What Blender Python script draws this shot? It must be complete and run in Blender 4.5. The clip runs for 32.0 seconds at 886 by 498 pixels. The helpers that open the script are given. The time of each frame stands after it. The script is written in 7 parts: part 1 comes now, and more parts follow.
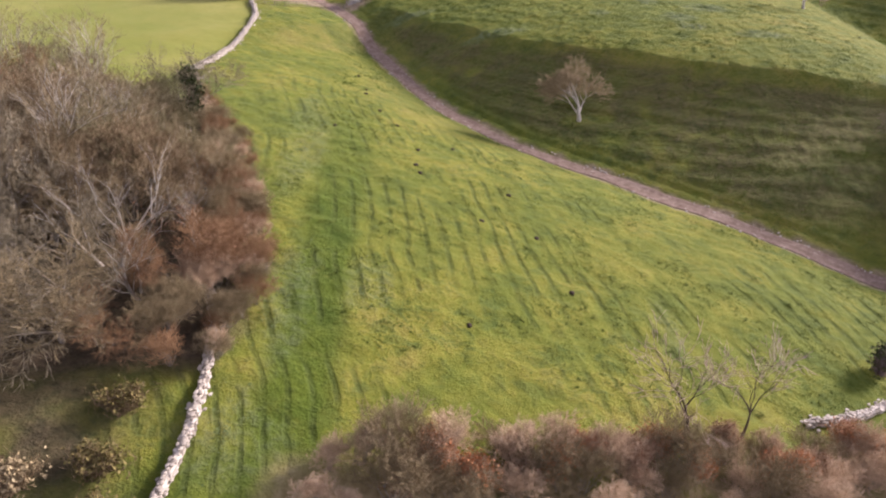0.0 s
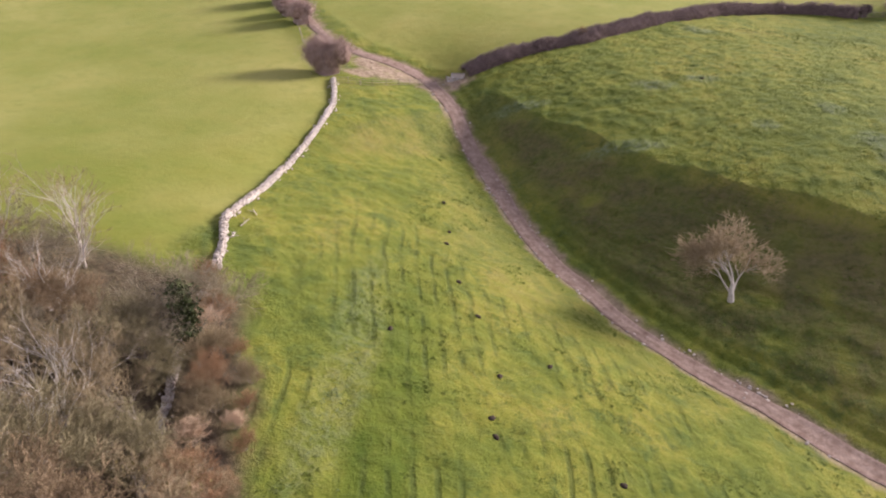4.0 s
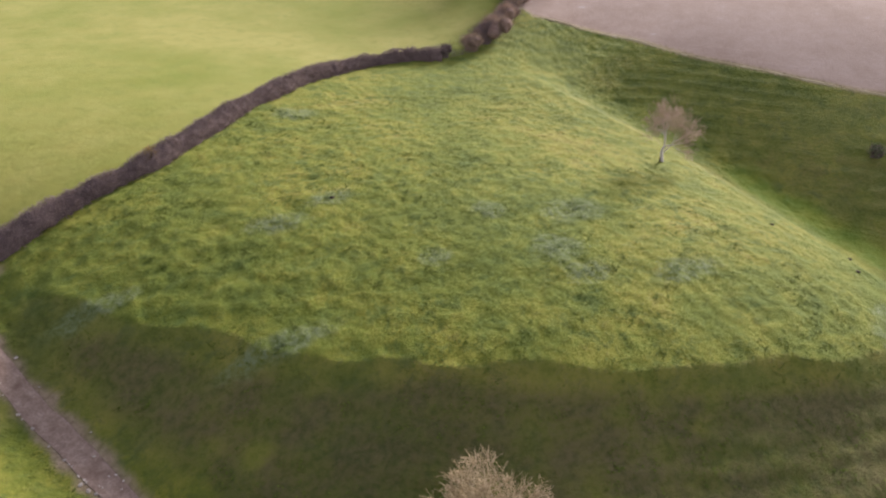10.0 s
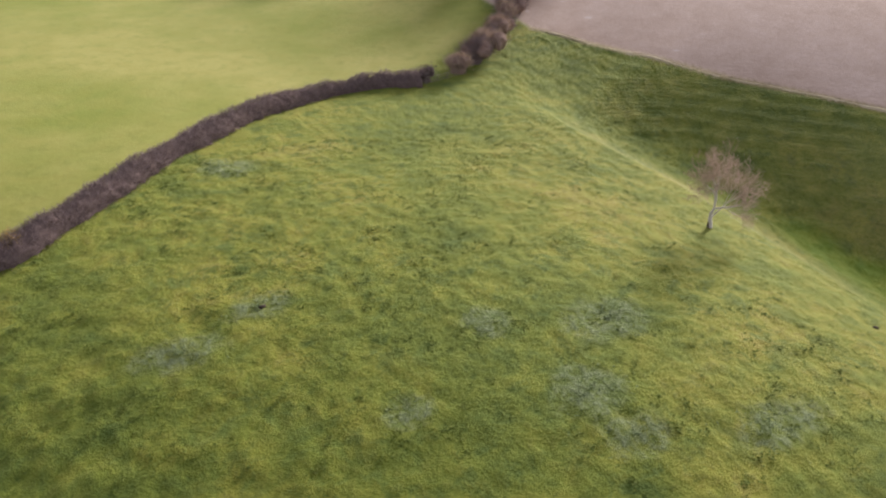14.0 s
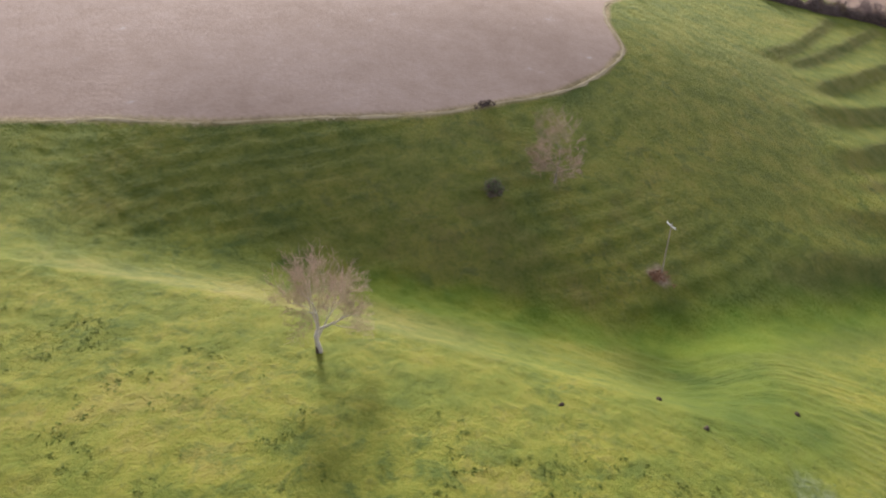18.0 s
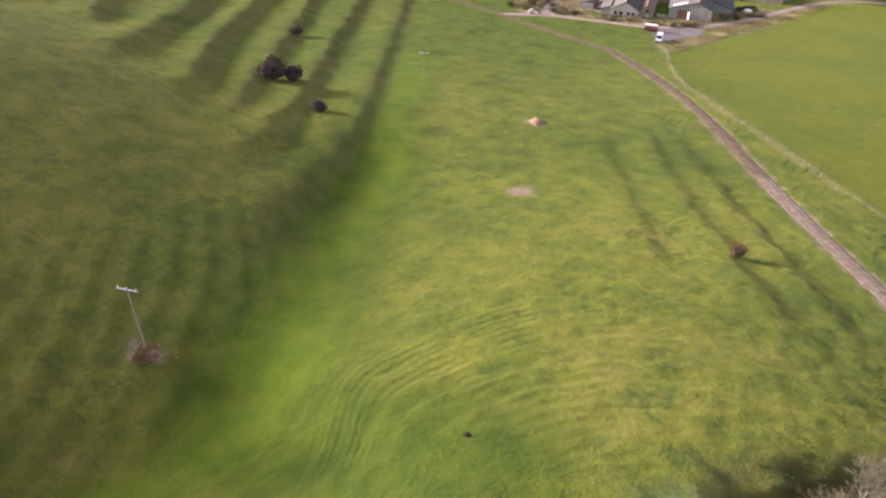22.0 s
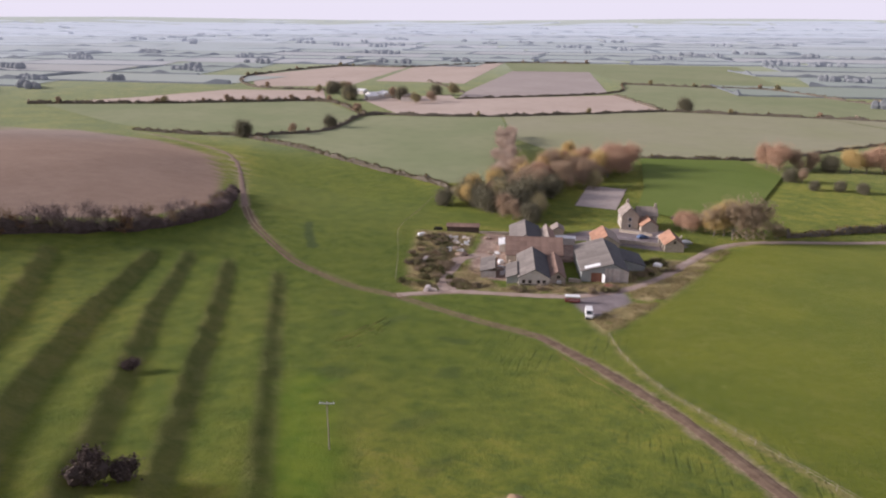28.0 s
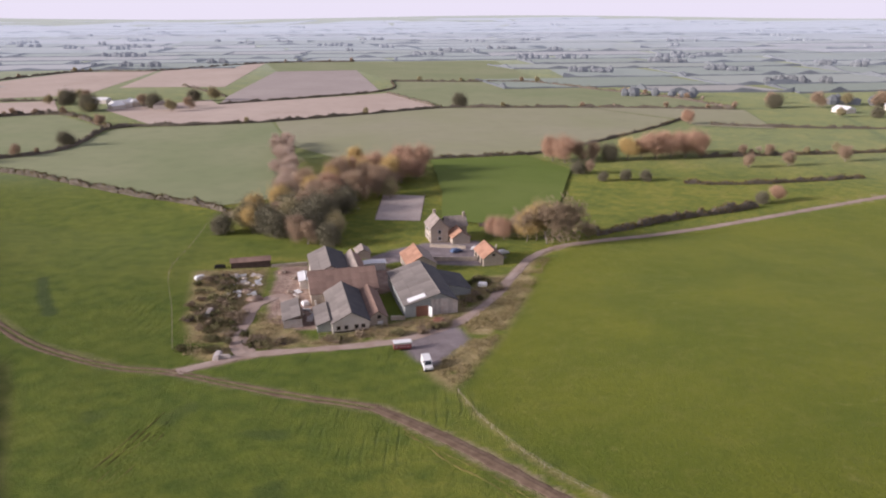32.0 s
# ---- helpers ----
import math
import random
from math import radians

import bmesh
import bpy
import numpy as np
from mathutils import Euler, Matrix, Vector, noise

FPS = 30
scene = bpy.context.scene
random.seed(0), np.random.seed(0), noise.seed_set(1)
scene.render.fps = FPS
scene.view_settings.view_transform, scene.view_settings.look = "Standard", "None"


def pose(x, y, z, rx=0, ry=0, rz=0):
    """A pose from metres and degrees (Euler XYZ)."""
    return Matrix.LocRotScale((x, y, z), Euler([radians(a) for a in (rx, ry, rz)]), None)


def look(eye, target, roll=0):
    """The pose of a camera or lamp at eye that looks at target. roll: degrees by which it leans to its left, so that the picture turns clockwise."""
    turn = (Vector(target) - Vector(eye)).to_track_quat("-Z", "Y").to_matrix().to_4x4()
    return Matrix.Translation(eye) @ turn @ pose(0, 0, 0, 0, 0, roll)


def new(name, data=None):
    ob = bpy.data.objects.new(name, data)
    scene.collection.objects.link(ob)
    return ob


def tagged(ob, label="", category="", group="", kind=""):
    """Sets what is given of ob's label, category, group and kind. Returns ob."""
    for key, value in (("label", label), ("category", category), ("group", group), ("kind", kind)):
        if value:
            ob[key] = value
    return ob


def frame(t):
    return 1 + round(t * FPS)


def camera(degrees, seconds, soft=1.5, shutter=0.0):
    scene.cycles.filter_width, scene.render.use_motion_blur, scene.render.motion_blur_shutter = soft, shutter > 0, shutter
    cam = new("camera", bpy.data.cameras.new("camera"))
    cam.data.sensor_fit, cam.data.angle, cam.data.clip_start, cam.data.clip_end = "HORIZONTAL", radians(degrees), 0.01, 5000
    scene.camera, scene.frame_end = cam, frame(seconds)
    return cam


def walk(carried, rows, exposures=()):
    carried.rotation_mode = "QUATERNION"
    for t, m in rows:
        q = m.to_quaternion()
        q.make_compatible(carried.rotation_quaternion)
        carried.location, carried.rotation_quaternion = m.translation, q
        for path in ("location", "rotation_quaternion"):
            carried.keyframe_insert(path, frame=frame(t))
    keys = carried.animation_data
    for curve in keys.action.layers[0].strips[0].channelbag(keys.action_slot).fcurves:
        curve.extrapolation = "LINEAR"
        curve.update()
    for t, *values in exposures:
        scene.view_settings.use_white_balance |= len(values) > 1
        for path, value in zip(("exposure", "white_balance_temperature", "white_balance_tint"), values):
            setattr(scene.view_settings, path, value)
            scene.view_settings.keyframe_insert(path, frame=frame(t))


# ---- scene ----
cam = camera(63.9, 32.0, soft=2.1)
METRES, EYE, TILT, LEAN, TURN = 280.0, 70.0, -30.5, -1.0, 0.0
ROWS = [
    (0.0, 0.0, 0.0, 0.0, 0.0, 0.0, -0.0),
    (0.5, 0.0005, 0.0122, 0.0117, 0.42, -0.75, -0.26),
    (1.0, 0.0011, 0.0248, 0.0237, 1.05, -0.74, -0.54),
    (1.5, 0.0015, 0.0376, 0.0358, 2.3, -0.75, -1.27),
    (2.0, 0.0021, 0.0502, 0.0479, 3.66, -0.8, -2.0),
    (2.5, 0.0021, 0.0615, 0.0589, 4.85, -0.86, -2.66),
    (3.0, 0.0019, 0.0732, 0.0703, 6.07, -0.9, -3.38),
    (3.5, 0.0014, 0.0848, 0.0817, 7.33, -0.99, -4.13),
    (4.0, 0.0009, 0.0961, 0.093, 8.58, -1.11, -4.87),
    (4.5, 0.0001, 0.1067, 0.1035, 9.7, -1.25, -5.52),
    (6.5, -0.0037, 0.1482, 0.1441, 11.43, -1.5, -6.47),
    (7.0, -0.0052, 0.1571, 0.1521, 8.82, -1.18, -5.4),
    (7.5, -0.0025, 0.1664, 0.1575, -15.12, -1.76, 8.05),
    (8.0, -0.0092, 0.1789, 0.1647, -29.42, -4.8, 14.66),
    (8.5, -0.0086, 0.1885, 0.1706, -24.03, -3.51, 12.25),
    (9.0, -0.005, 0.1987, 0.176, -22.27, -3.13, 11.55),
    (9.5, -0.0014, 0.209, 0.1813, -22.23, -3.12, 11.61),
    (10.0, 0.0029, 0.2196, 0.1863, -22.19, -3.09, 11.64),
    (10.5, 0.0074, 0.2293, 0.1911, -22.15, -3.13, 11.65),
    (11.0, 0.0128, 0.2397, 0.1956, -22.09, -3.1, 11.66),
    (11.5, 0.0214, 0.2549, 0.2012, -22.04, -3.05, 11.67),
    (12.0, 0.0278, 0.2655, 0.2052, -22.02, -3.05, 11.71),
    (12.5, 0.0337, 0.2761, 0.2087, -22.01, -3.04, 11.72),
    (13.0, 0.0398, 0.2877, 0.2122, -22.02, -3.03, 11.72),
    (13.5, 0.0463, 0.2994, 0.2169, -21.99, -3.04, 11.76),
    (15.5, 0.073, 0.3453, 0.2414, -31.99, -5.53, 16.55),
    (16.0, 0.0808, 0.3569, 0.2478, -35.2, -6.58, 17.96),
    (16.5, 0.089, 0.3678, 0.2536, -43.5, -9.41, 21.15),
    (17.0, 0.0985, 0.3801, 0.2601, -52.22, -12.92, 23.93),
    (17.5, 0.109, 0.3917, 0.2654, -58.73, -15.62, 25.65),
    (18.0, 0.1205, 0.4027, 0.2704, -69.48, -20.54, 27.65),
    (18.5, 0.1323, 0.4123, 0.2744, -80.27, -25.68, 28.79),
    (19.0, 0.1459, 0.4208, 0.2783, -91.8, -31.39, 28.98),
    (19.5, 0.1604, 0.4283, 0.2809, -103.25, -36.91, 28.15),
    (20.0, 0.1754, 0.4337, 0.2824, -114.34, -41.71, 26.56),
    (20.5, 0.1901, 0.4371, 0.2829, -124.58, -46.17, 24.18),
    (21.0, 0.2075, 0.4398, 0.2824, -135.06, -56.61, 20.98),
    (21.5, 0.2245, 0.4376, 0.2816, -135.5, -61.61, 20.87),
    (22.0, 0.2397, 0.4343, 0.2788, -135.47, -57.74, 21.05),
    (22.5, 0.2536, 0.4307, 0.2759, -135.51, -53.77, 21.11),
    (23.0, 0.2682, 0.4251, 0.2727, -135.57, -49.34, 21.19),
    (23.5, 0.2828, 0.4184, 0.2686, -134.64, -43.47, 21.6),
    (24.0, 0.2969, 0.4121, 0.2637, -132.45, -39.16, 22.46),
    (24.5, 0.3093, 0.4046, 0.2592, -132.31, -39.11, 22.52),
    (26.5, 0.3663, 0.3686, 0.234, -135.82, -40.37, 21.2),
    (27.0, 0.3801, 0.3599, 0.2288, -141.35, -42.3, 19.04),
    (27.5, 0.3937, 0.3509, 0.2236, -145.66, -43.68, 17.25),
    (28.0, 0.4068, 0.3413, 0.2181, -148.23, -44.42, 16.11),
    (28.5, 0.4184, 0.3316, 0.2126, -150.95, -45.17, 14.88),
    (29.0, 0.4305, 0.3213, 0.2066, -154.1, -45.95, 13.34),
    (29.5, 0.4423, 0.3107, 0.2001, -155.54, -46.31, 12.64),
    (30.0, 0.4531, 0.2996, 0.1926, -155.53, -46.29, 12.67),
    (30.5, 0.4625, 0.2889, 0.1847, -156.14, -46.41, 12.37),
    (31.0, 0.4719, 0.2776, 0.1754, -158.18, -46.85, 11.36),
    (31.5, 0.481, 0.2664, 0.1658, -161.82, -47.52, 9.47),
    (32.0, 0.4901, 0.2549, 0.1558, -165.24, -48.06, 7.65),
]
walk(cam, [(t, pose(0, 0, EYE, TILT, LEAN, TURN) @ pose(METRES * x, METRES * y, METRES * z, 90 + pitch, roll, yaw)) for t, x, y, z, yaw, pitch, roll in ROWS],
     exposures=[(0.0, 0.95, 6150, 28), (7.0, 0.93, 6150, 28), (8.0, 1.17, 6150, 25), (9.5, 1.08, 6150, 21), (15.0, 0.92, 6150, 18), (18.0, 0.98, 6150, 16), (22.0, 0.98, 6150, 20), (23.3, 0.98, 6150, 22), (24.0, 0.64, 6150, 20), (26.0, 0.38, 6150, 20), (28.0, 0.30, 6150, 22), (32.0, 0.30, 6150, 24)])

# ---- light ----
SUN_WAY = Vector((0.85, 0.53, 0.0)).normalized()
SUN_HIGH = radians(18.4)
world = bpy.data.worlds.new("sky")
scene.world = world
world.use_nodes = True
wn = world.node_tree
sky = wn.nodes.new("ShaderNodeTexSky")
sky.sky_type = "NISHITA"
sky.sun_disc = False
sky.sun_elevation = SUN_HIGH
sky.sun_rotation = math.atan2(SUN_WAY.x, SUN_WAY.y)
sky.air_density, sky.dust_density, sky.ozone_density = 1.0, 1.0, 1.0
haze = wn.nodes.new("ShaderNodeMix")
haze.data_type = "RGBA"
haze.inputs[7].default_value = (13.7, 13.3, 14.1, 1)
# white mist thins out from the horizon upwards
updir = wn.nodes.new("ShaderNodeTexCoord")
parted = wn.nodes.new("ShaderNodeSeparateXYZ")
thin = wn.nodes.new("ShaderNodeMapRange")
thin.interpolation_type = "SMOOTHSTEP"
for i, v in ((1, 0.0), (2, 0.8), (3, 0.95), (4, 0.30)):
    thin.inputs[i].default_value = v
wn.links.new(updir.outputs["Generated"], parted.inputs[0])
wn.links.new(parted.outputs[2], thin.inputs[0])
wn.links.new(thin.outputs[0], haze.inputs[0])
wn.links.new(sky.outputs[0], haze.inputs[6])
wn.links.new(haze.outputs[2], wn.nodes["Background"].inputs[0])
wn.nodes["Background"].inputs[1].default_value = 0.05
sun = new("sun", bpy.data.lights.new("sun", "SUN"))
sun.data.energy, sun.data.angle, sun.data.color = 5.0, radians(14), (1.0, 0.92, 0.80)
sun.matrix_world = look((0, 0, 0), -(SUN_WAY * math.cos(SUN_HIGH) + Vector((0, 0, math.sin(SUN_HIGH)))))

# ---- materials ----
def node(nt, kind, **sets):
    n = nt.nodes.new(kind)
    for k, v in sets.items():
        if k in n.inputs:
            n.inputs[k].default_value = v
    return n


def noise_of(nt, scale, detail=4, rough=0.55, vec=None, distortion=0.0):
    n = node(nt, "ShaderNodeTexNoise", Scale=scale, Detail=detail, Roughness=rough, Distortion=distortion)
    if vec is None:
        co = node(nt, "ShaderNodeNewGeometry")
        vec = co.outputs["Position"]
    nt.links.new(vec, n.inputs["Vector"])
    return n.outputs["Fac"]


def ramp_of(nt, fac, stops):
    r = nt.nodes.new("ShaderNodeValToRGB")
    while len(r.color_ramp.elements) < len(stops):
        r.color_ramp.elements.new(0.5)
    for e, (p, c) in zip(r.color_ramp.elements, stops):
        e.position, e.color = p, (*c, 1) if len(c) == 3 else c
    nt.links.new(fac, r.inputs[0])
    return r.outputs[0]


def span(nt, v, a, b, lo=0.0, hi=1.0):
    m = node(nt, "ShaderNodeMapRange")
    m.inputs[1].default_value, m.inputs[2].default_value = a, b
    m.inputs[3].default_value, m.inputs[4].default_value = lo, hi
    nt.links.new(v, m.inputs[0])
    return m.outputs[0]


def calc(nt, op, a, b=None):
    m = nt.nodes.new("ShaderNodeMath")
    m.operation = op
    for i, v in enumerate((a, b)):
        if v is None:
            continue
        if isinstance(v, (int, float)):
            m.inputs[i].default_value = v
        else:
            nt.links.new(v, m.inputs[i])
    return m.outputs[0]


def blend(nt, fac, a, b, how="MIX"):
    m = nt.nodes.new("ShaderNodeMix")
    m.data_type, m.blend_type = "RGBA", how
    for sock, v in ((m.inputs[0], fac), (m.inputs[6], a), (m.inputs[7], b)):
        if isinstance(v, (int, float)):
            sock.default_value = v
        elif isinstance(v, tuple):
            sock.default_value = (*v, 1)
        else:
            nt.links.new(v, sock)
    return m.outputs[2]


def start(name, rough=0.9, spec=0.2, metal=0.0):
    m = bpy.data.materials.new(name)
    m.use_nodes = True
    nt = m.node_tree
    b = nt.nodes["Principled BSDF"]
    b.inputs["Roughness"].default_value = rough
    b.inputs["Specular IOR Level"].default_value = spec
    b.inputs["Metallic"].default_value = metal
    return m, nt, b


def bumped(nt, b, height, strength=0.6, distance=0.1):
    n = node(nt, "ShaderNodeBump", Strength=strength, Distance=distance)
    nt.links.new(height, n.inputs["Height"])
    nt.links.new(n.outputs[0], b.inputs["Normal"])


def plain_mat(name, base, other, scale=3.0, rough=0.85, spec=0.2, bump=0.02, metal=0.0, vary=0.25, fine=None):
    """A worn surface: two colours mixed by coarse stains and fine grain, a shift of value piece by piece, and a light relief."""
    m, nt, b = start(name, rough, spec, metal)
    tc = node(nt, "ShaderNodeTexCoord")
    n1 = noise_of(nt, scale, 5, 0.6, tc.outputs["Object"])
    n2 = noise_of(nt, fine or scale * 9, 3, 0.6, tc.outputs["Object"])
    c = blend(nt, span(nt, n1, 0.3, 0.7), base, other)
    c = blend(nt, span(nt, n2, 0.35, 0.75, 0.0, 0.5), c, tuple(v * 0.55 for v in base))
    info = node(nt, "ShaderNodeObjectInfo")
    v = span(nt, info.outputs["Random"], 0, 1, 1 - vary, 1 + vary)
    hsv = node(nt, "ShaderNodeHueSaturation")
    nt.links.new(c, hsv.inputs["Color"])
    nt.links.new(v, hsv.inputs["Value"])
    nt.links.new(hsv.outputs[0], b.inputs["Base Color"])
    bumped(nt, b, n2, 0.5, bump)
    return m


def island_mat(name, colours, rough=0.9, scale=0.6, spec=0.15, through_light=0.0):
    """Leaves, twigs and stones: each loose piece takes its own colour from a ramp."""
    m, nt, b = start(name, rough, spec)
    g = node(nt, "ShaderNodeNewGeometry")
    n = noise_of(nt, scale, 3)
    f = calc(nt, "ADD", calc(nt, "MULTIPLY", g.outputs["Random Per Island"], 0.6), calc(nt, "MULTIPLY", n, 0.4))
    stops = [(i / max(1, len(colours) - 1), c) for i, c in enumerate(colours)]
    nt.links.new(ramp_of(nt, span(nt, f, 0.15, 0.85), stops), b.inputs["Base Color"])
    return m


def ground_mat():
    m, nt, b = start("meadow_and_fields", 0.95, 0.1)

    def mask(name):
        a = nt.nodes.new("ShaderNodeAttribute")
        a.attribute_name = name
        return a.outputs["Fac"]
    broad, mid, small, fine = noise_of(nt, 0.035, 4), noise_of(nt, 0.22, 5, 0.6), noise_of(nt, 1.3, 5, 0.65), noise_of(nt, 7.0, 3, 0.7)
    mix = calc(nt, "ADD", calc(nt, "MULTIPLY", broad, 0.40), calc(nt, "ADD", calc(nt, "MULTIPLY", mid, 0.35), calc(nt, "MULTIPLY", small, 0.25)))
    grass = ramp_of(nt, span(nt, mix, 0.37, 0.64), [(0.0, (0.048, 0.075, 0.010)), (0.35, (0.105, 0.130, 0.016)), (0.65, (0.170, 0.174, 0.024)), (1.0, (0.235, 0.202, 0.048))])
    grass = blend(nt, span(nt, small, 0.52, 0.70, 0.0, 0.55), grass, (0.050, 0.075, 0.013))
    grass = blend(nt, span(nt, fine, 0.5, 0.8, 0.0, 0.2), grass, (0.27, 0.25, 0.075))
    fleck = noise_of(nt, 0.42, 6, 0.72, distortion=0.4)
    grass = blend(nt, calc(nt, "MULTIPLY", span(nt, fleck, 0.49, 0.62, 0.0, 0.78), span(nt, noise_of(nt, 0.09, 3), 0.38, 0.6, 0.35, 1.0)), grass, (0.055, 0.088, 0.018))
    lush = blend(nt, span(nt, mid, 0.35, 0.7), (0.036, 0.070, 0.006), (0.082, 0.116, 0.011))
    lush = blend(nt, span(nt, fleck, 0.54, 0.70, 0.0, 0.5), lush, (0.135, 0.140, 0.020))
    lush = blend(nt, span(nt, small, 0.50, 0.68, 0.0, 0.5), lush, (0.028, 0.052, 0.006))
    lush = blend(nt, span(nt, fine, 0.52, 0.75, 0.0, 0.3), lush, (0.14, 0.15, 0.03))
    grass = blend(nt, mask("lush"), grass, lush)
    # rough growth, darkened so that it also carries part of the bank's shade
    growth_and_shade = blend(nt, span(nt, small, 0.36, 0.64), (0.040, 0.054, 0.015), (0.078, 0.072, 0.028))
    grass = blend(nt, calc(nt, "MULTIPLY", mask("rough"), span(nt, mid, 0.3, 0.6, 0.35, 0.9)), grass, growth_and_shade)
    grass = blend(nt, mask("vivid"), grass, blend(nt, span(nt, mid, 0.35, 0.65), (0.075, 0.135, 0.006), (0.120, 0.165, 0.010)))
    grass = blend(nt, mask("rank_and_shadow"), grass, (0.022, 0.046, 0.015))
    crop = blend(nt, span(nt, broad, 0.35, 0.65), (0.135, 0.160, 0.022), (0.255, 0.240, 0.068))
    crop = blend(nt, span(nt, mid, 0.4, 0.7, 0.0, 0.35), crop, (0.19, 0.17, 0.03))
    crop = blend(nt, span(nt, fleck, 0.5, 0.66, 0.0, 0.35), crop, (0.10, 0.125, 0.018))
    grass = blend(nt, mask("crop"), grass, crop)
    sward = blend(nt, span(nt, broad, 0.35, 0.65), (0.082, 0.108, 0.009), (0.130, 0.142, 0.012))
    sward = blend(nt, span(nt, mid, 0.5, 0.8, 0.0, 0.5), sward, (0.175, 0.162, 0.035))
    sward = blend(nt, span(nt, fleck, 0.5, 0.68, 0.0, 0.4), sward, (0.062, 0.092, 0.009))
    sward = blend(nt, span(nt, small, 0.50, 0.68, 0.0, 0.4), sward, (0.055, 0.080, 0.008))
    sward = blend(nt, span(nt, noise_of(nt, 0.5, 5, 0.7), 0.58, 0.72, 0.0, 0.45), sward, (0.20, 0.19, 0.05))
    grass = blend(nt, mask("farm_field"), grass, sward)
    # brown stalks and dead grass on steep banks
    dead = blend(nt, span(nt, small, 0.35, 0.65), (0.14, 0.105, 0.055), (0.235, 0.185, 0.10))
    grass = blend(nt, calc(nt, "MULTIPLY", mask("dead"), span(nt, mid, 0.35, 0.6, 0.45, 0.9)), grass, dead)
    weeds = blend(nt, span(nt, small, 0.4, 0.6), (0.075, 0.108, 0.040), (0.135, 0.165, 0.082))
    weeds_fac = calc(nt, "MULTIPLY", mask("weeds"), span(nt, small, 0.38, 0.58, 0.2, 0.9))
    grass = blend(nt, weeds_fac, grass, weeds)
    # sheep treads along the slopes and old rows in the valley field
    steps = calc(nt, "SINE", calc(nt, "MULTIPLY", mask("tread_run"), 6.2832))
    steps = calc(nt, "MULTIPLY", steps, mask("tread"))
    rows = span(nt, calc(nt, "SINE", calc(nt, "MULTIPLY", mask("row_run"), 6.2832)), 0.45, 0.95)
    rows = calc(nt, "MULTIPLY", calc(nt, "MULTIPLY", rows, mask("row")), span(nt, noise_of(nt, 0.33, 4, 0.65), 0.40, 0.58, 0.1, 1.0))
    grass = blend(nt, span(nt, steps, 0.25, 0.9, 0.0, 0.10), grass, (0.15, 0.125, 0.055))
    grass = blend(nt, calc(nt, "MULTIPLY", rows, 0.6), grass, (0.055, 0.080, 0.018))
    # ploughland, with the lines of the drill
    wave = node(nt, "ShaderNodeTexWave", Scale=0.9, Distortion=1.2, Detail=2.0)
    wave.bands_direction = "DIAGONAL"
    geo = node(nt, "ShaderNodeNewGeometry")
    nt.links.new(geo.outputs["Position"], wave.inputs["Vector"])
    soil = ramp_of(nt, span(nt, mix, 0.36, 0.64), [(0.0, (0.34, 0.248, 0.185)), (0.5, (0.41, 0.31, 0.24)), (1.0, (0.47, 0.365, 0.295))])
    soil = blend(nt, calc(nt, "MULTIPLY", wave.outputs["Fac"], 0.25), soil, (0.30, 0.24, 0.20))
    soil = blend(nt, span(nt, mid, 0.66, 0.75, 0.0, 0.5), soil, (0.58, 0.53, 0.49))
    col = blend(nt, mask("plough"), grass, soil)
    tilth = blend(nt, span(nt, mix, 0.36, 0.64), (0.255, 0.175, 0.13), (0.345, 0.25, 0.19))
    tilth = blend(nt, calc(nt, "MULTIPLY", wave.outputs["Fac"], 0.2), tilth, (0.18, 0.135, 0.10))
    col = blend(nt, mask("tilth"), col, tilth)
    long_grass = ramp_of(nt, span(nt, calc(nt, "ADD", calc(nt, "MULTIPLY", mid, .5), calc(nt, "MULTIPLY", small, .5)), .36, .64), [(0.0, (0.13, 0.105, 0.045)), (0.5, (0.27, 0.205, 0.105)), (1.0, (0.38, 0.30, 0.175))])
    col = blend(nt, mask("straw"), col, long_grass)
    bare = blend(nt, span(nt, small, 0.35, 0.65), (0.20, 0.14, 0.10), (0.34, 0.26, 0.19))
    col = blend(nt, calc(nt, "MULTIPLY", mask("bare"), span(nt, mid, 0.25, 0.5, 0.6, 1.0)), col, bare)
    litter = blend(nt, span(nt, small, 0.35, 0.65), (0.045, 0.033, 0.025), (0.095, 0.068, 0.045))
    col = blend(nt, mask("litter"), col, litter)
    gravel = blend(nt, span(nt, mid, 0.35, 0.65), (0.235, 0.155, 0.12), (0.44, 0.34, 0.28))
    gravel = blend(nt, span(nt, small, 0.45, 0.62, 0.0, 0.6), gravel, (0.17, 0.115, 0.085))
    col = blend(nt, mask("yard"), col, gravel)
    tarmac = blend(nt, span(nt, mid, 0.35, 0.65), (0.185, 0.155, 0.155), (0.265, 0.23, 0.235))
    col = blend(nt, mask("tarmac"), col, tarmac)
    # haze put into the ground colour, thicker with distance
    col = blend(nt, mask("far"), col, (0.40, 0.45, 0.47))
    nt.links.new(col, b.inputs["Base Color"])
    # sheen lightens turf seen edge-on, in place of haze over distant ground
    worked = calc(nt, "MAXIMUM", calc(nt, "MAXIMUM", mask("plough"), mask("tilth")), calc(nt, "MAXIMUM", mask("yard"), mask("tarmac")))
    nt.links.new(calc(nt, "MULTIPLY", calc(nt, "SUBTRACT", 1.0, worked), 0.13), b.inputs["Sheen Weight"])
    b.inputs["Sheen Roughness"].default_value = 0.5
    b.inputs["Sheen Tint"].default_value = (0.62, 0.68, 0.24, 1)
    calm = calc(nt, "SUBTRACT", 1.0, calc(nt, "MULTIPLY", calc(nt, "MAXIMUM", mask("crop"), mask("plough")), 0.75))
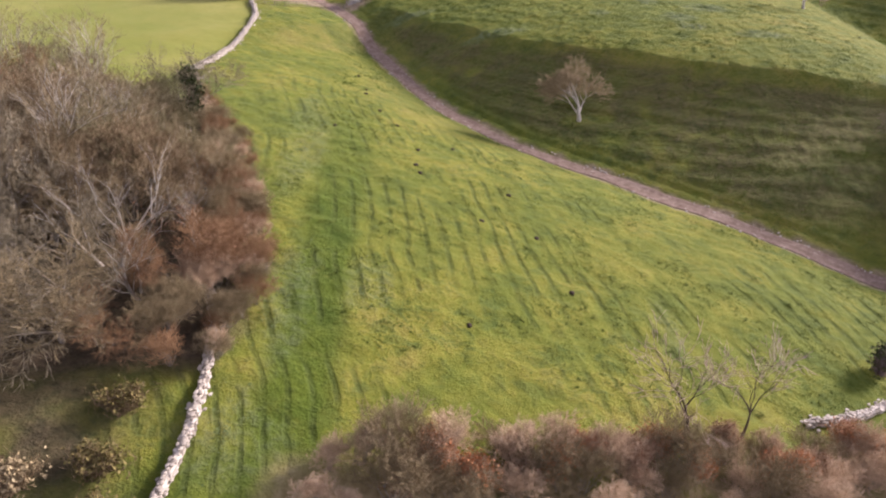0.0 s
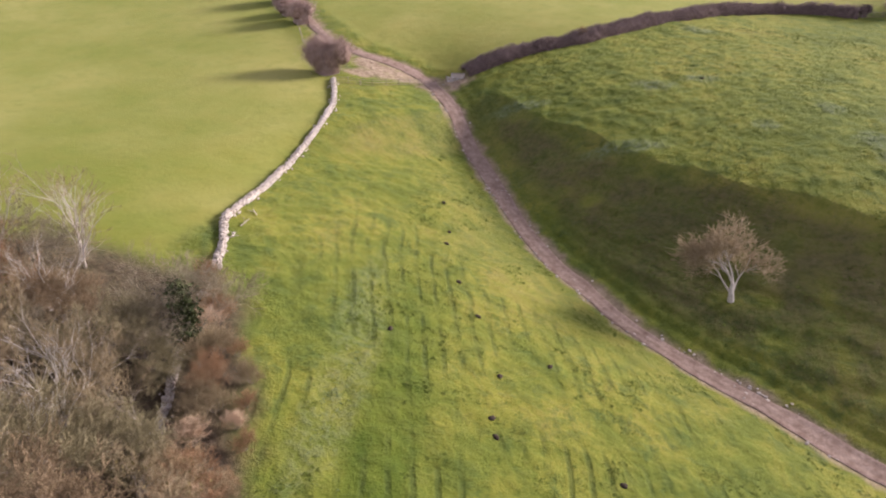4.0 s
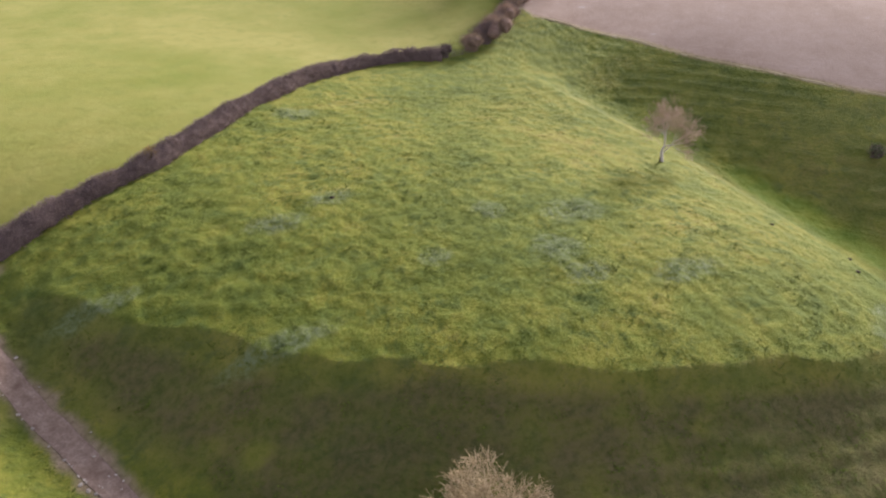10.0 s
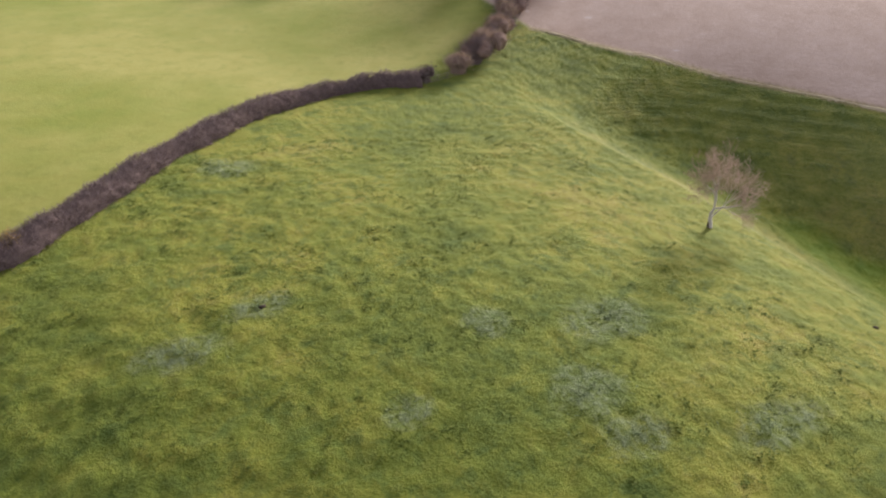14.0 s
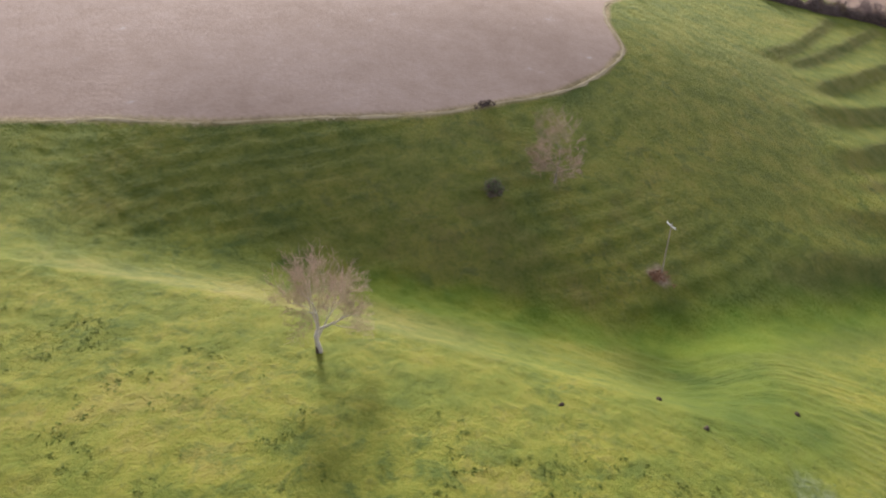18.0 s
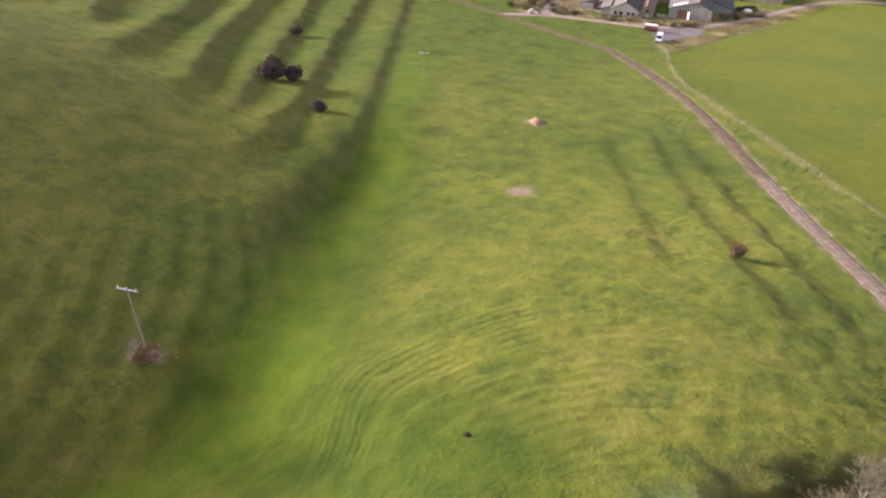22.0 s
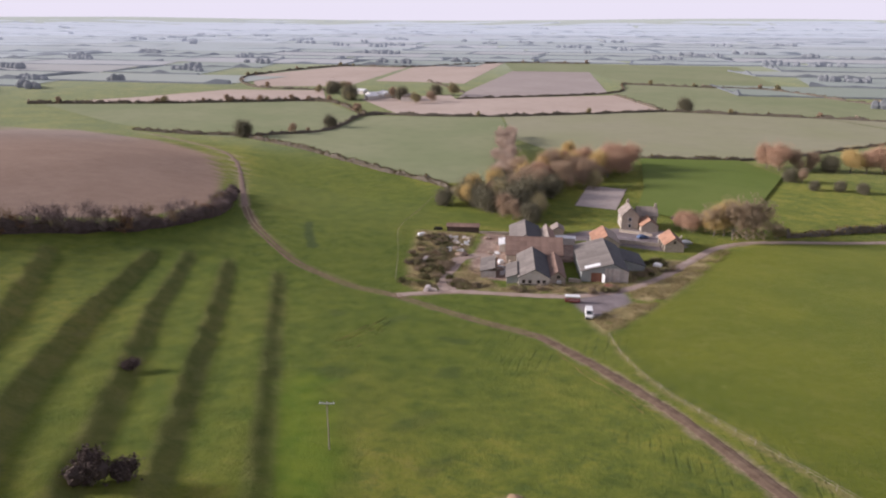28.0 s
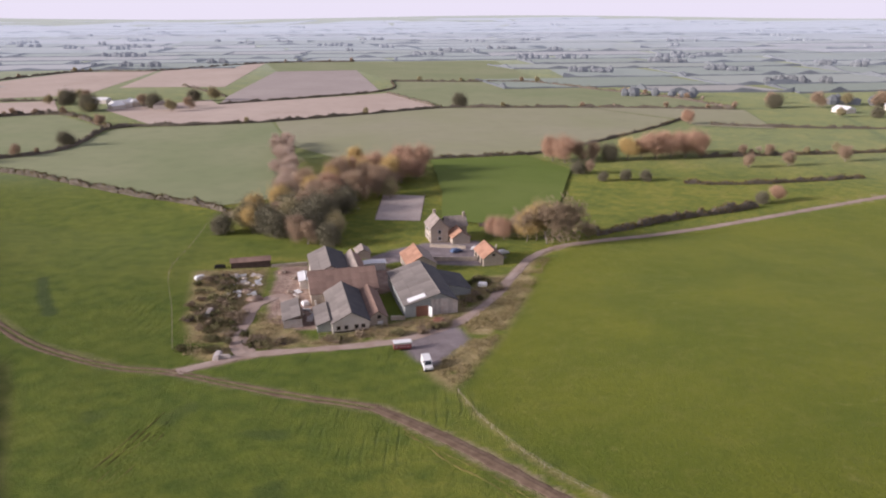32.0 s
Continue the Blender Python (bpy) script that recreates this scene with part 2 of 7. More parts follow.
    height = calc(nt, "MULTIPLY", calc(nt, "ADD", calc(nt, "MULTIPLY", small, 0.75), calc(nt, "MULTIPLY", fine, 0.25)), calm)
    height = calc(nt, "ADD", height, calc(nt, "SUBTRACT", calc(nt, "MULTIPLY", steps, 0.12), calc(nt, "MULTIPLY", rows, 0.22)))
    bumped(nt, b, height, 0.8, 0.46)
    return m


MEADOW = ground_mat()
EARTH = plain_mat("track_earth", (0.20, 0.135, 0.10), (0.375, 0.285, 0.225), 0.9, 0.95, 0.1, 0.08, fine=4.0, vary=0.0)
EARTH_DARK = plain_mat("damp_track_earth", (0.135, 0.092, 0.062), (0.245, 0.178, 0.125), 0.5, 0.95, 0.1, 0.05, fine=5.0, vary=0.0)
YARD = plain_mat("yard_gravel", (0.33, 0.245, 0.20), (0.47, 0.38, 0.325), 0.25, 0.95, 0.1, 0.04, fine=4.0, vary=0.0)
STONE = plain_mat("limestone", (0.40, 0.345, 0.28), (0.52, 0.465, 0.40), 2.0, 0.9, 0.2, 0.03, vary=0.25)
RUBBLE = island_mat("limestone_rubble", [(0.30, 0.26, 0.215), (0.47, 0.42, 0.36), (0.60, 0.55, 0.49)], 0.9, 2.0)
BARK = plain_mat("grey_bark", (0.22, 0.19, 0.15), (0.34, 0.305, 0.25), 3.0, 0.95, 0.1, 0.05, vary=0.1)
TWIG_GREY = island_mat("bare_twigs_grey", [(0.159, 0.131, 0.084), (0.224, 0.191, 0.127), (0.281, 0.244, 0.173)], 0.95)
TWIG_BROWN = island_mat("bare_twigs_brown", [(0.123, 0.087, 0.048), (0.204, 0.146, 0.083), (0.281, 0.212, 0.128)], 0.95)
TWIG_DARK = island_mat("hedge_twigs", [(0.12, 0.09, 0.085), (0.21, 0.16, 0.15), (0.31, 0.245, 0.225)], 0.95)
TWIG_RUST = island_mat("bare_twigs_rust", [(0.170, 0.095, 0.048), (0.255, 0.151, 0.080), (0.332, 0.212, 0.119)], 0.95)
TWIG_OLIVE = island_mat("mossy_twigs", [(0.129, 0.112, 0.058), (0.211, 0.184, 0.099), (0.286, 0.248, 0.146)], 0.95)
TWIG_PINK = island_mat("bare_twigs_pink", [(0.307, 0.220, 0.184), (0.440, 0.333, 0.287), (0.553, 0.440, 0.389)], 0.95)
TWIG_TAN = island_mat("bare_twigs_tan", [(0.162, 0.123, 0.066), (0.238, 0.187, 0.106), (0.315, 0.251, 0.153)], 0.95)
TWIG_ROSE = island_mat("bare_twigs_rose", [(0.267, 0.189, 0.133), (0.386, 0.285, 0.216), (0.497, 0.386, 0.308)], 0.95)
TWIG_STRAW = island_mat("bare_twigs_straw", [(0.214, 0.161, 0.088), (0.314, 0.245, 0.142), (0.406, 0.326, 0.211)], 0.95)
BARK_PALE = plain_mat("pale_bark", (0.46, 0.42, 0.36), (0.60, 0.56, 0.50), 3.0, 0.95, 0.1, 0.04, vary=0.1)
TWIG_WISP = island_mat("pale_wispy_twigs", [(0.37, 0.262, 0.165), (0.50, 0.365, 0.245), (0.60, 0.465, 0.335)], 0.95)
LEAF_ORANGE = island_mat("orange_leaves", [(0.34, 0.13, 0.05), (0.48, 0.20, 0.085), (0.56, 0.29, 0.14)])
# shade inside shrubs and hedges, put into a dark colour
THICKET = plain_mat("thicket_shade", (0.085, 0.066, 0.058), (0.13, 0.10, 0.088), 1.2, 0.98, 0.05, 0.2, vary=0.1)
LEAF_OLIVE = island_mat("autumn_leaves_olive", [(0.075, 0.068, 0.028), (0.14, 0.115, 0.04), (0.21, 0.16, 0.06)])
LEAF_GOLD = island_mat("autumn_leaves_gold", [(0.20, 0.135, 0.045), (0.33, 0.215, 0.075), (0.42, 0.29, 0.115)])
LEAF_RUST = island_mat("autumn_leaves_rust", [(0.15, 0.085, 0.05), (0.26, 0.145, 0.085), (0.35, 0.215, 0.13)])
LEAF_DARK = island_mat("evergreen_leaves", [(0.025, 0.035, 0.014), (0.05, 0.065, 0.024), (0.09, 0.10, 0.04)])
GORSE = island_mat("gorse_and_bramble", [(0.045, 0.033, 0.03), (0.085, 0.062, 0.055), (0.14, 0.105, 0.085)])
WEED_LEAF = island_mat("thistle_leaves", [(0.075, 0.115, 0.035), (0.12, 0.16, 0.062), (0.175, 0.21, 0.11)])
TUFT = island_mat("grass_tufts", [(0.062, 0.092, 0.012), (0.092, 0.122, 0.017), (0.132, 0.152, 0.028)])
VERGE = island_mat("rough_verge_grass", [(0.15, 0.125, 0.05), (0.25, 0.20, 0.095), (0.34, 0.275, 0.15)])
STRAW = island_mat("dead_grass", [(0.20, 0.15, 0.08), (0.32, 0.25, 0.14), (0.42, 0.34, 0.20)])
WOOD = plain_mat("weathered_wood", (0.27, 0.22, 0.17), (0.36, 0.31, 0.26), 2.0, 0.9, 0.15, 0.01)

# ---- lie of the land ----
# Heights over a lattice of 40 m, west half and east half, from south to north.
LAND_W = [
    [10, 8.4, 6.9, 5.7, 4.3, 3.4, 1.9, -0.3],
    [19.3, 17.8, 16.1, 13.5, 10.4, 8.7, 6.4, 3.1],
    [28, 27, 25.3, 21.2, 15.2, 12.4, 9.5, 4.7],
    [35.3, 35.1, 33.9, 28.6, 19.2, 15, 13.3, 8.2],
    [39.9, 40.6, 40.8, 33.7, 22, 18.3, 17, 12.5],
    [41.4, 42.6, 44.2, 34.5, 27.5, 29.5, 22.6, 17.6],
    [39.9, 39.7, 40.6, 33.7, 38.8, 41.3, 24.1, 28.5],
    [39.2, 38.1, 40, 40.3, 42.5, 39, 32.4, 41.2],
    [40.8, 40.5, 42.5, 43.1, 40.6, 38.4, 44, 50.9],
    [41.3, 41, 42, 42, 39.2, 39.8, 48.5, 55.3],
    [41.1, 41, 41.7, 42.3, 41.6, 43.9, 51.8, 58.4]
]
LAND_E = [
    [-1.1, -0.9, -1.2, -3.5, -3.7, -0.9, 4.6],
    [1.8, 1, 2.8, 2.8, 4.2, 8, 12.6],
    [3.5, 1.6, 4.3, 6.2, 9.3, 13.3, 16.3],
    [5.9, 3.9, 5.5, 8.8, 13.6, 17.1, 18.4],
    [10.4, 10.4, 13.2, 17.1, 20.4, 21.9, 22],
    [17.4, 20.1, 23.5, 26.4, 27.9, 28.2, 27.8],
    [36.8, 36.3, 35.9, 35.8, 35.4, 34.7, 33.9],
    [49.5, 47.4, 45.5, 43.6, 42.1, 40.8, 39.6],
    [54.2, 53.1, 51.4, 49.3, 47.6, 46.1, 44.8],
    [57.8, 57.3, 55.6, 53.7, 52.2, 50.8, 49.5],
    [61.2, 61.1, 59.5, 57.7, 56.4, 55.2, 53.9]
]
LAND = np.hstack([np.array(LAND_W), np.array(LAND_E)])
LAND_X, LAND_Y, LAND_STEP = -120.0, -120.0, 40.0
TRACK_WEST = [(-24.4, 166.7), (-20.8, 160.6), (-16.0, 151.5), (-11.3, 142.7), (-5.6, 131.1), (-2.2, 123.9), (1.7, 118.2), (6.0, 113.4), (10.2, 107.9), (18.1, 101.5), (24.7, 97.6), (30.6, 93.7), (38.3, 89.1), (47.6, 83.0), (56.1, 76.4)]
COOMBE = [(78, 216), (90, 201), (101, 180), (109, 156), (114, 130), (128, 112), (150, 86), (175, 55)]
BROW = [(-14.8, 160.6), (-3.7, 151.3), (5.1, 142.3), (15.8, 134.1), (25.2, 130.7), (38.2, 123.2), (53.0, 117.3), (65.6, 114.1), (76.8, 111.8), (82.2, 108.2)]
EAST_BROW = [(70, 212), (78, 202), (82, 187), (85, 174), (86, 160), (86, 146), (86, 132), (85, 118)]
# old field terraces: line, drop in metres
TERRACES = [
    ([(269, -22), (229, 16), (193, 50), (173, 69), (160, 85), (146, 106), (134, 118)], 1.25),
    ([(286, -18), (238, 27), (200, 62), (182, 78), (170, 91), (156, 107)], 1.7),
    ([(299, -14), (260, 25), (227, 53), (186, 87), (172, 101)], 1.7),
    ([(305, -6), (266, 36), (235, 64), (218, 77), (190, 95), (177, 104)], 2.2),
    ([(320, 18), (264, 56), (237, 78), (213, 96), (197, 108)], 2.0),
    ([(325, 47), (268, 79), (234, 96), (220, 102)], 1.8),
    ([(334, 65), (274, 90), (232, 108)], 1.4),
    ([(325, 83), (269, 99), (229, 114)], 1.4),
    ([(140, 36), (120, 57), (107, 70), (98, 79)], 1.0),
    ([(135, 29), (113, 51), (98, 65), (84, 78), (78, 81)], 1.3),
    ([(130, 26), (113, 41), (97, 57), (84, 68), (76, 77)], 1.2),
]


def smooth(a, b, v):
    u = np.clip((v - a) / (b - a), 0, 1)
    return u * u * (3 - 2 * u)


def from_line(line, x, y):
    """Distance from a line, the side (left: 1) and the way along it (0 to 1)."""
    p = np.array(line, float)
    best, side, along = np.full(np.shape(x), 1e9), np.zeros(np.shape(x)), np.zeros(np.shape(x))
    seg = np.hypot(*(p[1:] - p[:-1]).T)
    run = np.r_[0, seg.cumsum()]
    for k in range(len(p) - 1):
        a, d = p[k], p[k + 1] - p[k]
        u = np.clip(((x - a[0]) * d[0] + (y - a[1]) * d[1]) / (d @ d), 0, 1)
        px, py = x - a[0] - u * d[0], y - a[1] - u * d[1]
        r = np.hypot(px, py)
        near = r < best - 1e-9
        best = np.where(near, r, best)
        side = np.where(near, np.where(d[0] * py - d[1] * px >= 0, 1, -1), side)
        along = np.where(near, run[k] + u * seg[k], along)
    return best, side, along / run[-1]


def value_noise(x, y, cell, seed):
    g = np.random.RandomState(seed).rand(256, 256)
    fx, fy = x / cell, y / cell
    ix, iy = np.floor(fx).astype(int), np.floor(fy).astype(int)
    u, v = fx - ix, fy - iy
    u, v = u * u * (3 - 2 * u), v * v * (3 - 2 * v)
    a, b = g[iy % 256, ix % 256], g[iy % 256, (ix + 1) % 256]
    c, d = g[(iy + 1) % 256, ix % 256], g[(iy + 1) % 256, (ix + 1) % 256]
    return (a * (1 - u) + b * u) * (1 - v) + (c * (1 - u) + d * u) * v


def lattice(x, y):
    ny, nx = LAND.shape
    fx, fy = np.clip((x - LAND_X) / LAND_STEP, 0, nx - 1 - 1e-9), np.clip((y - LAND_Y) / LAND_STEP, 0, ny - 1 - 1e-9)
    ix, iy = fx.astype(int), fy.astype(int)

    def weights(u):
        return ((1 - u) ** 3 / 6, (3 * u ** 3 - 6 * u ** 2 + 4) / 6, (-3 * u ** 3 + 3 * u ** 2 + 3 * u + 1) / 6, u ** 3 / 6)
    wx, wy = weights(fx - ix), weights(fy - iy)
    return sum(wx[a] * wy[b] * LAND[np.clip(iy + b - 1, 0, ny - 1), np.clip(ix + a - 1, 0, nx - 1)] for a in range(4) for b in range(4))


PLAIN = -1.2


def lie(x, y):
    """Height of the ground without its small bumps."""
    x, y = np.atleast_1d(np.asarray(x, float)), np.atleast_1d(np.asarray(y, float))
    z = lattice(x, y)
    d, side, along = from_line(TRACK_WEST, x, y)
    z = z - 6.46 * np.exp(-np.sqrt(d * d + 6) / 14)
    d, side, along = from_line(COOMBE, x, y)
    z = z - 6.97 * np.exp(-np.sqrt(d * d + 16) / 16) * smooth(0, .4, along) * (1 - smooth(.75, 1, along))
    d, side, along = from_line(BROW, x, y)
    below = np.maximum(-side * d + (value_noise(x, y, 6.5, 14) - 0.5) * 3.2, 0)
    z = z - 4.0 * (1 - np.exp(-below / 6)) * np.exp(-(below / 40) ** 2) * smooth(0, .1, along) * (1 - smooth(.9, 1, along))
    d, side, along = from_line(EAST_BROW, x, y)
    below = np.sqrt(np.maximum(side * d, 0) ** 2 + 9) - 3
    z = z - 5.53 * (1 - np.exp(-below / 7)) * np.exp(-(below / 30) ** 2) * smooth(0, .3, along) * (1 - smooth(.85, 1, along))
    # the plain to the south, and the low hills at its end
    w = smooth(-105, -185, y) * smooth(-40, 60, x) + smooth(-150, -330, y) * (1 - smooth(-40, 60, x))
    w = np.maximum(w, smooth(540, 680, x) * smooth(120, -40, y))
    z = z * (1 - w) + PLAIN * w
    r = np.hypot(x, y)
    return z + 58 * smooth(3600, 4800, r) * smooth(-200, -1500, y) * (0.8 + 0.2 * np.sin(x / 700))


def terraces(x, y):
    z = np.zeros(np.shape(x))
    for line, drop in TERRACES:
        p = np.array(line)
        near = (x > p[:, 0].min() - 25) & (x < p[:, 0].max() + 25) & (y > p[:, 1].min() - 25) & (y < p[:, 1].max() + 25)
        if not near.any():
            continue
        d, side, along = from_line(line, x[near], y[near])
        d = d * side + (value_noise(x[near], y[near], 5.0, 3) - 0.5) * 1.6
        ends = smooth(0, .06, along) * (1 - smooth(.86, 1, along))
        z[near] += abs(drop) * 0.46 * np.tanh(np.sign(drop) * d / 1.6) * np.exp(-(d / 7.0) ** 2) * ends * (-1)
    return z


def ground(x, y):
    x, y = np.atleast_1d(np.asarray(x, float)), np.atleast_1d(np.asarray(y, float))
    return lie(x, y) + terraces(x, y)


def inside(poly, x, y):
    hit = np.zeros(np.shape(x), bool)
    n = len(poly)
    for i in range(n):
        (x0, y0), (x1, y1) = poly[i], poly[(i + 1) % n]
        if y0 == y1:
            continue
        hit ^= ((y0 > y) != (y1 > y)) & (x < (x1 - x0) * (y - y0) / (y1 - y0) + x0)
    return hit


def area(poly, x, y, soft=1.0):
    """1 inside an outline, fading to 0 over the soft width across its edge."""
    d, _, _ = from_line(list(poly) + [poly[0]], x, y)
    return smooth(-soft, soft, np.where(inside(poly, x, y), d, -d))


def curve_through(points, step):
    """A smooth line through points, in even steps."""
    p = [np.array(q, float) for q in points]
    p = [2 * p[0] - p[1]] + p + [2 * p[-1] - p[-2]]
    out = []
    for a, b, c, d in zip(p, p[1:], p[2:], p[3:]):
        n = max(1, int(np.hypot(*(c - b)[:2]) / step))
        for i in range(n):
            u = i / n
            out.append(0.5 * (2 * b + (c - a) * u + (2 * a - 5 * b + 4 * c - d) * u * u + (3 * b - a - 3 * c + d) * u ** 3))
    return np.array(out + [p[-2]])


TRACK_EAST = [(56, 76.3), (63, 72.5), (69.6, 69.0), (78.8, 61.5), (91.8, 49.6), (108.4, 34.0), (133.8, 10.1), (150, -3), (163.4, -12.3), (181.6, -21.9), (202.6, -23.2), (228, -26.4), (243, -25), (270, -29), (305, -44.3), (330, -60.5), (355, -80), (406, -119.5), (437, -136.5), (480, -150), (540, -160)]
TRACK_NORTH = [(-24.4, 166.7), (-30, 169.6), (-39.5, 171.4), (-46.6, 175.7), (-56.3, 188.6), (-71.7, 212.9), (-87.3, 236.9), (-120, 290)]
LANE = [(228, -27), (222, -34), (216.6, -39.5), (204.7, -45), (189.2, -53.5), (178.8, -68), (174.6, -86.4), (173.5, -110), (171, -130), (162.9, -145.5), (135.9, -166), (106.2, -192.1), (41.6, -251.6), (-60, -340)]
LOOP = [(219, -39), (226, -46), (230, -55), (233.4, -66), (230, -74), (224, -70)]
PLOUGH_TOP = [(99.3, 234.8), (109.4, 215.2), (119.5, 199.2), (131.2, 184), (140.5, 172.4), (149.3, 164.5), (161.9, 154.1), (176.3, 147.4), (189.2, 145.2), (201.3, 150.4), (217, 152.4), (248, 147.3), (275, 150), (320, 175), (500, 330), (300, 700), (100, 600)]
PLOUGH_DOME = [(372, 130), (352, 105), (364, 92), (353, 52), (348, 9), (335, -19), (339, -50), (360, -72), (390, -97), (432, -124), (500, -140), (640, -120), (760, 60), (620, 230), (420, 240)]
FIELD_WEST = [(-39.7, 152), (-36.5, 141.5), (-36, 125), (-36, 105), (-38, 92), (-60, 84), (-120, 70), (-400, 60), (-400, 400), (-150, 300), (-75, 206), (-49, 168)]
FIELD_NORTH = [(-19, 170), (-9, 177), (5, 186), (20, 202), (43, 222), (57, 226), (67, 225), (95, 245), (110, 300), (100, 500), (-150, 500), (-85, 245), (-54, 195), (-40, 178)]
FIELD_FARM = [(167, -32.7), (150, -12), (132, 1), (110, 18), (80, 38), (50, 50), (-40, -20), (-200, -160), (30, -256), (100, -200), (132, -172), (158, -147), (165, -130), (168, -100), (166, -62)]
FIELD_PADDOCK = [(224, -110), (300, -140), (330, -162), (420, -186), (470, -190), (425, -150), (350, -85), (300, -48), (262, -34), (236, -33), (252, -58), (270, -80), (262, -104)]

ax = np.concatenate([-45 - np.geomspace(1, 4800, 44)[::-1], np.arange(-45, 110, 0.45), np.arange(110, 345, 0.8), 345 + np.geomspace(1, 4600, 46)])
ay = np.concatenate([-215 - np.geomspace(3, 4650, 40)[::-1], np.arange(-215, -65, 1.15), np.arange(-65, 35, 0.85), np.arange(35, 200, 0.45), np.arange(200, 262, 1.2), 262 + np.geomspace(1.5, 1800, 24)])
GX, GY = np.meshgrid(ax, ay)
X, Y = GX.ravel(), GY.ravel()
Z = ground(X, Y)
tracks = np.minimum.reduce([from_line(t, X, Y)[0] for t in (TRACK_WEST, TRACK_EAST, TRACK_NORTH)])
lane_d = np.minimum(from_line(LANE, X, Y)[0], from_line(LOOP, X, Y)[0])
d_west, s_west, a_west = from_line(TRACK_WEST, X, Y)
d_brow, s_brow, a_brow = from_line(BROW, X, Y)
masks = {
    "plough": area(PLOUGH_TOP, X, Y, 1.0),
    "tilth": area(PLOUGH_DOME, X, Y, 1.5),
    # share of haze in the colour, by distance from the hills
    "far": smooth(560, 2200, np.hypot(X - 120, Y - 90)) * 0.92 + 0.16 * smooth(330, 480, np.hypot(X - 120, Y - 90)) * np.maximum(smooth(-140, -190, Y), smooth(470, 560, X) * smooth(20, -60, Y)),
    "crop": np.maximum.reduce([area(p, X, Y, 1.5) for p in (FIELD_WEST, FIELD_NORTH)]),
    "farm_field": area(FIELD_FARM, X, Y, 1.5),
}
calm = 1 - np.maximum.reduce([masks["crop"], masks["plough"], masks["tilth"], masks["farm_field"]]) * 0.85
fine_area = smooth(-60, -40, X) * (1 - smooth(330, 350, X)) * smooth(-70, -60, Y) * (1 - smooth(225, 262, Y))
shape = fine_area * calm * smooth(1.0, 3.5, tracks) * smooth(1.5, 4, lane_d)
slope_x = np.gradient(Z.reshape(GX.shape), ax, axis=1)
slope_y = np.gradient(Z.reshape(GX.shape), ay, axis=0)
steep = smooth(0.26, 0.46, np.hypot(slope_x, slope_y).ravel())
bumps = (value_noise(X, Y, 2.6, 11) - 0.5) * 0.17 + (value_noise(X, Y, 1.05, 12) - 0.5) * 0.26 * smooth(-50, -40, X) * (1 - smooth(110, 118, X))
# ridges in the valley field, narrow treads along the steep sides
across = X * 0.97 + Y * 0.24 + (value_noise(X, Y, 26, 21) - 0.5) * 4.0 + (value_noise(X, Y, 5, 22) - 0.5) * 0.9
valley = (1 - smooth(-6, 0, (X - 25) * 0.5 + (Y - 99) * 0.85 + 6)) * smooth(-30, -20, X + (95 - Y) * 0.1)
ridges = np.sin(across * 2 * np.pi / 1.9) * 0.055 * valley * smooth(0.43, 0.62, value_noise(X, Y, 16, 23) * 0.5 + value_noise(X, Y, 5, 36) * 0.5)
east_side = np.where(s_west > 0, d_west, -d_west)
bank = (s_brow < 0) * smooth(0.5, 3, d_brow) * (1 - smooth(26, 36, d_brow)) * smooth(.04, .12, a_brow) * (1 - smooth(.97, 1, a_brow)) * smooth(3, 7, east_side)
tread = (lie(X, Y) + (value_noise(X, Y, 19, 31) - 0.5) * 0.9 + (value_noise(X, Y, 3.2, 38) - 0.5) * 0.3) / 1.25
tread = (np.abs((tread % 1) - 0.75) / 0.5 - 0.5).clip(-1, 1) * 0.10
hillside = smooth(0.16, 0.34, np.hypot(slope_x, slope_y).ravel()) * smooth(.30, .6, value_noise(X, Y, 14, 32)) * smooth(0, 8, east_side) * (1 - smooth(125, 160, X))
Z = Z + shape * (bumps * (1 - 0.4 * steep) + ridges + tread * np.maximum(hillside * 1.25, bank * 1.5))
Z = Z - smooth(0, .05, a_west) * (0.22 * np.exp(-((east_side - 3.4) / 0.5) ** 2) + 0.14 * np.exp(-((east_side - 5.2) / 0.4) ** 2))
Z = Z - 0.10 * (1 - smooth(1.2, 2.2, tracks)) - 0.08 * (1 - smooth(1.5, 2.6, lane_d))

sharp = np.hypot(slope_x, slope_y).ravel()
spur = 1 - smooth(.5, 1.3, np.hypot((X - 97) / 17, (Y - 107) / 20))
masks["tread_run"] = (lie(X, Y) + (value_noise(X, Y, 11, 31) - 0.5) * 0.3 + (value_noise(X, Y, 31, 33) - 0.5) * 0.7 + (value_noise(X, Y, 2.4, 37) - 0.5) * 0.14) / 0.40
masks["tread"] = fine_area * calm * (1 - valley) * smooth(0, 10, east_side) * smooth(-10, 10, Y) * smooth(2, 4, tracks) * np.maximum(smooth(0.11, 0.20, sharp), spur * smooth(0.03, 0.09, sharp)) * smooth(0.46, 0.68, value_noise(X, Y, 17, 34) * 0.5 + value_noise(X, Y, 4, 35) * 0.5 + 0.22 * spur) * (0.45 + 0.55 * spur) * (1 - smooth(165, 185, X))
masks["row_run"] = across / 1.9 + 0.25
masks["row"] = fine_area * valley * calm * smooth(1.5, 4, tracks) * smooth(0.43, 0.62, value_noise(X, Y, 16, 23) * 0.5 + value_noise(X, Y, 5, 36) * 0.5)

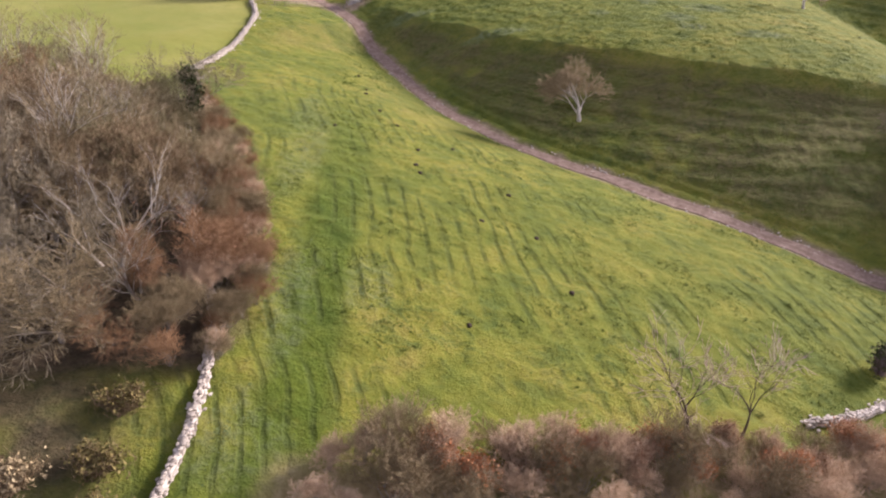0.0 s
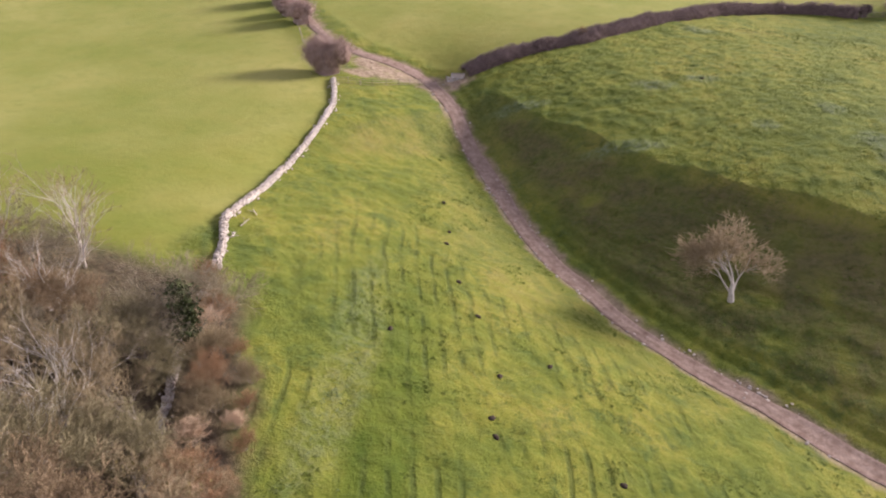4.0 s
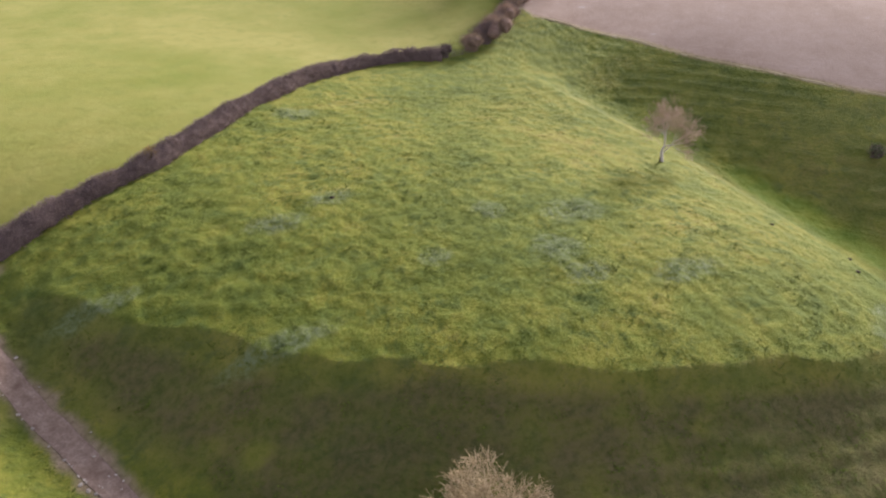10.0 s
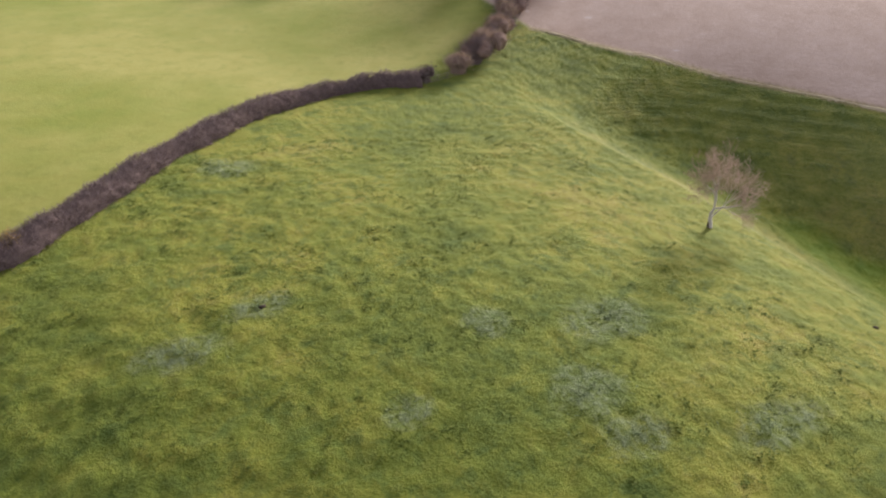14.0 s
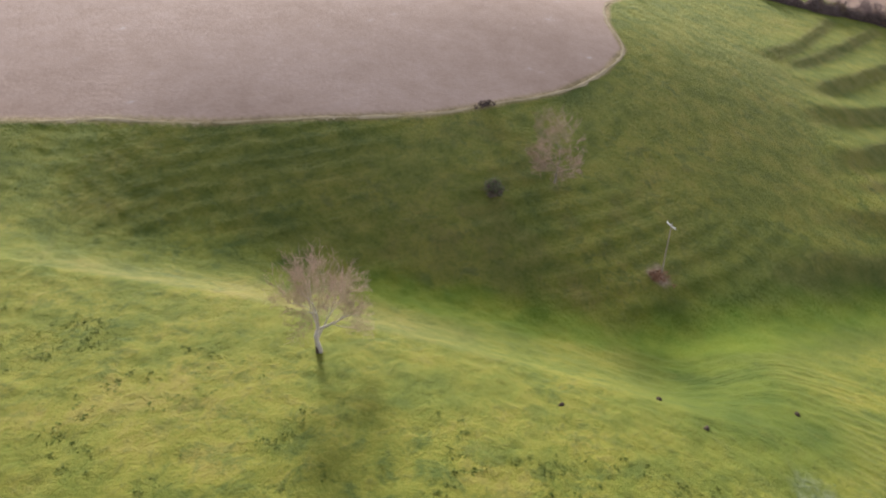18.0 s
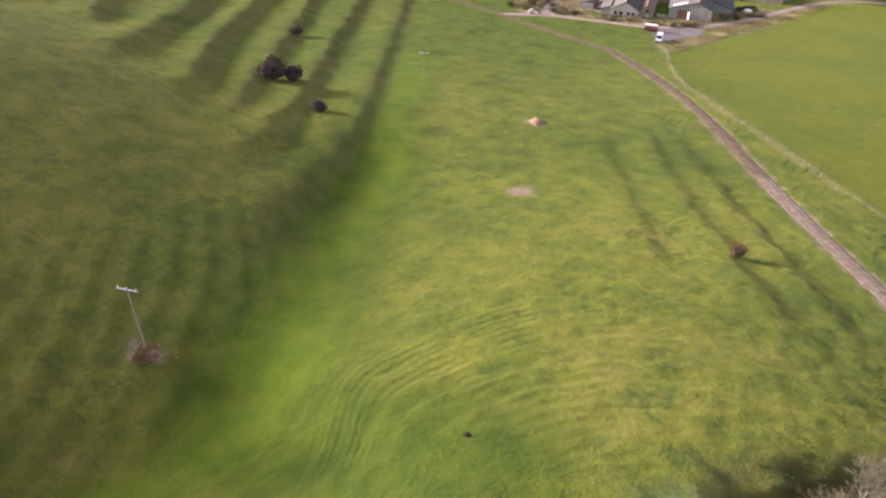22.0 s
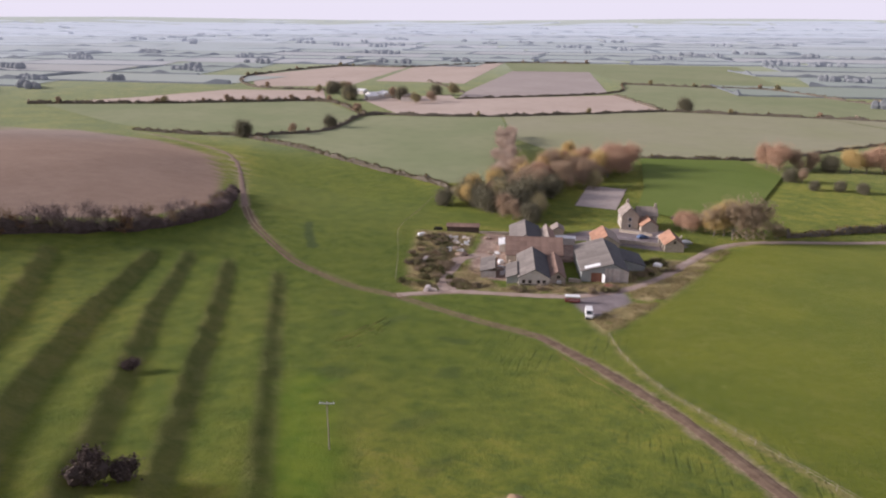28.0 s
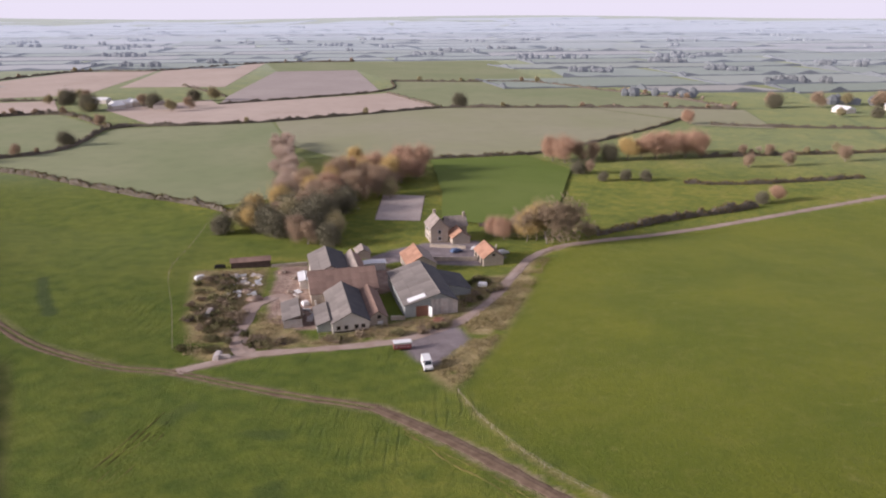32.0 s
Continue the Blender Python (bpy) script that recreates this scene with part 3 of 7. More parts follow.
WEED_BEDS = [(53.4, 148.4, 4.5, 3), (46.2, 141.1, 3.5, 3), (59.1, 132.3, 5, 2.2), (42.7, 152.3, 2.5, 2), (16.1, 159.8, 4, 2), (27.6, 194.2, 4, 3), (11.2, 139.4, 6, 1.8), (-6, 154.1, 5, 1.6), (79.4, 118.8, 3, 1.6), (47, 136, 3, 2), (31.7, 145.3, 2, 1.5), (-15.9, 80, 2.2, 14), (-12.5, 50, 2.0, 9), (76.6, 114.2, 4, 4), (-6, 54, 2, 4), (-18, 95, 1.5, 8), (23, 56, 1.6, 5), (-14, 35, 4, 4), (24, 163, 3, 2)]
weeds = np.zeros(X.shape)
for wx_, wy_, rx_, ry_ in WEED_BEDS:
    q = ((X - wx_) / rx_) ** 2 + ((Y - wy_) / ry_) ** 2
    weeds = np.maximum(weeds, (0.45 if wy_ < 100 else 1) * (1 - smooth(0.35, 1.5, q + (value_noise(X, Y, 1.5, 41) - 0.5) * 0.9)))
masks["weeds"] = weeds
wild = value_noise(X, Y, 13, 39) * .55 + value_noise(X, Y, 3.1, 40) * .45
coombe_side = 1 - smooth(.5, 1.1, np.hypot((X - 122) / 34, (Y - 150) / 30))
masks["rough"] = np.maximum(bank * smooth(.30, .55, wild + .22 * smooth(10, 45, X)), coombe_side * 0.35 * smooth(.42, .62, wild))
masks["vivid"] = (1 - smooth(1.5, 8, from_line([(104, 165), (109, 145), (113, 126), (128, 113), (150, 86), (178, 58), (205, 30)], X, Y)[0] + (value_noise(X, Y, 5, 44) - .5) * 5)) * 0.7
rank_and_shadow = np.zeros(X.shape)
for wx_, wy_, rx_, ry_ in ((216, -12, 2.5, 5), (230, -6, 3, 3), (196, -8, 5, 2), (186, 8, 3, 4), (178, 30, 3, 5), (160, 62, 3, 4), (204, 22, 4, 4), (166, 40, 2, 5)):
    q = ((X - wx_) / rx_) ** 2 + ((Y - wy_) / ry_) ** 2
    rank_and_shadow = np.maximum(rank_and_shadow, (1 - smooth(0.3, 1.4, q + (value_noise(X, Y, 2.4, 43) - 0.5) * 1.2)) * 0.45)
rank_and_shadow = np.maximum(rank_and_shadow, 0.9 * (1 - smooth(0.9, 2.4, from_line([(297, -62), (286, -51), (276, -43)], X, Y)[0] + (value_noise(X, Y, 2.4, 47) - .5))))
# west of the wall: dark grass strip with a fence's shadow line put into colour
d_wall, s_wall, _ = from_line([(-39.7, 154.8), (-37.4, 148), (-35.8, 141.5), (-35.2, 125.7), (-35.5, 101.4), (-31.9, 91.2)], X, Y)
off_wall = np.where(s_wall < 0, d_wall, -d_wall) + (value_noise(X, Y, 3, 45) - .5) * .6
rank_and_shadow = np.maximum(rank_and_shadow, 0.55 * np.exp(-((off_wall - 1.3) / .55) ** 2) + 0.3 * np.exp(-((off_wall - 3.4) / .4) ** 2))
masks["rank_and_shadow"] = rank_and_shadow
risers = np.zeros(X.shape)
for line, drop in TERRACES[:8]:
    d, side, along = from_line(line, X, Y)
    risers = np.maximum(risers, (1 - smooth(1.2, 3.0, d)) * smooth(0, .05, along) * (1 - smooth(.85, 1, along)) * min(1, abs(drop) / 1.4))
masks["dead"] = np.maximum(np.maximum(steep * 0.25, bank * 0.35 * smooth(.42, .6, value_noise(X, Y, 12, 39) * .6 + value_noise(X, Y, 3, 40) * .4) * smooth(5, 40, X)), risers * 0.35) * calm * (1 - 0.95 * (1 - smooth(.7, 1.2, np.hypot((X - 99) / 25, (Y - 122) / 34))))
foot = from_line([(90, 122), (113, 126), (128, 113), (150, 86), (178, 58), (230, 10)], X, Y)[0]
masks["lush"] = np.maximum.reduce([(1 - smooth(4, 14, foot)) * 0.8, area(FIELD_PADDOCK, X, Y, 4) * 0.7, smooth(140, 200, X) * (1 - smooth(-30, 90, Y)) * smooth(-110, -60, Y) * 0.85, smooth(172, 200, X) * (1 - smooth(235, 275, X)) * (1 - smooth(70, 110, Y)) * smooth(0, 30, Y) * 0.6, (1 - smooth(1.5, 4.0, np.abs(X + 10.5 + (Y - 60) * 0.02))) * smooth(130, 60, Y) * 0.95]) * calm
bare = np.zeros(X.shape)
for bx, by, br in ((151.5, 43, 2.2), (130, 70.3, 2.2), (126.6, 131.6, 1.6), (-23, 164, 3.0), (-19.5, 166, 3.0), (-29, 166, 3.0), (-33, 165, 4.0), (-37, 168, 3.0), (-37, 162, 2.5)):
    bare = np.maximum(bare, 1 - smooth(0.6, 1.3, np.hypot(X - bx, Y - by) / br + (value_noise(X, Y, 1.2, 51) - 0.5) * 0.6))
for t in (TRACK_WEST, TRACK_EAST, TRACK_NORTH, LANE, LOOP):
    d = from_line(t, X, Y)[0]
    faint = 1 - 0.7 * smooth(170, 190, X) * (1 - smooth(285, 310, X)) if t is TRACK_EAST else 1.0
    bare = np.maximum(bare, 0.9 * faint * (1 - smooth(1.2, 2.4, d + (value_noise(X, Y, 1.6, 52) - 0.5) * 1.2)))
masks["bare"] = bare


def farm_xy(a, b):
    """From the farm's own axes (a across, b back) to the map."""
    return (205 - 0.86 * a + 0.51 * b, -85 - 0.51 * a - 0.86 * b)


YARDS = [
    [(-31, -14), (-24, -22), (-8, -25), (-2, -22), (-18, -5), (-18, 30), (-27, 31), (-29, 10)],
    [(-3, -38), (1.5, -52), (14, -40), (13, -30), (5, -33)],
    [(17, 24), (34, 17), (44, 24), (40, 44), (24, 46), (8, 40), (-6, 28), (-4, 22), (10, 28)],
    [(-2, -2), (4, 0), (10, 14), (4, 24), (-3, 22)],
]
yard, paved = np.zeros(X.shape), np.zeros(X.shape)
close_by = (np.hypot(X - 205, Y + 85) < 90)
for k, outline in enumerate(YARDS):
    into = paved if k in (1, 2) else yard
    into[close_by] = np.maximum(into[close_by], area([farm_xy(*q) for q in outline], X[close_by] + (value_noise(X[close_by], Y[close_by], 3, 61) - 0.5) * 2, Y[close_by], 1.0))
masks["yard"], masks["tarmac"] = yard, paved
scrub = np.zeros(X.shape)
for outline in ([(-51, 30), (-50, -10), (-46, -33), (-39, -36), (-38, -20), (-34, -2), (-31, 14), (-30, 30)], [(-34, -26), (-36, -14), (-31, -6), (-27, -12), (-24, -24), (-20, -31), (-30, -32)], [(-24, -31), (-20, -33), (-2, -33.5), (13, -26.5), (25, -13), (38, 6), (30, 6), (24, -4), (16, -10), (15, -22), (2, -23), (-16, -28)]):
    scrub[close_by] = np.maximum(scrub[close_by], area([farm_xy(*q) for q in outline], X[close_by], Y[close_by], 2.0))
for outline in ([(178, -39.5), (170, -32), (166.5, -60), (166, -100), (170, -126), (173, -110), (175.5, -86), (179.5, -67), (173, -58)], [(-12, 22), (-10, 33), (10, 36), (36, 44), (50, 50), (60, 40), (20, 15)]):
    near = (X > -80) & (X < 200) & (Y > -130) & (Y < 95)
    scrub[near] = np.maximum(scrub[near], area(outline, X[near], Y[near], 2.0))
litter = np.zeros(X.shape)
litter[near] = area([(-17, 40), (-15, 50), (-16.5, 58), (-19, 66), (-22, 76), (-28, 88), (-48, 92), (-75, 84), (-75, 36), (-30, 36)], X[near] + (value_noise(X[near], Y[near], 3, 64) - 0.5) * 3, Y[near], 2.0)
litter[near] = np.maximum(litter[near], 0.9 * area([(-19, 16), (-20, 38), (-30, 40), (-75, 40), (-60, 10)], X[near], Y[near], 2.5) * (0.6 + 0.4 * smooth(.3, .6, value_noise(X[near], Y[near], 3.5, 65))))
masks["litter"] = litter
rim = from_line(PLOUGH_TOP[:13], X, Y)[0]
verge = from_line([(176, -38), (168.5, -31), (162, -21.6), (148.6, -7.2), (132.5, 4.8), (110, 20), (98.7, 28.2)], X, Y)[0]
masks["straw"] = np.maximum(0.55 * (1 - smooth(.2, 1.0, verge + (value_noise(X, Y, 2.5, 66) - .5))), scrub * smooth(.25, .5, value_noise(X, Y, 4, 63) + .15))
masks["straw"] = np.maximum(masks["straw"], 0.8 * (1 - smooth(.3, 1.1, rim)))

me = bpy.data.meshes.new("ground")
nx, ny = len(ax), len(ay)
me.vertices.add(nx * ny)
me.vertices.foreach_set("co", np.stack([X, Y, Z], 1).ravel())
idx = np.arange(nx * ny).reshape(ny, nx)
quads = np.stack([idx[:-1, :-1], idx[:-1, 1:], idx[1:, 1:], idx[1:, :-1]], -1).reshape(-1, 4)
me.loops.add(quads.size)
me.loops.foreach_set("vertex_index", quads.ravel())
me.polygons.add(len(quads))
me.polygons.foreach_set("loop_start", np.arange(len(quads)) * 4)
me.polygons.foreach_set("use_smooth", np.ones(len(quads), bool))
me.update(calc_edges=True)
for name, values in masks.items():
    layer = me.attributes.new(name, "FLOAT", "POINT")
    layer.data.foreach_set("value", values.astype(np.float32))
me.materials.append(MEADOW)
GROUND_Z = Z.reshape(GX.shape)


def gz(x, y):
    """Height of the ground as built at one place."""
    i, j = min(max(np.searchsorted(ax, x) - 1, 0), len(ax) - 2), min(max(np.searchsorted(ay, y) - 1, 0), len(ay) - 2)
    u, v = min(max((x - ax[i]) / (ax[i + 1] - ax[i]), 0), 1), min(max((y - ay[j]) / (ay[j + 1] - ay[j]), 0), 1)
    g = GROUND_Z
    return float((g[j, i] * (1 - u) + g[j, i + 1] * u) * (1 - v) + (g[j + 1, i] * (1 - u) + g[j + 1, i + 1] * u) * v)


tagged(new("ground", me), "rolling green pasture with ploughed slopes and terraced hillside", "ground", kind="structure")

# ---- builders ----
def mesh_of(name, verts, faces, mats, soft=False):
    me = bpy.data.meshes.new(name)
    me.from_pydata([tuple(v) for v in verts], [], [tuple(int(i) for i in f) for f in faces])
    for m in mats if isinstance(mats, (list, tuple)) else [mats]:
        me.materials.append(m)
    if soft:
        me.polygons.foreach_set("use_smooth", np.ones(len(me.polygons), bool))
    me.update()
    return me


def thing(name, x, y, label, category, group="", turn=0.0, z=None, kind=""):
    ob = new(name)
    ob.matrix_basis = pose(x, y, gz(x, y) if z is None else z, 0, 0, turn)
    ob.empty_display_size = 0.3
    return tagged(ob, label, category, group, kind)


def part(name, me, parent, label="", at=None):
    ob = new(name, me)
    ob.parent = parent
    if at is not None:
        ob.matrix_basis = at
    if label:
        ob["label"] = label
    if name in ("twig_mass", "stem_mass", "foliage", "crown", "last_leaves", "ivy"):
        ob["kind"] = "stuff"
    return ob


def box_verts(x0, y0, z0, x1, y1, z1):
    return [(x0, y0, z0), (x1, y0, z0), (x1, y1, z0), (x0, y1, z0), (x0, y0, z1), (x1, y0, z1), (x1, y1, z1), (x0, y1, z1)]


BOX_FACES = [(0, 3, 2, 1), (4, 5, 6, 7), (0, 1, 5, 4), (1, 2, 6, 5), (2, 3, 7, 6), (3, 0, 4, 7)]


def box(name, x0, y0, z0, x1, y1, z1, mat, bevel=0.0):
    me = mesh_of(name, box_verts(x0, y0, z0, x1, y1, z1), BOX_FACES, mat)
    if bevel:
        bm = bmesh.new()
        bm.from_mesh(me)
        bmesh.ops.bevel(bm, geom=bm.edges[:], offset=bevel, segments=1, affect="EDGES")
        bm.to_mesh(me)
        bm.free()
    return me


def tubes(p0, p1, r0, r1, sides=3):
    """Many tapered rods at once: vertices and quads."""
    p0, p1, r0, r1 = (np.asarray(v, float) for v in (p0, p1, r0, r1))
    d = p1 - p0
    d /= np.linalg.norm(d, axis=1)[:, None] + 1e-9
    ref = np.where(np.abs(d[:, 2:3]) < 0.8, np.array([[0, 0, 1.0]]), np.array([[1.0, 0, 0]]))
    a = np.cross(d, ref)
    a /= np.linalg.norm(a, axis=1)[:, None] + 1e-9
    b = np.cross(d, a)
    n = len(p0)
    verts = np.zeros((n, 2, sides, 3))
    for k in range(sides):
        w = 2 * np.pi * k / sides
        o = a * math.cos(w) + b * math.sin(w)
        verts[:, 0, k], verts[:, 1, k] = p0 + o * r0[:, None], p1 + o * r1[:, None]
    base = np.arange(n)[:, None] * 2 * sides
    faces = np.stack([np.concatenate([base + k, base + (k + 1) % sides, base + sides + (k + 1) % sides, base + sides + k], 1) for k in range(sides)], 1)
    return verts.reshape(-1, 3), faces.reshape(-1, 4)


def mesh_fast(name, verts, quads, mat, soft=False):
    me = bpy.data.meshes.new(name)
    verts, quads = np.asarray(verts, np.float32), np.asarray(quads, np.int32)
    me.vertices.add(len(verts))
    me.vertices.foreach_set("co", verts.ravel())
    me.loops.add(quads.size)
    me.loops.foreach_set("vertex_index", quads.ravel())
    me.polygons.add(len(quads))
    me.polygons.foreach_set("loop_start", np.arange(len(quads)) * quads.shape[1])
    if soft:
        me.polygons.foreach_set("use_smooth", np.ones(len(quads), bool))
    me.update(calc_edges=True)
    me.materials.append(mat)
    return me


def rods(name, ends, mat, sides=6):
    """A few rods given as (start, end, radius, radius)."""
    v, f = tubes([e[0] for e in ends], [e[1] for e in ends], [e[2] for e in ends], [e[3] for e in ends], sides)
    return mesh_fast(name, v, f, mat)


def lump(rng, r, flat=0.7):
    """A rough stone: a bevelled box with its corners pushed about."""
    v = []
    for s in range(2):
        for a in range(6):
            w = a / 6 * 6.283 + rng.uniform(-.25, .25)
            k = r * rng.uniform(.75, 1.15)
            v.append((math.cos(w) * k, math.sin(w) * k, (s - .5) * 2 * r * flat * rng.uniform(.6, 1.0)))
    v += [(0, 0, -r * flat), (rng.uniform(-.2, .2) * r, 0, r * flat * 1.15)]
    f = [(a, (a + 1) % 6, 6 + (a + 1) % 6, 6 + a) for a in range(6)] + [(12, (a + 1) % 6, a) for a in range(6)] + [(13, 6 + a, 6 + (a + 1) % 6) for a in range(6)]
    return v, f


rng = random.Random(7)
STONES = [mesh_of("stone", *lump(rng, 0.5, 0.62), STONE) for _ in range(6)]


def strip(name, line, width, mat, lift, label, category, profile=(), step=0.8, uneven=0.35, seed=1, cols=9):
    """A ribbon of track laid over the ground, with ruts and ragged edges."""
    c = curve_through(line, step)
    t = np.gradient(c, axis=0)
    t /= np.linalg.norm(t, axis=1)[:, None]
    nrm = np.stack([-t[:, 1], t[:, 0]], 1)
    u = np.linspace(-1, 1, cols)
    run = np.arange(len(c)) * step
    wob = (value_noise(run, run * 0 + seed, 2.1, seed) - 0.5) * 2 * uneven + (value_noise(run, run * 0, 9.0, seed + 1) - 0.5) * uneven * 2
    wob2 = (value_noise(run, run * 0 + seed, 2.3, seed + 5) - 0.5) * 2 * uneven + (value_noise(run, run * 0, 8.0, seed + 6) - 0.5) * uneven * 2
    half = np.where(u[None, :] < 0, width / 2 + wob[:, None] * 0.5, width / 2 + wob2[:, None] * 0.5)
    px, py = c[:, :1] + nrm[:, :1] * u * half, c[:, 1:2] + nrm[:, 1:2] * u * half
    z = ground(px.ravel(), py.ravel()).reshape(px.shape) + lift
    ruts = -0.09 * np.exp(-((np.abs(u) - 0.5) / 0.16) ** 2) - 0.12 * smooth(0.85, 1.0, np.abs(u))
    z = z + ruts + (value_noise(px.ravel() * 1.0, py.ravel(), 0.9, seed + 9).reshape(px.shape) - .5) * 0.08
    v = np.stack([px, py, z], -1).reshape(-1, 3)
    i = np.arange(len(c) * cols).reshape(len(c), cols)
    q = np.stack([i[:-1, :-1], i[:-1, 1:], i[1:, 1:], i[1:, :-1]], -1).reshape(-1, 4)[:, ::-1]
    ob = new(name, mesh_fast(name, v, q, mat, True))
    return tagged(ob, label, category, kind="structure")


track_w = strip("dirt_track_valley", TRACK_WEST + TRACK_EAST[1:6], 2.5, EARTH, 0.10, "rutted pinkish dirt track strewn with pale stones", "track", seed=3)
strip("dirt_track_pasture", TRACK_EAST[5:10], 2.5, EARTH_DARK, 0.10, "damp brown dirt track bending towards the farm", "track", seed=5, uneven=.5)
FLAT_GRASS = plain_mat("flattened_dry_grass", (0.15, 0.13, 0.035), (0.24, 0.205, 0.075), .8, .95, .1, .04, fine=4.0, vary=0)
for off in (-.8, .8):
    strip("wheel_mark", [(173.5 - off * .5, -14.6 + off), (162.1 - off * .6, -7.3 - off * .8 + .8), (157 - off * .6, -3.6 - off * .8), (147 - off * .6, 4.0 - off * .8)], .5, FLAT_GRASS, .07, "pale wheel mark of flattened grass beside the track", "wheel mark", uneven=.4, seed=int(40 + off * 5), cols=5)
for k in range(5):
    strip("wheel_mark", [(210.0 + k * 1.5, 12.0), (211.8 + k * 1.4, 3.0), (213.6 + k * 1.3, -4.0), (215.2 + k * 1.2, -11.0)][:4 if k in (1, 3) else 3], .32, FLAT_GRASS, .06, "faint wheel mark pressed into the pasture", "wheel mark", uneven=.3, seed=50 + k, cols=5)
rut_line = curve_through(TRACK_EAST[9:16], 4.0)
rut_way = np.gradient(rut_line, axis=0)
rut_way /= np.linalg.norm(rut_way, axis=1)[:, None]
for k in (-0.8, 0.8):
    strip("wheel_rut", [tuple(q) for q in rut_line + np.stack([-rut_way[:, 1], rut_way[:, 0]], 1) * k], 0.75, EARTH_DARK, 0.09, "worn wheel rut in the green pasture", "track", step=1.2, uneven=0.4, seed=int(30 + k * 10), cols=5)
strip("dirt_track_farm", TRACK_EAST[15:], 2.2, EARTH, 0.10, "worn dirt track through green pasture beside the farm", "track", step=1.2, seed=8)
strip("dirt_track_upper", TRACK_NORTH, 2.3, EARTH, 0.10, "dirt track climbing between fields past a hedge", "track", seed=13)
lane = strip("farm_lane", LANE, 2.9, YARD, 0.10, "pale gravel lane curving round the farm buildings", "lane", step=1.3, uneven=0.5, seed=17)
strip("yard_entrance", LOOP, 4.2, YARD, 0.13, "pale gravel entrance looping into the farmyard", "lane", step=1.3, uneven=0.8, seed=19)

# pale margin of the ploughland
MARGIN = plain_mat("bleached_margin_grass", (0.36, 0.30, 0.17), (0.47, 0.40, 0.26), .7, .95, .1, .05, fine=4.0, vary=0)
strip("field_margin", PLOUGH_TOP[:13], .8, MARGIN, .10, "bleached grass margin along the ploughland edge", "field margin", uneven=.5, seed=60, cols=5)

# loose stones on the valley track and along its edge
line = curve_through(TRACK_WEST, 0.35)
rng = random.Random(5)
for i in range(260):
    k = rng.randrange(len(line) - 1)
    t = line[k + 1] - line[k]
    t /= np.hypot(*t) + 1e-9
    off = rng.choice((rng.gauss(0, 0.5), rng.gauss(-1.45, 0.25), rng.gauss(1.4, 0.25)))
    if rng.random() < 0.5:
        off = -abs(off) if k < 200 else off
    x, y = line[k][0] - t[1] * off, line[k][1] + t[0] * off
    s = rng.choice((0.14, 0.2, 0.26, 0.34)) * rng.uniform(.8, 1.2)
    ob = part("stone", rng.choice(STONES), track_w)
    ob.matrix_basis = pose(x, y, gz(x, y) + 0.08, rng.uniform(-15, 15), 0, rng.uniform(0, 360)) @ Matrix.Diagonal((s * 1.3, s, s * .7, 1))


def stone_wall(name, line, height, width, label, near=None, seed=1, piece=0.34):
    """A tumbledown drystone wall: two faces and a top of separate stones over a rubble core."""
    rng = random.Random(seed)
    c = curve_through(line, 0.33)
    root = thing(name, 0, 0, label, "stone wall", z=0, kind="")
    core_v, core_f, stuff_v, stuff_f = [], [], [], []
    count = 0
    for k in range(0, len(c) - 1):
        x, y = c[k]
        t = c[min(k + 1, len(c) - 1)] - c[max(0, k - 1)]
        t /= np.hypot(*t) + 1e-9
        n = (-t[1], t[0])
        h = height * (0.55 + 0.75 * value_noise(np.array([k * 0.33]), np.array([seed * 9.0]), 3.5, seed)[0])
        z = gz(x, y)
        if k % 3 == 0:
            i = len(core_v)
            w = width * 0.42
            core_v += [(x - n[0] * w, y - n[1] * w, z - .1), (x + n[0] * w, y + n[1] * w, z - .1), (x + n[0] * w * .7, y + n[1] * w * .7, z + h * .8), (x - n[0] * w * .7, y - n[1] * w * .7, z + h * .8)]
            if i:
                core_f += [(i - 4, i - 3, i + 1, i), (i - 3, i - 2, i + 2, i + 1), (i - 2, i - 1, i + 3, i + 2), (i - 1, i - 4, i, i + 3)]
        for off, lift in ((-.5, .25), (.5, .25), (-.42, .7), (.42, .7), (-.15, 1.0), (.2, 1.02)):
            if rng.random() < 0.12:
                continue
            spread = 1.0 + (1.6 if rng.random() < 0.06 else 0.0)
            px, py, pz = x + n[0] * width * off * spread + rng.uniform(-.1, .1), y + n[1] * width * off * spread + rng.uniform(-.1, .1), z + (h * lift if spread < 2 else 0.1)
            s = piece * rng.uniform(.7, 1.25)
            m = pose(px, py, pz, rng.uniform(-14, 14), rng.uniform(-14, 14), math.degrees(math.atan2(t[1], t[0])) + rng.uniform(-25, 25)) @ Matrix.Diagonal((s * 1.25, s * .9, s * .75, 1))
            if near and near[0] < y < near[1] and lift >= 1.0 and count < 290:
                part("stone", rng.choice(STONES), root).matrix_basis = m
                count += 1
            else:
                src = rng.choice(STONES)
                b = len(stuff_v)
                stuff_v += [m @ q.co for q in src.vertices]
                stuff_f += [tuple(b + j for j in p.vertices) for p in src.polygons]
    part("rubble_core", mesh_of("rubble_core", core_v, core_f, RUBBLE), root)
    tagged(part("wall_stones", mesh_of("wall_stones", stuff_v, stuff_f, RUBBLE), root), kind="stuff")
    return root


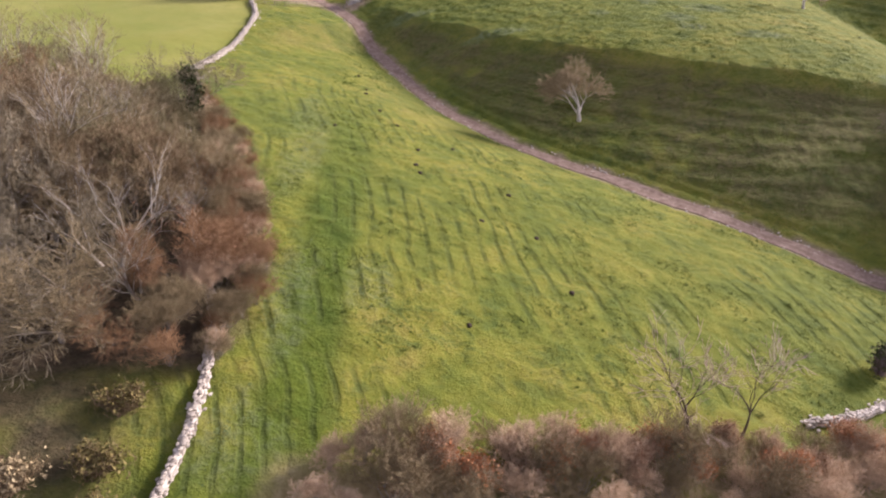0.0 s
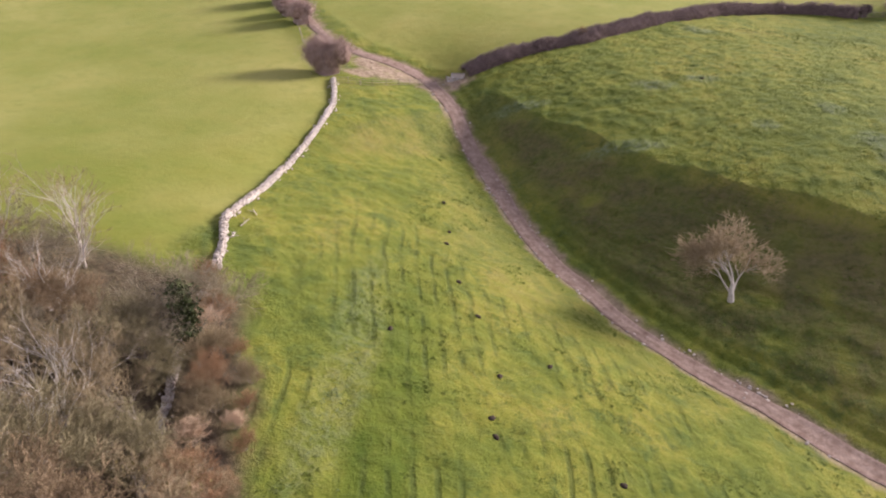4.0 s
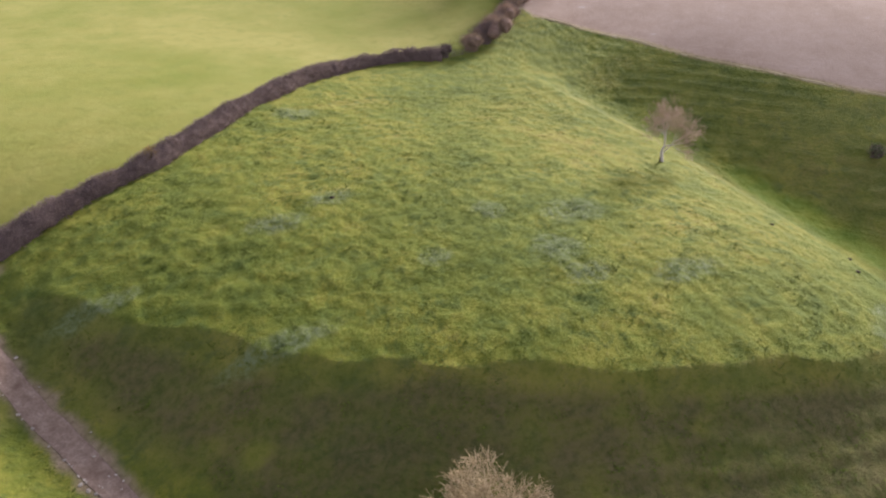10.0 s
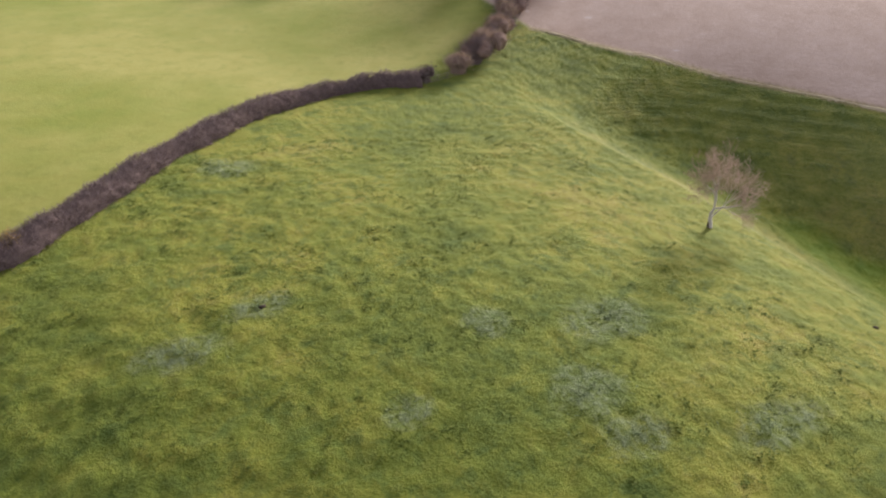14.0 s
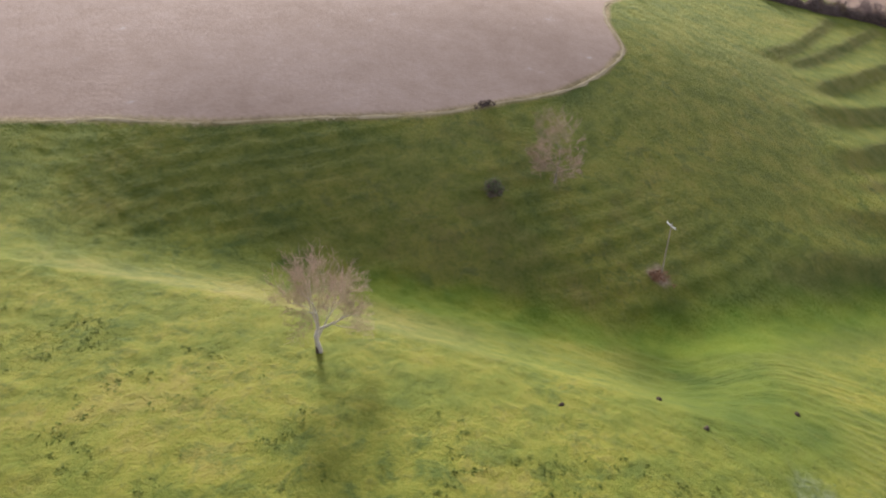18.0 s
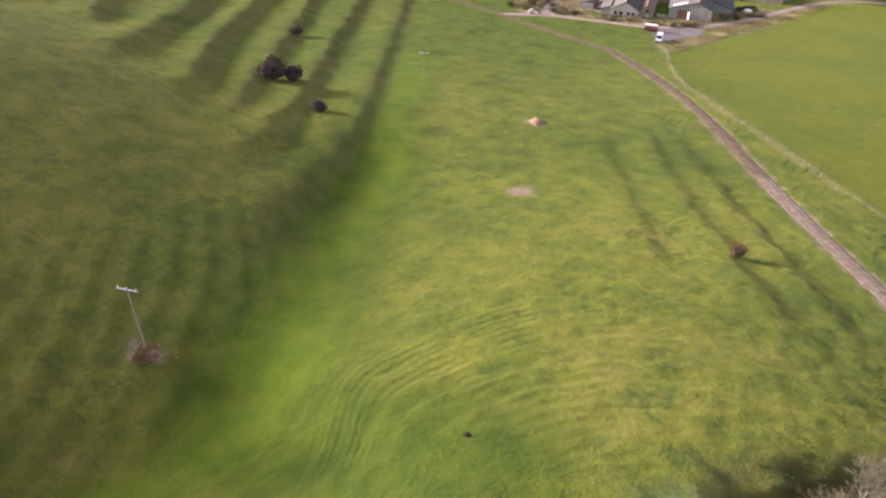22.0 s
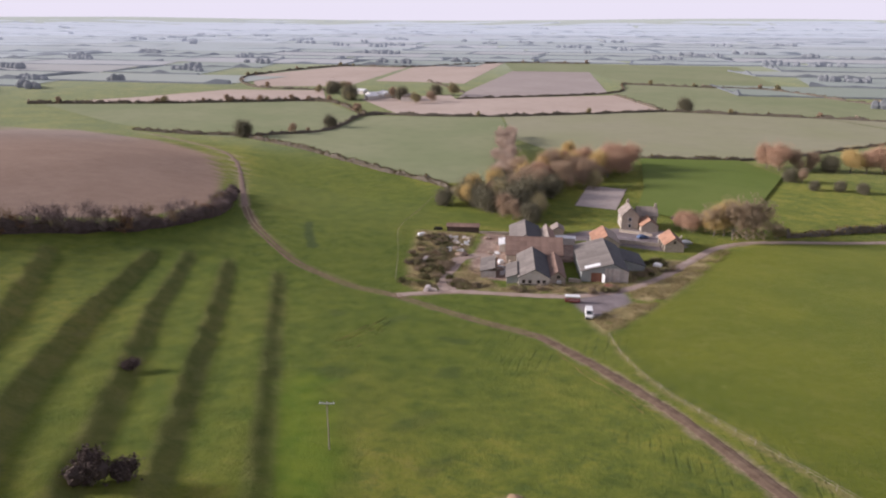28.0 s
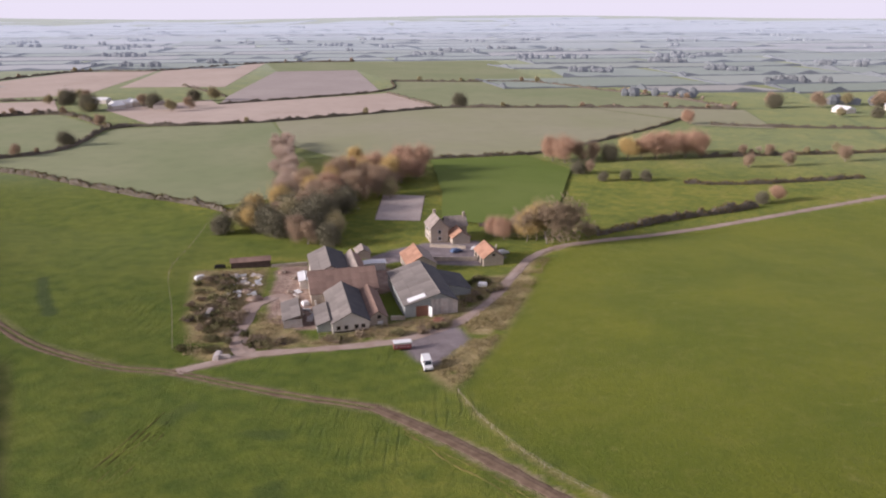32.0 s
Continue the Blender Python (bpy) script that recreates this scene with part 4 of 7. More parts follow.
WALL = [(-39.7, 154.8), (-37.4, 148), (-35.8, 141.5), (-35.2, 133.6), (-35.3, 125.7), (-35.2, 117.2), (-35.1, 110.6), (-35.5, 105.2), (-35.5, 101.4), (-33.7, 96.9), (-31.9, 91.2)]
stone_wall("drystone_wall", WALL, 0.6, 0.7, "tumbledown pale limestone wall between two green fields", (88, 124), 3)
stone_wall("drystone_wall", [(-31.3, 88.5), (-29.5, 80), (-26.5, 70), (-23, 59), (-18.4, 48), (-17.1, 43.4), (-16.3, 35.8), (-16.8, 29), (-18, 20)], 0.6, 0.5, "broken limestone wall along the edge of the wood", (28, 48), 4)
stone_wall("drystone_wall", [(33, 46.5), (37, 47.6), (42.9, 50.5), (50, 55)], 0.6, 0.7, "low broken stone wall below the valley field", None, 5)


def fence(name, line, gap, label, rails=2, high=1.1, thick=0.06):
    """Posts with rails between them."""
    c = curve_through(line, gap)
    root = thing(name, 0, 0, label, "fence", z=0)
    tops = []
    for x, y in c:
        z = gz(x, y)
        part("post", rods("post", [((x, y, z - .2), (x, y, z + high), thick, thick * .9)], WOOD, 5), root)
        tops.append((x, y, z))
    for r in range(rails):
        k = high * (0.9 - 0.4 * r)
        part("rail", rods("rail", [((a[0], a[1], a[2] + k), (b[0], b[1], b[2] + k), thick * .6, thick * .6) for a, b in zip(tops, tops[1:])], WOOD, 4), root)
    return root


fence("post_and_rail_fence", [(-39, 154.3), (-33, 156.3), (-29, 160), (-25.9, 164.7)], 2.0, "weathered wooden fence closing off a worn corner", 3)
fence("wire_fence", [(294, -134), (281, -105), (269.3, -79.8), (252, -57.6), (236, -36.3)], 4.5, "thin post and wire fence round farm scrub", 2, 1.1, 0.045)
fence("wire_fence", [(168.5, -31), (162, -21.6), (148.6, -7.2), (132.5, 4.8), (110, 20), (98.7, 28.2), (80.5, 40.2)], 4.0, "post and wire fence along a farm field edge", 2, 1.1, 0.04)
fence("wire_fence", [(-72, 206), (-58, 186), (-49.5, 169), (-41, 157)], 3.0, "old field fence beside the upper dirt track", 2, 1.1, 0.05)
fence("wire_fence", [(60, 221.5), (68, 220.5), (75, 222)], 2.2, "wooden fence and gateposts in a hedge gap", 3, 1.2, 0.06)


def field_gate(x, y, turn, wide, label, metal):
    root = thing("field_gate", x, y, label, "gate", turn=turn)
    for sx in (0, wide):
        part("gatepost", box("gatepost", sx - .1, -.1, -.3, sx + .1, .1, 1.35, WOOD, .02), root)
    for k in range(5):
        part("bar", box("bar", .1, -.025, .2 + k * .22, wide - .1, .025, .27 + k * .22, metal, .01), root)
    part("brace", rods("brace", [((.12, .04, .22), (wide - .12, .04, 1.1), .03, .03)], metal, 4), root)
    return root


STEEL = plain_mat("galvanised_steel", (0.60, 0.60, 0.60), (0.72, 0.72, 0.72), 2.0, 0.5, 0.5, 0.004, metal=0.6)
field_gate(-21.2, 166.2, 5, 3.4, "pale galvanised field gate at a track junction", STEEL)
trough = thing("water_trough", -19.2, 167.6, "pale stone water trough beside the field gate", "trough", turn=8)
for a in ((-1.3, -.45, 0, 1.3, -.33, .6), (-1.3, .33, 0, 1.3, .45, .6), (-1.3, -.33, 0, -1.15, .33, .6), (1.15, -.33, 0, 1.3, .33, .6), (-1.15, -.33, 0, 1.15, .33, .15)):
    part("slab", box("slab", *a, STONE, .02), trough)

# ---- trees, shrubs and hedges ----
DARK_WOOD = plain_mat("dark_wet_bark", (0.07, 0.052, 0.045), (0.12, 0.09, 0.075), 3.0, .95, .1, .03)
def grow(rng, p, d, length, radius, level, plan, out):
    """One limb and all that grows from it. plan: per level (children, length ratio, spread, droop)."""
    steps = 4 if level < 2 else 3
    pts = [p]
    here, way = p.copy(), d.normalized()
    kids, ratio, spread, droop = plan[min(level, len(plan) - 1)]
    for s in range(steps):
        way = (way + Vector((rng.gauss(0, .16), rng.gauss(0, .16), rng.gauss(0, .10) - droop))).normalized()
        here = here + way * (length / steps)
        pts.append(here.copy())
    rad = [radius * (1 - 0.5 * i / steps) for i in range(steps + 1)]
    for i in range(steps):
        out.append((pts[i], pts[i + 1], rad[i], rad[i + 1], level))
    if level + 1 >= len(plan):
        return
    for k in range(kids):
        at = pts[-1] if k < 2 else pts[rng.randint(max(1, steps - 2), steps)] if level else pts[rng.randint(2, steps)]
        side = Vector((rng.gauss(0, 1), rng.gauss(0, 1), rng.gauss(0.15, .5)))
        side = (side - way * side.dot(way)).normalized()
        w = (way * math.cos(spread) + side * math.sin(spread) * rng.uniform(.75, 1.25)).normalized()
        grow(rng, at, w, length * ratio * rng.uniform(.75, 1.2), max(rad[-1] * (0.75 if k < 2 else .6), .007), level + 1, plan, out)


def skeleton_of(seed, high, plan, trunk_share=0.26, radius=0.2, stems=1, lean=0.0):
    rng = random.Random(seed)
    out = []
    for s in range(stems):
        w = rng.uniform(0, 6.28)
        tilt = lean if stems == 1 else rng.uniform(.15, .45)
        off = 0 if stems == 1 else radius * 1.5
        grow(rng, Vector((math.cos(w) * off, math.sin(w) * off, -0.25)), Vector((math.cos(w) * tilt, math.sin(w) * tilt, 1)), high * trunk_share, radius * (1 if stems == 1 else .6), 0, plan, out)
    top = max(b.z for _, b, *_ in out)
    k = high / top
    return [(a * k, b * k, r * k, q * k, l) for a, b, r, q, l in out]


def tree_parts(segs, bark, twig, cut=2, twig_r=1.0, min_r=0.012):
    thick = [s for s in segs if s[4] <= cut]
    thin = [s for s in segs if s[4] > cut]
    v, f = tubes([s[0] for s in thick], [s[1] for s in thick], [s[2] for s in thick], [s[3] for s in thick], 6)
    limbs = mesh_fast("trunk", v, f, bark, True)
    v, f = tubes([s[0] for s in thin], [s[1] for s in thin], [max(s[2] * twig_r, min_r) for s in thin], [max(s[3] * twig_r, min_r * .7) for s in thin], 3)
    return limbs, mesh_fast("crown", v, f, twig)


def leaf_cards(rng, centres, count, spread, size):
    """Small bent leaf clumps round given points."""
    n = count
    c = np.array([centres[rng.randrange(len(centres))] for _ in range(n)])
    r = np.random.RandomState(rng.randrange(10 ** 6))
    c = c + r.normal(0, spread, (n, 3))
    a = r.normal(0, 1, (n, 3))
    a /= np.linalg.norm(a, axis=1)[:, None]
    b = np.cross(a, r.normal(0, 1, (n, 3)))
    b /= np.linalg.norm(b, axis=1)[:, None]
    s = size * r.uniform(.5, 1.3, (n, 1))
    nrm = np.cross(a, b) * s * .35
    v = np.stack([c - a * s, c - b * s * .6 + nrm, c + a * s, c + b * s * .6 + nrm], 1).reshape(-1, 3)
    return v, np.arange(n * 4).reshape(-1, 4)


OPEN_CROWN = [(6, 1.0, .72, -.02), (5, .78, .6, -.01), (4, .70, .6, .01), (5, .70, .6, .0), (6, .72, .65, .0), (2, .6, .6, .0)]
DENSE = [(6, 1.0, .62, -.02), (5, .76, .52, -.02), (4, .72, .52, -.02), (5, .72, .55, .0), (5, .72, .6, .0), (2, .6, .6, .0)]
SLIM = [(4, 1.0, .35, -.04), (4, .72, .45, -.04), (4, .66, .5, -.02), (4, .6, .55, .0), (3, .6, .6, .0)]


def bare_tree(x, y, high, seed, label, plan=OPEN_CROWN, bark=None, twig=None, radius=0.22, share=0.25, group="", lean=0.1, stems=1, sink=0.0, min_r=0.02):
    root = thing("bare_tree", x, y, label, "tree", group, z=gz(x, y) - sink)
    limbs, crown = tree_parts(skeleton_of(seed, high, plan, share, radius, stems, lean), bark or BARK, twig or TWIG_GREY, min_r=min_r)
    part("trunk", limbs, root)
    part("crown", crown, root)
    return root


ROUND = [(5, 1.0, .60, -.03), (5, .80, .55, -.01), (5, .72, .58, .0), (5, .70, .6, .0), (6, .70, .65, .0), (2, .6, .6, .0)]
tree1 = bare_tree(23.1, 111.4, 9.8, 13, "bare tan-twigged tree with a pale trunk on a shaded bank", ROUND, bark=BARK_PALE, twig=TWIG_STRAW, radius=.26, share=.2, min_r=.021)
tree1.scale = (1.25, 1.25, 1.0)
tree2 = bare_tree(79.8, 161.4, 9.4, 3, "bare tree with a split trunk on the bright hill brow", ROUND, bark=BARK_PALE, twig=TWIG_ROSE, radius=.42, share=.3, lean=.12, min_r=.010)
tree2.scale = (.95, .95, 1.27)
part("split_wood", rods("split_wood", [((-.15, .1, -.3), (-.22, .12, .7), .30, .2), ((-.22, .12, .7), (-.25, .15, 1.3), .2, .06)], DARK_WOOD, 7), tree2, "dark torn heartwood")
bare_tree(137.0, 149.5, 11.5, 21, "bare pinkish tree on the dark coombe side", ROUND, twig=TWIG_ROSE, radius=.2, share=.25, min_r=.014)
bare_tree(70.2, 101.0, 7.6, 47, "low spreading bare tree on the hill shoulder", ROUND, bark=BARK_PALE, radius=.24, share=.16, min_r=.008)

# the wood at the near end of the valley: six kinds of tree and three of thicket, repeated
wood_kinds = []
for seed, high, twig, plan, stems, bark in ((101, 11.5, TWIG_TAN, DENSE, 1, BARK), (102, 11.0, TWIG_GREY, OPEN_CROWN, 1, BARK), (103, 9.5, TWIG_BROWN, DENSE, 3, BARK), (104, 10.0, TWIG_RUST, DENSE, 2, BARK), (106, 9.0, TWIG_OLIVE, ROUND, 2, BARK), (107, 11.0, TWIG_TAN, SLIM, 3, BARK_PALE)):
    limbs, crown = tree_parts(skeleton_of(seed, high, plan, .22, .24, stems, .1), bark, twig, cut=3, min_r=0.014)
    wood_kinds.append((limbs, crown, high))
thicket_kinds = []
for seed, twig in ((111, TWIG_TAN), (112, TWIG_WISP), (113, TWIG_RUST), (114, TWIG_BROWN)):
    limbs, crown = tree_parts(skeleton_of(seed, 4.5, SLIM, .34, .10, 9, .1), BARK, twig, cut=1, min_r=0.011)
    thicket_kinds.append((limbs, crown, 4.5))
WOOD_LABELS = ["bare tan woodland tree with a dense twiggy crown", "bare grey woodland tree with pale spreading branches", "many-stemmed bare brown tree in the wood", "woodland tree with rusty brown twigs", "mossy olive woodland tree with a rounded crown", "slim bare woodland tree with pale stems"]
THICKET_LABELS = ["leafless tan thorn thicket in rough grass", "wispy pinkish leafless scrub with thin stems", "rusty leafless scrub with thin stems", "brown leafless undergrowth by the wood"]
rng = random.Random(77)


def wood_edge(y):
    return float(np.interp(y, [30, 40, 50, 58, 66, 76, 89], [-17, -15.5, -13.6, -15, -17.6, -20.8, -26.5]))


def put_kind(kinds, k, labels, x, y, scale, group, name="bare_tree", category="tree"):
    limbs, crown, high = kinds[k]
    root = thing(name, x, y, labels[k], category, group, rng.uniform(0, 360), gz(x, y) - .1)
    root.scale = (scale, scale, scale * rng.uniform(.9, 1.08))
    part("trunk" if category == "tree" and k < 2 else "stem_mass", limbs, root)
    part("crown" if category == "tree" else "twig_mass", crown, root)
    return root


for row in range(7):
    for j in range(10):
        y = 40 + j * 5.2 + rng.uniform(-1.8, 1.8)
        x = wood_edge(y) - 8.5 - row * 4.6 + rng.uniform(-1.6, 1.6)
        if y > 80 and row < 2:
            continue
        k = rng.choice((0, 1, 1, 2, 3, 4, 5, 5) if row else (0, 3, 4, 1, 5))
        root = put_kind(wood_kinds, k, WOOD_LABELS, x, y, (rng.uniform(.60, .75) if row == 0 else rng.uniform(.85, 1.12)) * (.85 if y > 74 or y < 44 else 1.22 if y < 62 and row else 1), "trees of the wood")
        if k in (0, 3) and rng.random() < .5:
            tips = [b for a, b, *_ in skeleton_of(101 + k, wood_kinds[k][2], DENSE[:4], .22, .24, 1, .1)]
            v, f = leaf_cards(rng, [tuple(t) for t in tips], 420, .35, .13)
            part("last_leaves", mesh_fast("last_leaves", v, f, LEAF_RUST if k else LEAF_OLIVE), root, "sparse rusty autumn leaves" if k else "thin olive autumn leaves")
for i in range(78):
    y = 41 + (i % 39) * 1.22 + rng.uniform(-.7, .7)
    x = wood_edge(y) - (1.6 if i < 39 else 4.6) + rng.uniform(-.9, .9)
    if i < 39 and (y > 82 or y > 64 and i % 2):
        continue
    put_kind(thicket_kinds, rng.choice((0, 0, 0, 1, 2, 2)), THICKET_LABELS, x, y, rng.uniform(.62, .9) * (1.25 if i >= 39 else .85) * (.75 if y > 66 else 1), "scrub at the wood edge", "thicket", "bush")
ivy = thing("ivy_tree", -28.2, 79.0, "dark ivy-clad tree at the end of the wood", "tree")
limbs, crown = tree_parts(skeleton_of(205, 10.0, OPEN_CROWN, .4, .3), BARK, TWIG_GREY)
part("trunk", limbs, ivy)
part("crown", crown, ivy)
v, f = leaf_cards(random.Random(3), [(.25 * math.sin(z * .5), .2 * math.cos(z * .4), z * .28) for z in range(1, 26)], 2600, .45, .17)
part("ivy", mesh_fast("ivy", v, f, LEAF_DARK), ivy, "dark green ivy")


def shrub(x, y, wide, high, seed, label, mat, category="bush", twigs=TWIG_BROWN, count=500, size=0.16, group="", body=True, stems=160, long=None, name="bush", core=None):
    """A shrub: lumpy heart, coloured dark by default for the shade inside, many twigs from the ground, leaves over it.
    """
    rng = random.Random(seed)
    r = np.random.RandomState(seed)
    root = thing(name, x, y, label, category, group)
    lobes = [(r.normal(0, .33) * wide / 2, r.normal(0, .33) * (long or wide) / 2, high * r.uniform(.35, .6), r.uniform(.5, .8)) for _ in range(7)]
    if body:
        bm = bmesh.new()
        for lx, ly, lz, ls in lobes:
            ret = bmesh.ops.create_icosphere(bm, subdivisions=2, radius=1.0)
            for q in ret["verts"]:
                k = 1 + .35 * noise.noise(q.co * 2.3 + Vector((seed, lx, ly)))
                q.co = Vector((lx + q.co.x * k * ls * wide * .30, ly + q.co.y * k * ls * (long or wide) * .30, max(-.1, lz + q.co.z * k * ls * high * .42)))
        me = bpy.data.meshes.new("heart")
        bm.to_mesh(me)
        bm.free()
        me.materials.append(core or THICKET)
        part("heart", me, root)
    n = stems
    a = r.uniform(0, 6.283, n)
    base = np.stack([np.cos(a) * r.uniform(0, .3, n) * wide, np.sin(a) * r.uniform(0, .3, n) * (long or wide), np.zeros(n)], 1)
    lob = np.array(lobes)[r.randint(0, 7, n)]
    b2 = r.uniform(0, 6.283, n)
    el = r.uniform(.1, 1.5, n)
    tip = lob[:, :3] + np.stack([np.cos(b2) * np.cos(el) * wide * .32, np.sin(b2) * np.cos(el) * (long or wide) * .32, np.sin(el) * high * .42], 1) * r.uniform(.8, 1.25, n)[:, None]
    mid = (base + tip) / 2 + r.normal(0, .12, (n, 3)) * wide * .3
    v1, f1 = tubes(base, mid, np.full(n, .03), np.full(n, .022), 3)
    v2, f2 = tubes(mid, tip, np.full(n, .022), np.full(n, .012), 3)
    m2 = n * 3
    s0 = lob[r.randint(0, n, m2), :3] + r.normal(0, .28, (m2, 3)) * [wide * .5, (long or wide) * .5, high * .4]
    s0[:, 2] = np.clip(s0[:, 2], .1, high)
    s1 = s0 + r.normal(0, .3, (m2, 3)) + [0, 0, .25]
    v3, f3 = tubes(s0, s1, np.full(m2, .02), np.full(m2, .01), 3)
    v = np.concatenate([v1, v2, v3])
    f = np.concatenate([f1, f2 + len(v1), f3 + len(v1) + len(v2)])
    part("twig_mass", mesh_fast("twig_mass", v, f, twigs), root)
    if count:
        v, f = leaf_cards(rng, [tuple(q[:3]) for q in tip] + [tuple(q) for q in s1], count, .12, size)
        part("foliage", mesh_fast("foliage", v, f, mat), root)
    return root


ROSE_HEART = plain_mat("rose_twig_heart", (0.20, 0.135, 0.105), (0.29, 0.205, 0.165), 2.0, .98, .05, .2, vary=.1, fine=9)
shrub(-41.8, 158.3, 7.4, 6.8, 5, "tall reddish brown bare thorn bush beside the track", LEAF_RUST, twigs=TWIG_PINK, count=1400, size=.09, stems=2600, core=ROSE_HEART)
for i, (x, y, w, h) in enumerate(((-56, 185, 4, 3.2), (-60.5, 190, 3.5, 2.6), (-66, 199, 4.5, 3.6), (-73, 209, 4.5, 3.4), (-80, 219, 4, 3.2))):
    shrub(x, y, w * 1.6, h * 1.5, 30 + i, "dark brown bare thorn bush in the field hedge", LEAF_RUST, twigs=TWIG_PINK, count=700, size=.1, stems=1200, group="hedgerow bushes", core=ROSE_HEART)
shrub(196.9, 76.0, 5.6, 4.4, 41, "dense dark gorse clump on a grass terrace", GORSE, twigs=TWIG_DARK, count=2200, size=.2, long=5.6)
shrub(194.2, 72.2, 4, 3.2, 42, "dark bramble bush beside the gorse clump", GORSE, twigs=TWIG_DARK, count=1100, size=.2)
shrub(178.4, 76.5, 3.0, 1.8, 43, "small dark gorse bush on a terrace edge", GORSE, twigs=TWIG_DARK, count=900, size=.17)
shrub(230.7, 49.5, 3.4, 1.8, 44, "low dark bush on the terraced slope", GORSE, twigs=TWIG_DARK, count=700, size=.2)
shrub(128.8, 157.6, 3.0, 3.0, 45, "rounded grey-green thorn bush on the coombe side", WEED_LEAF, twigs=TWIG_DARK, count=900, size=.14)
shrub(96.2, 67.2, 1.7, 1.5, 46, "small reddish brown thorn bush on pasture", LEAF_RUST, twigs=TWIG_BROWN, count=400, size=.1)
shrub(241, 148.5, 3.0, 1.2, 48, "dark bush on the ploughland corner", GORSE, twigs=TWIG_DARK, count=500, size=.2)
shrub(45, 55.6, 3.0, 3.0, 49, "dark rounded evergreen bush below the field", LEAF_DARK, twigs=TWIG_DARK, count=1200, size=.15)
# scrub at the foot of the valley field
rng = random.Random(9)
for i in range(46):
    x = -7 + (i % 23) * 2.15 + rng.uniform(-.8, .8)
    y = 33.0 + (x + 7) * 0.22 + (rng.uniform(-.6, 1.6) if i < 23 else rng.uniform(-5.0, -1.5))
    put_kind(thicket_kinds, rng.choice((1, 1, 1, 0, 0, 1, 3)), THICKET_LABELS, x, y, rng.uniform(.6, 1.2), "scrub below the field", "thicket", "bush")
for i in range(16):
    x = -3 + i * 2.9 + rng.uniform(-1.4, 1.4)
    y = 33.2 + (x + 7) * 0.22 + rng.uniform(-2, 1.6)
    shrub(x, y, rng.uniform(2.4, 3.6), rng.uniform(2.4, 3.8), 300 + i, "bush with thin orange leaves in bare scrub", LEAF_ORANGE if i % 3 else LEAF_RUST, twigs=TWIG_WISP, count=2000, size=.085, stems=300, group="orange bushes below the field", body=False)
bare_tree(21.1, 43.0, 12.0, 61, "slender bare sapling rising from the scrub", SLIM, twig=TWIG_PINK, bark=DARK_WOOD, radius=.26, share=.35, min_r=.016)
bare_tree(25.0, 42.2, 10.5, 62, "thin bare sapling in reddish scrub", SLIM, twig=TWIG_PINK, bark=DARK_WOOD, radius=.16, share=.35, min_r=.016)
for i, (x, y) in enumerate(((-21, 31), (-25, 29), (-21, 36), (-28, 27), (-19.5, 27), (-24, 24), (-31, 28))):
    shrub(x, y, 3.4, 1.3, 360 + i, "low tangle of dead grass and bramble", STRAW if i % 2 else LEAF_OLIVE, twigs=TWIG_BROWN, count=700, size=.14, group="bramble by the wall", body=False)

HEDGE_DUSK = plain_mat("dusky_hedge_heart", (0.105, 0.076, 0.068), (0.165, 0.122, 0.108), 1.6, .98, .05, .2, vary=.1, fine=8)


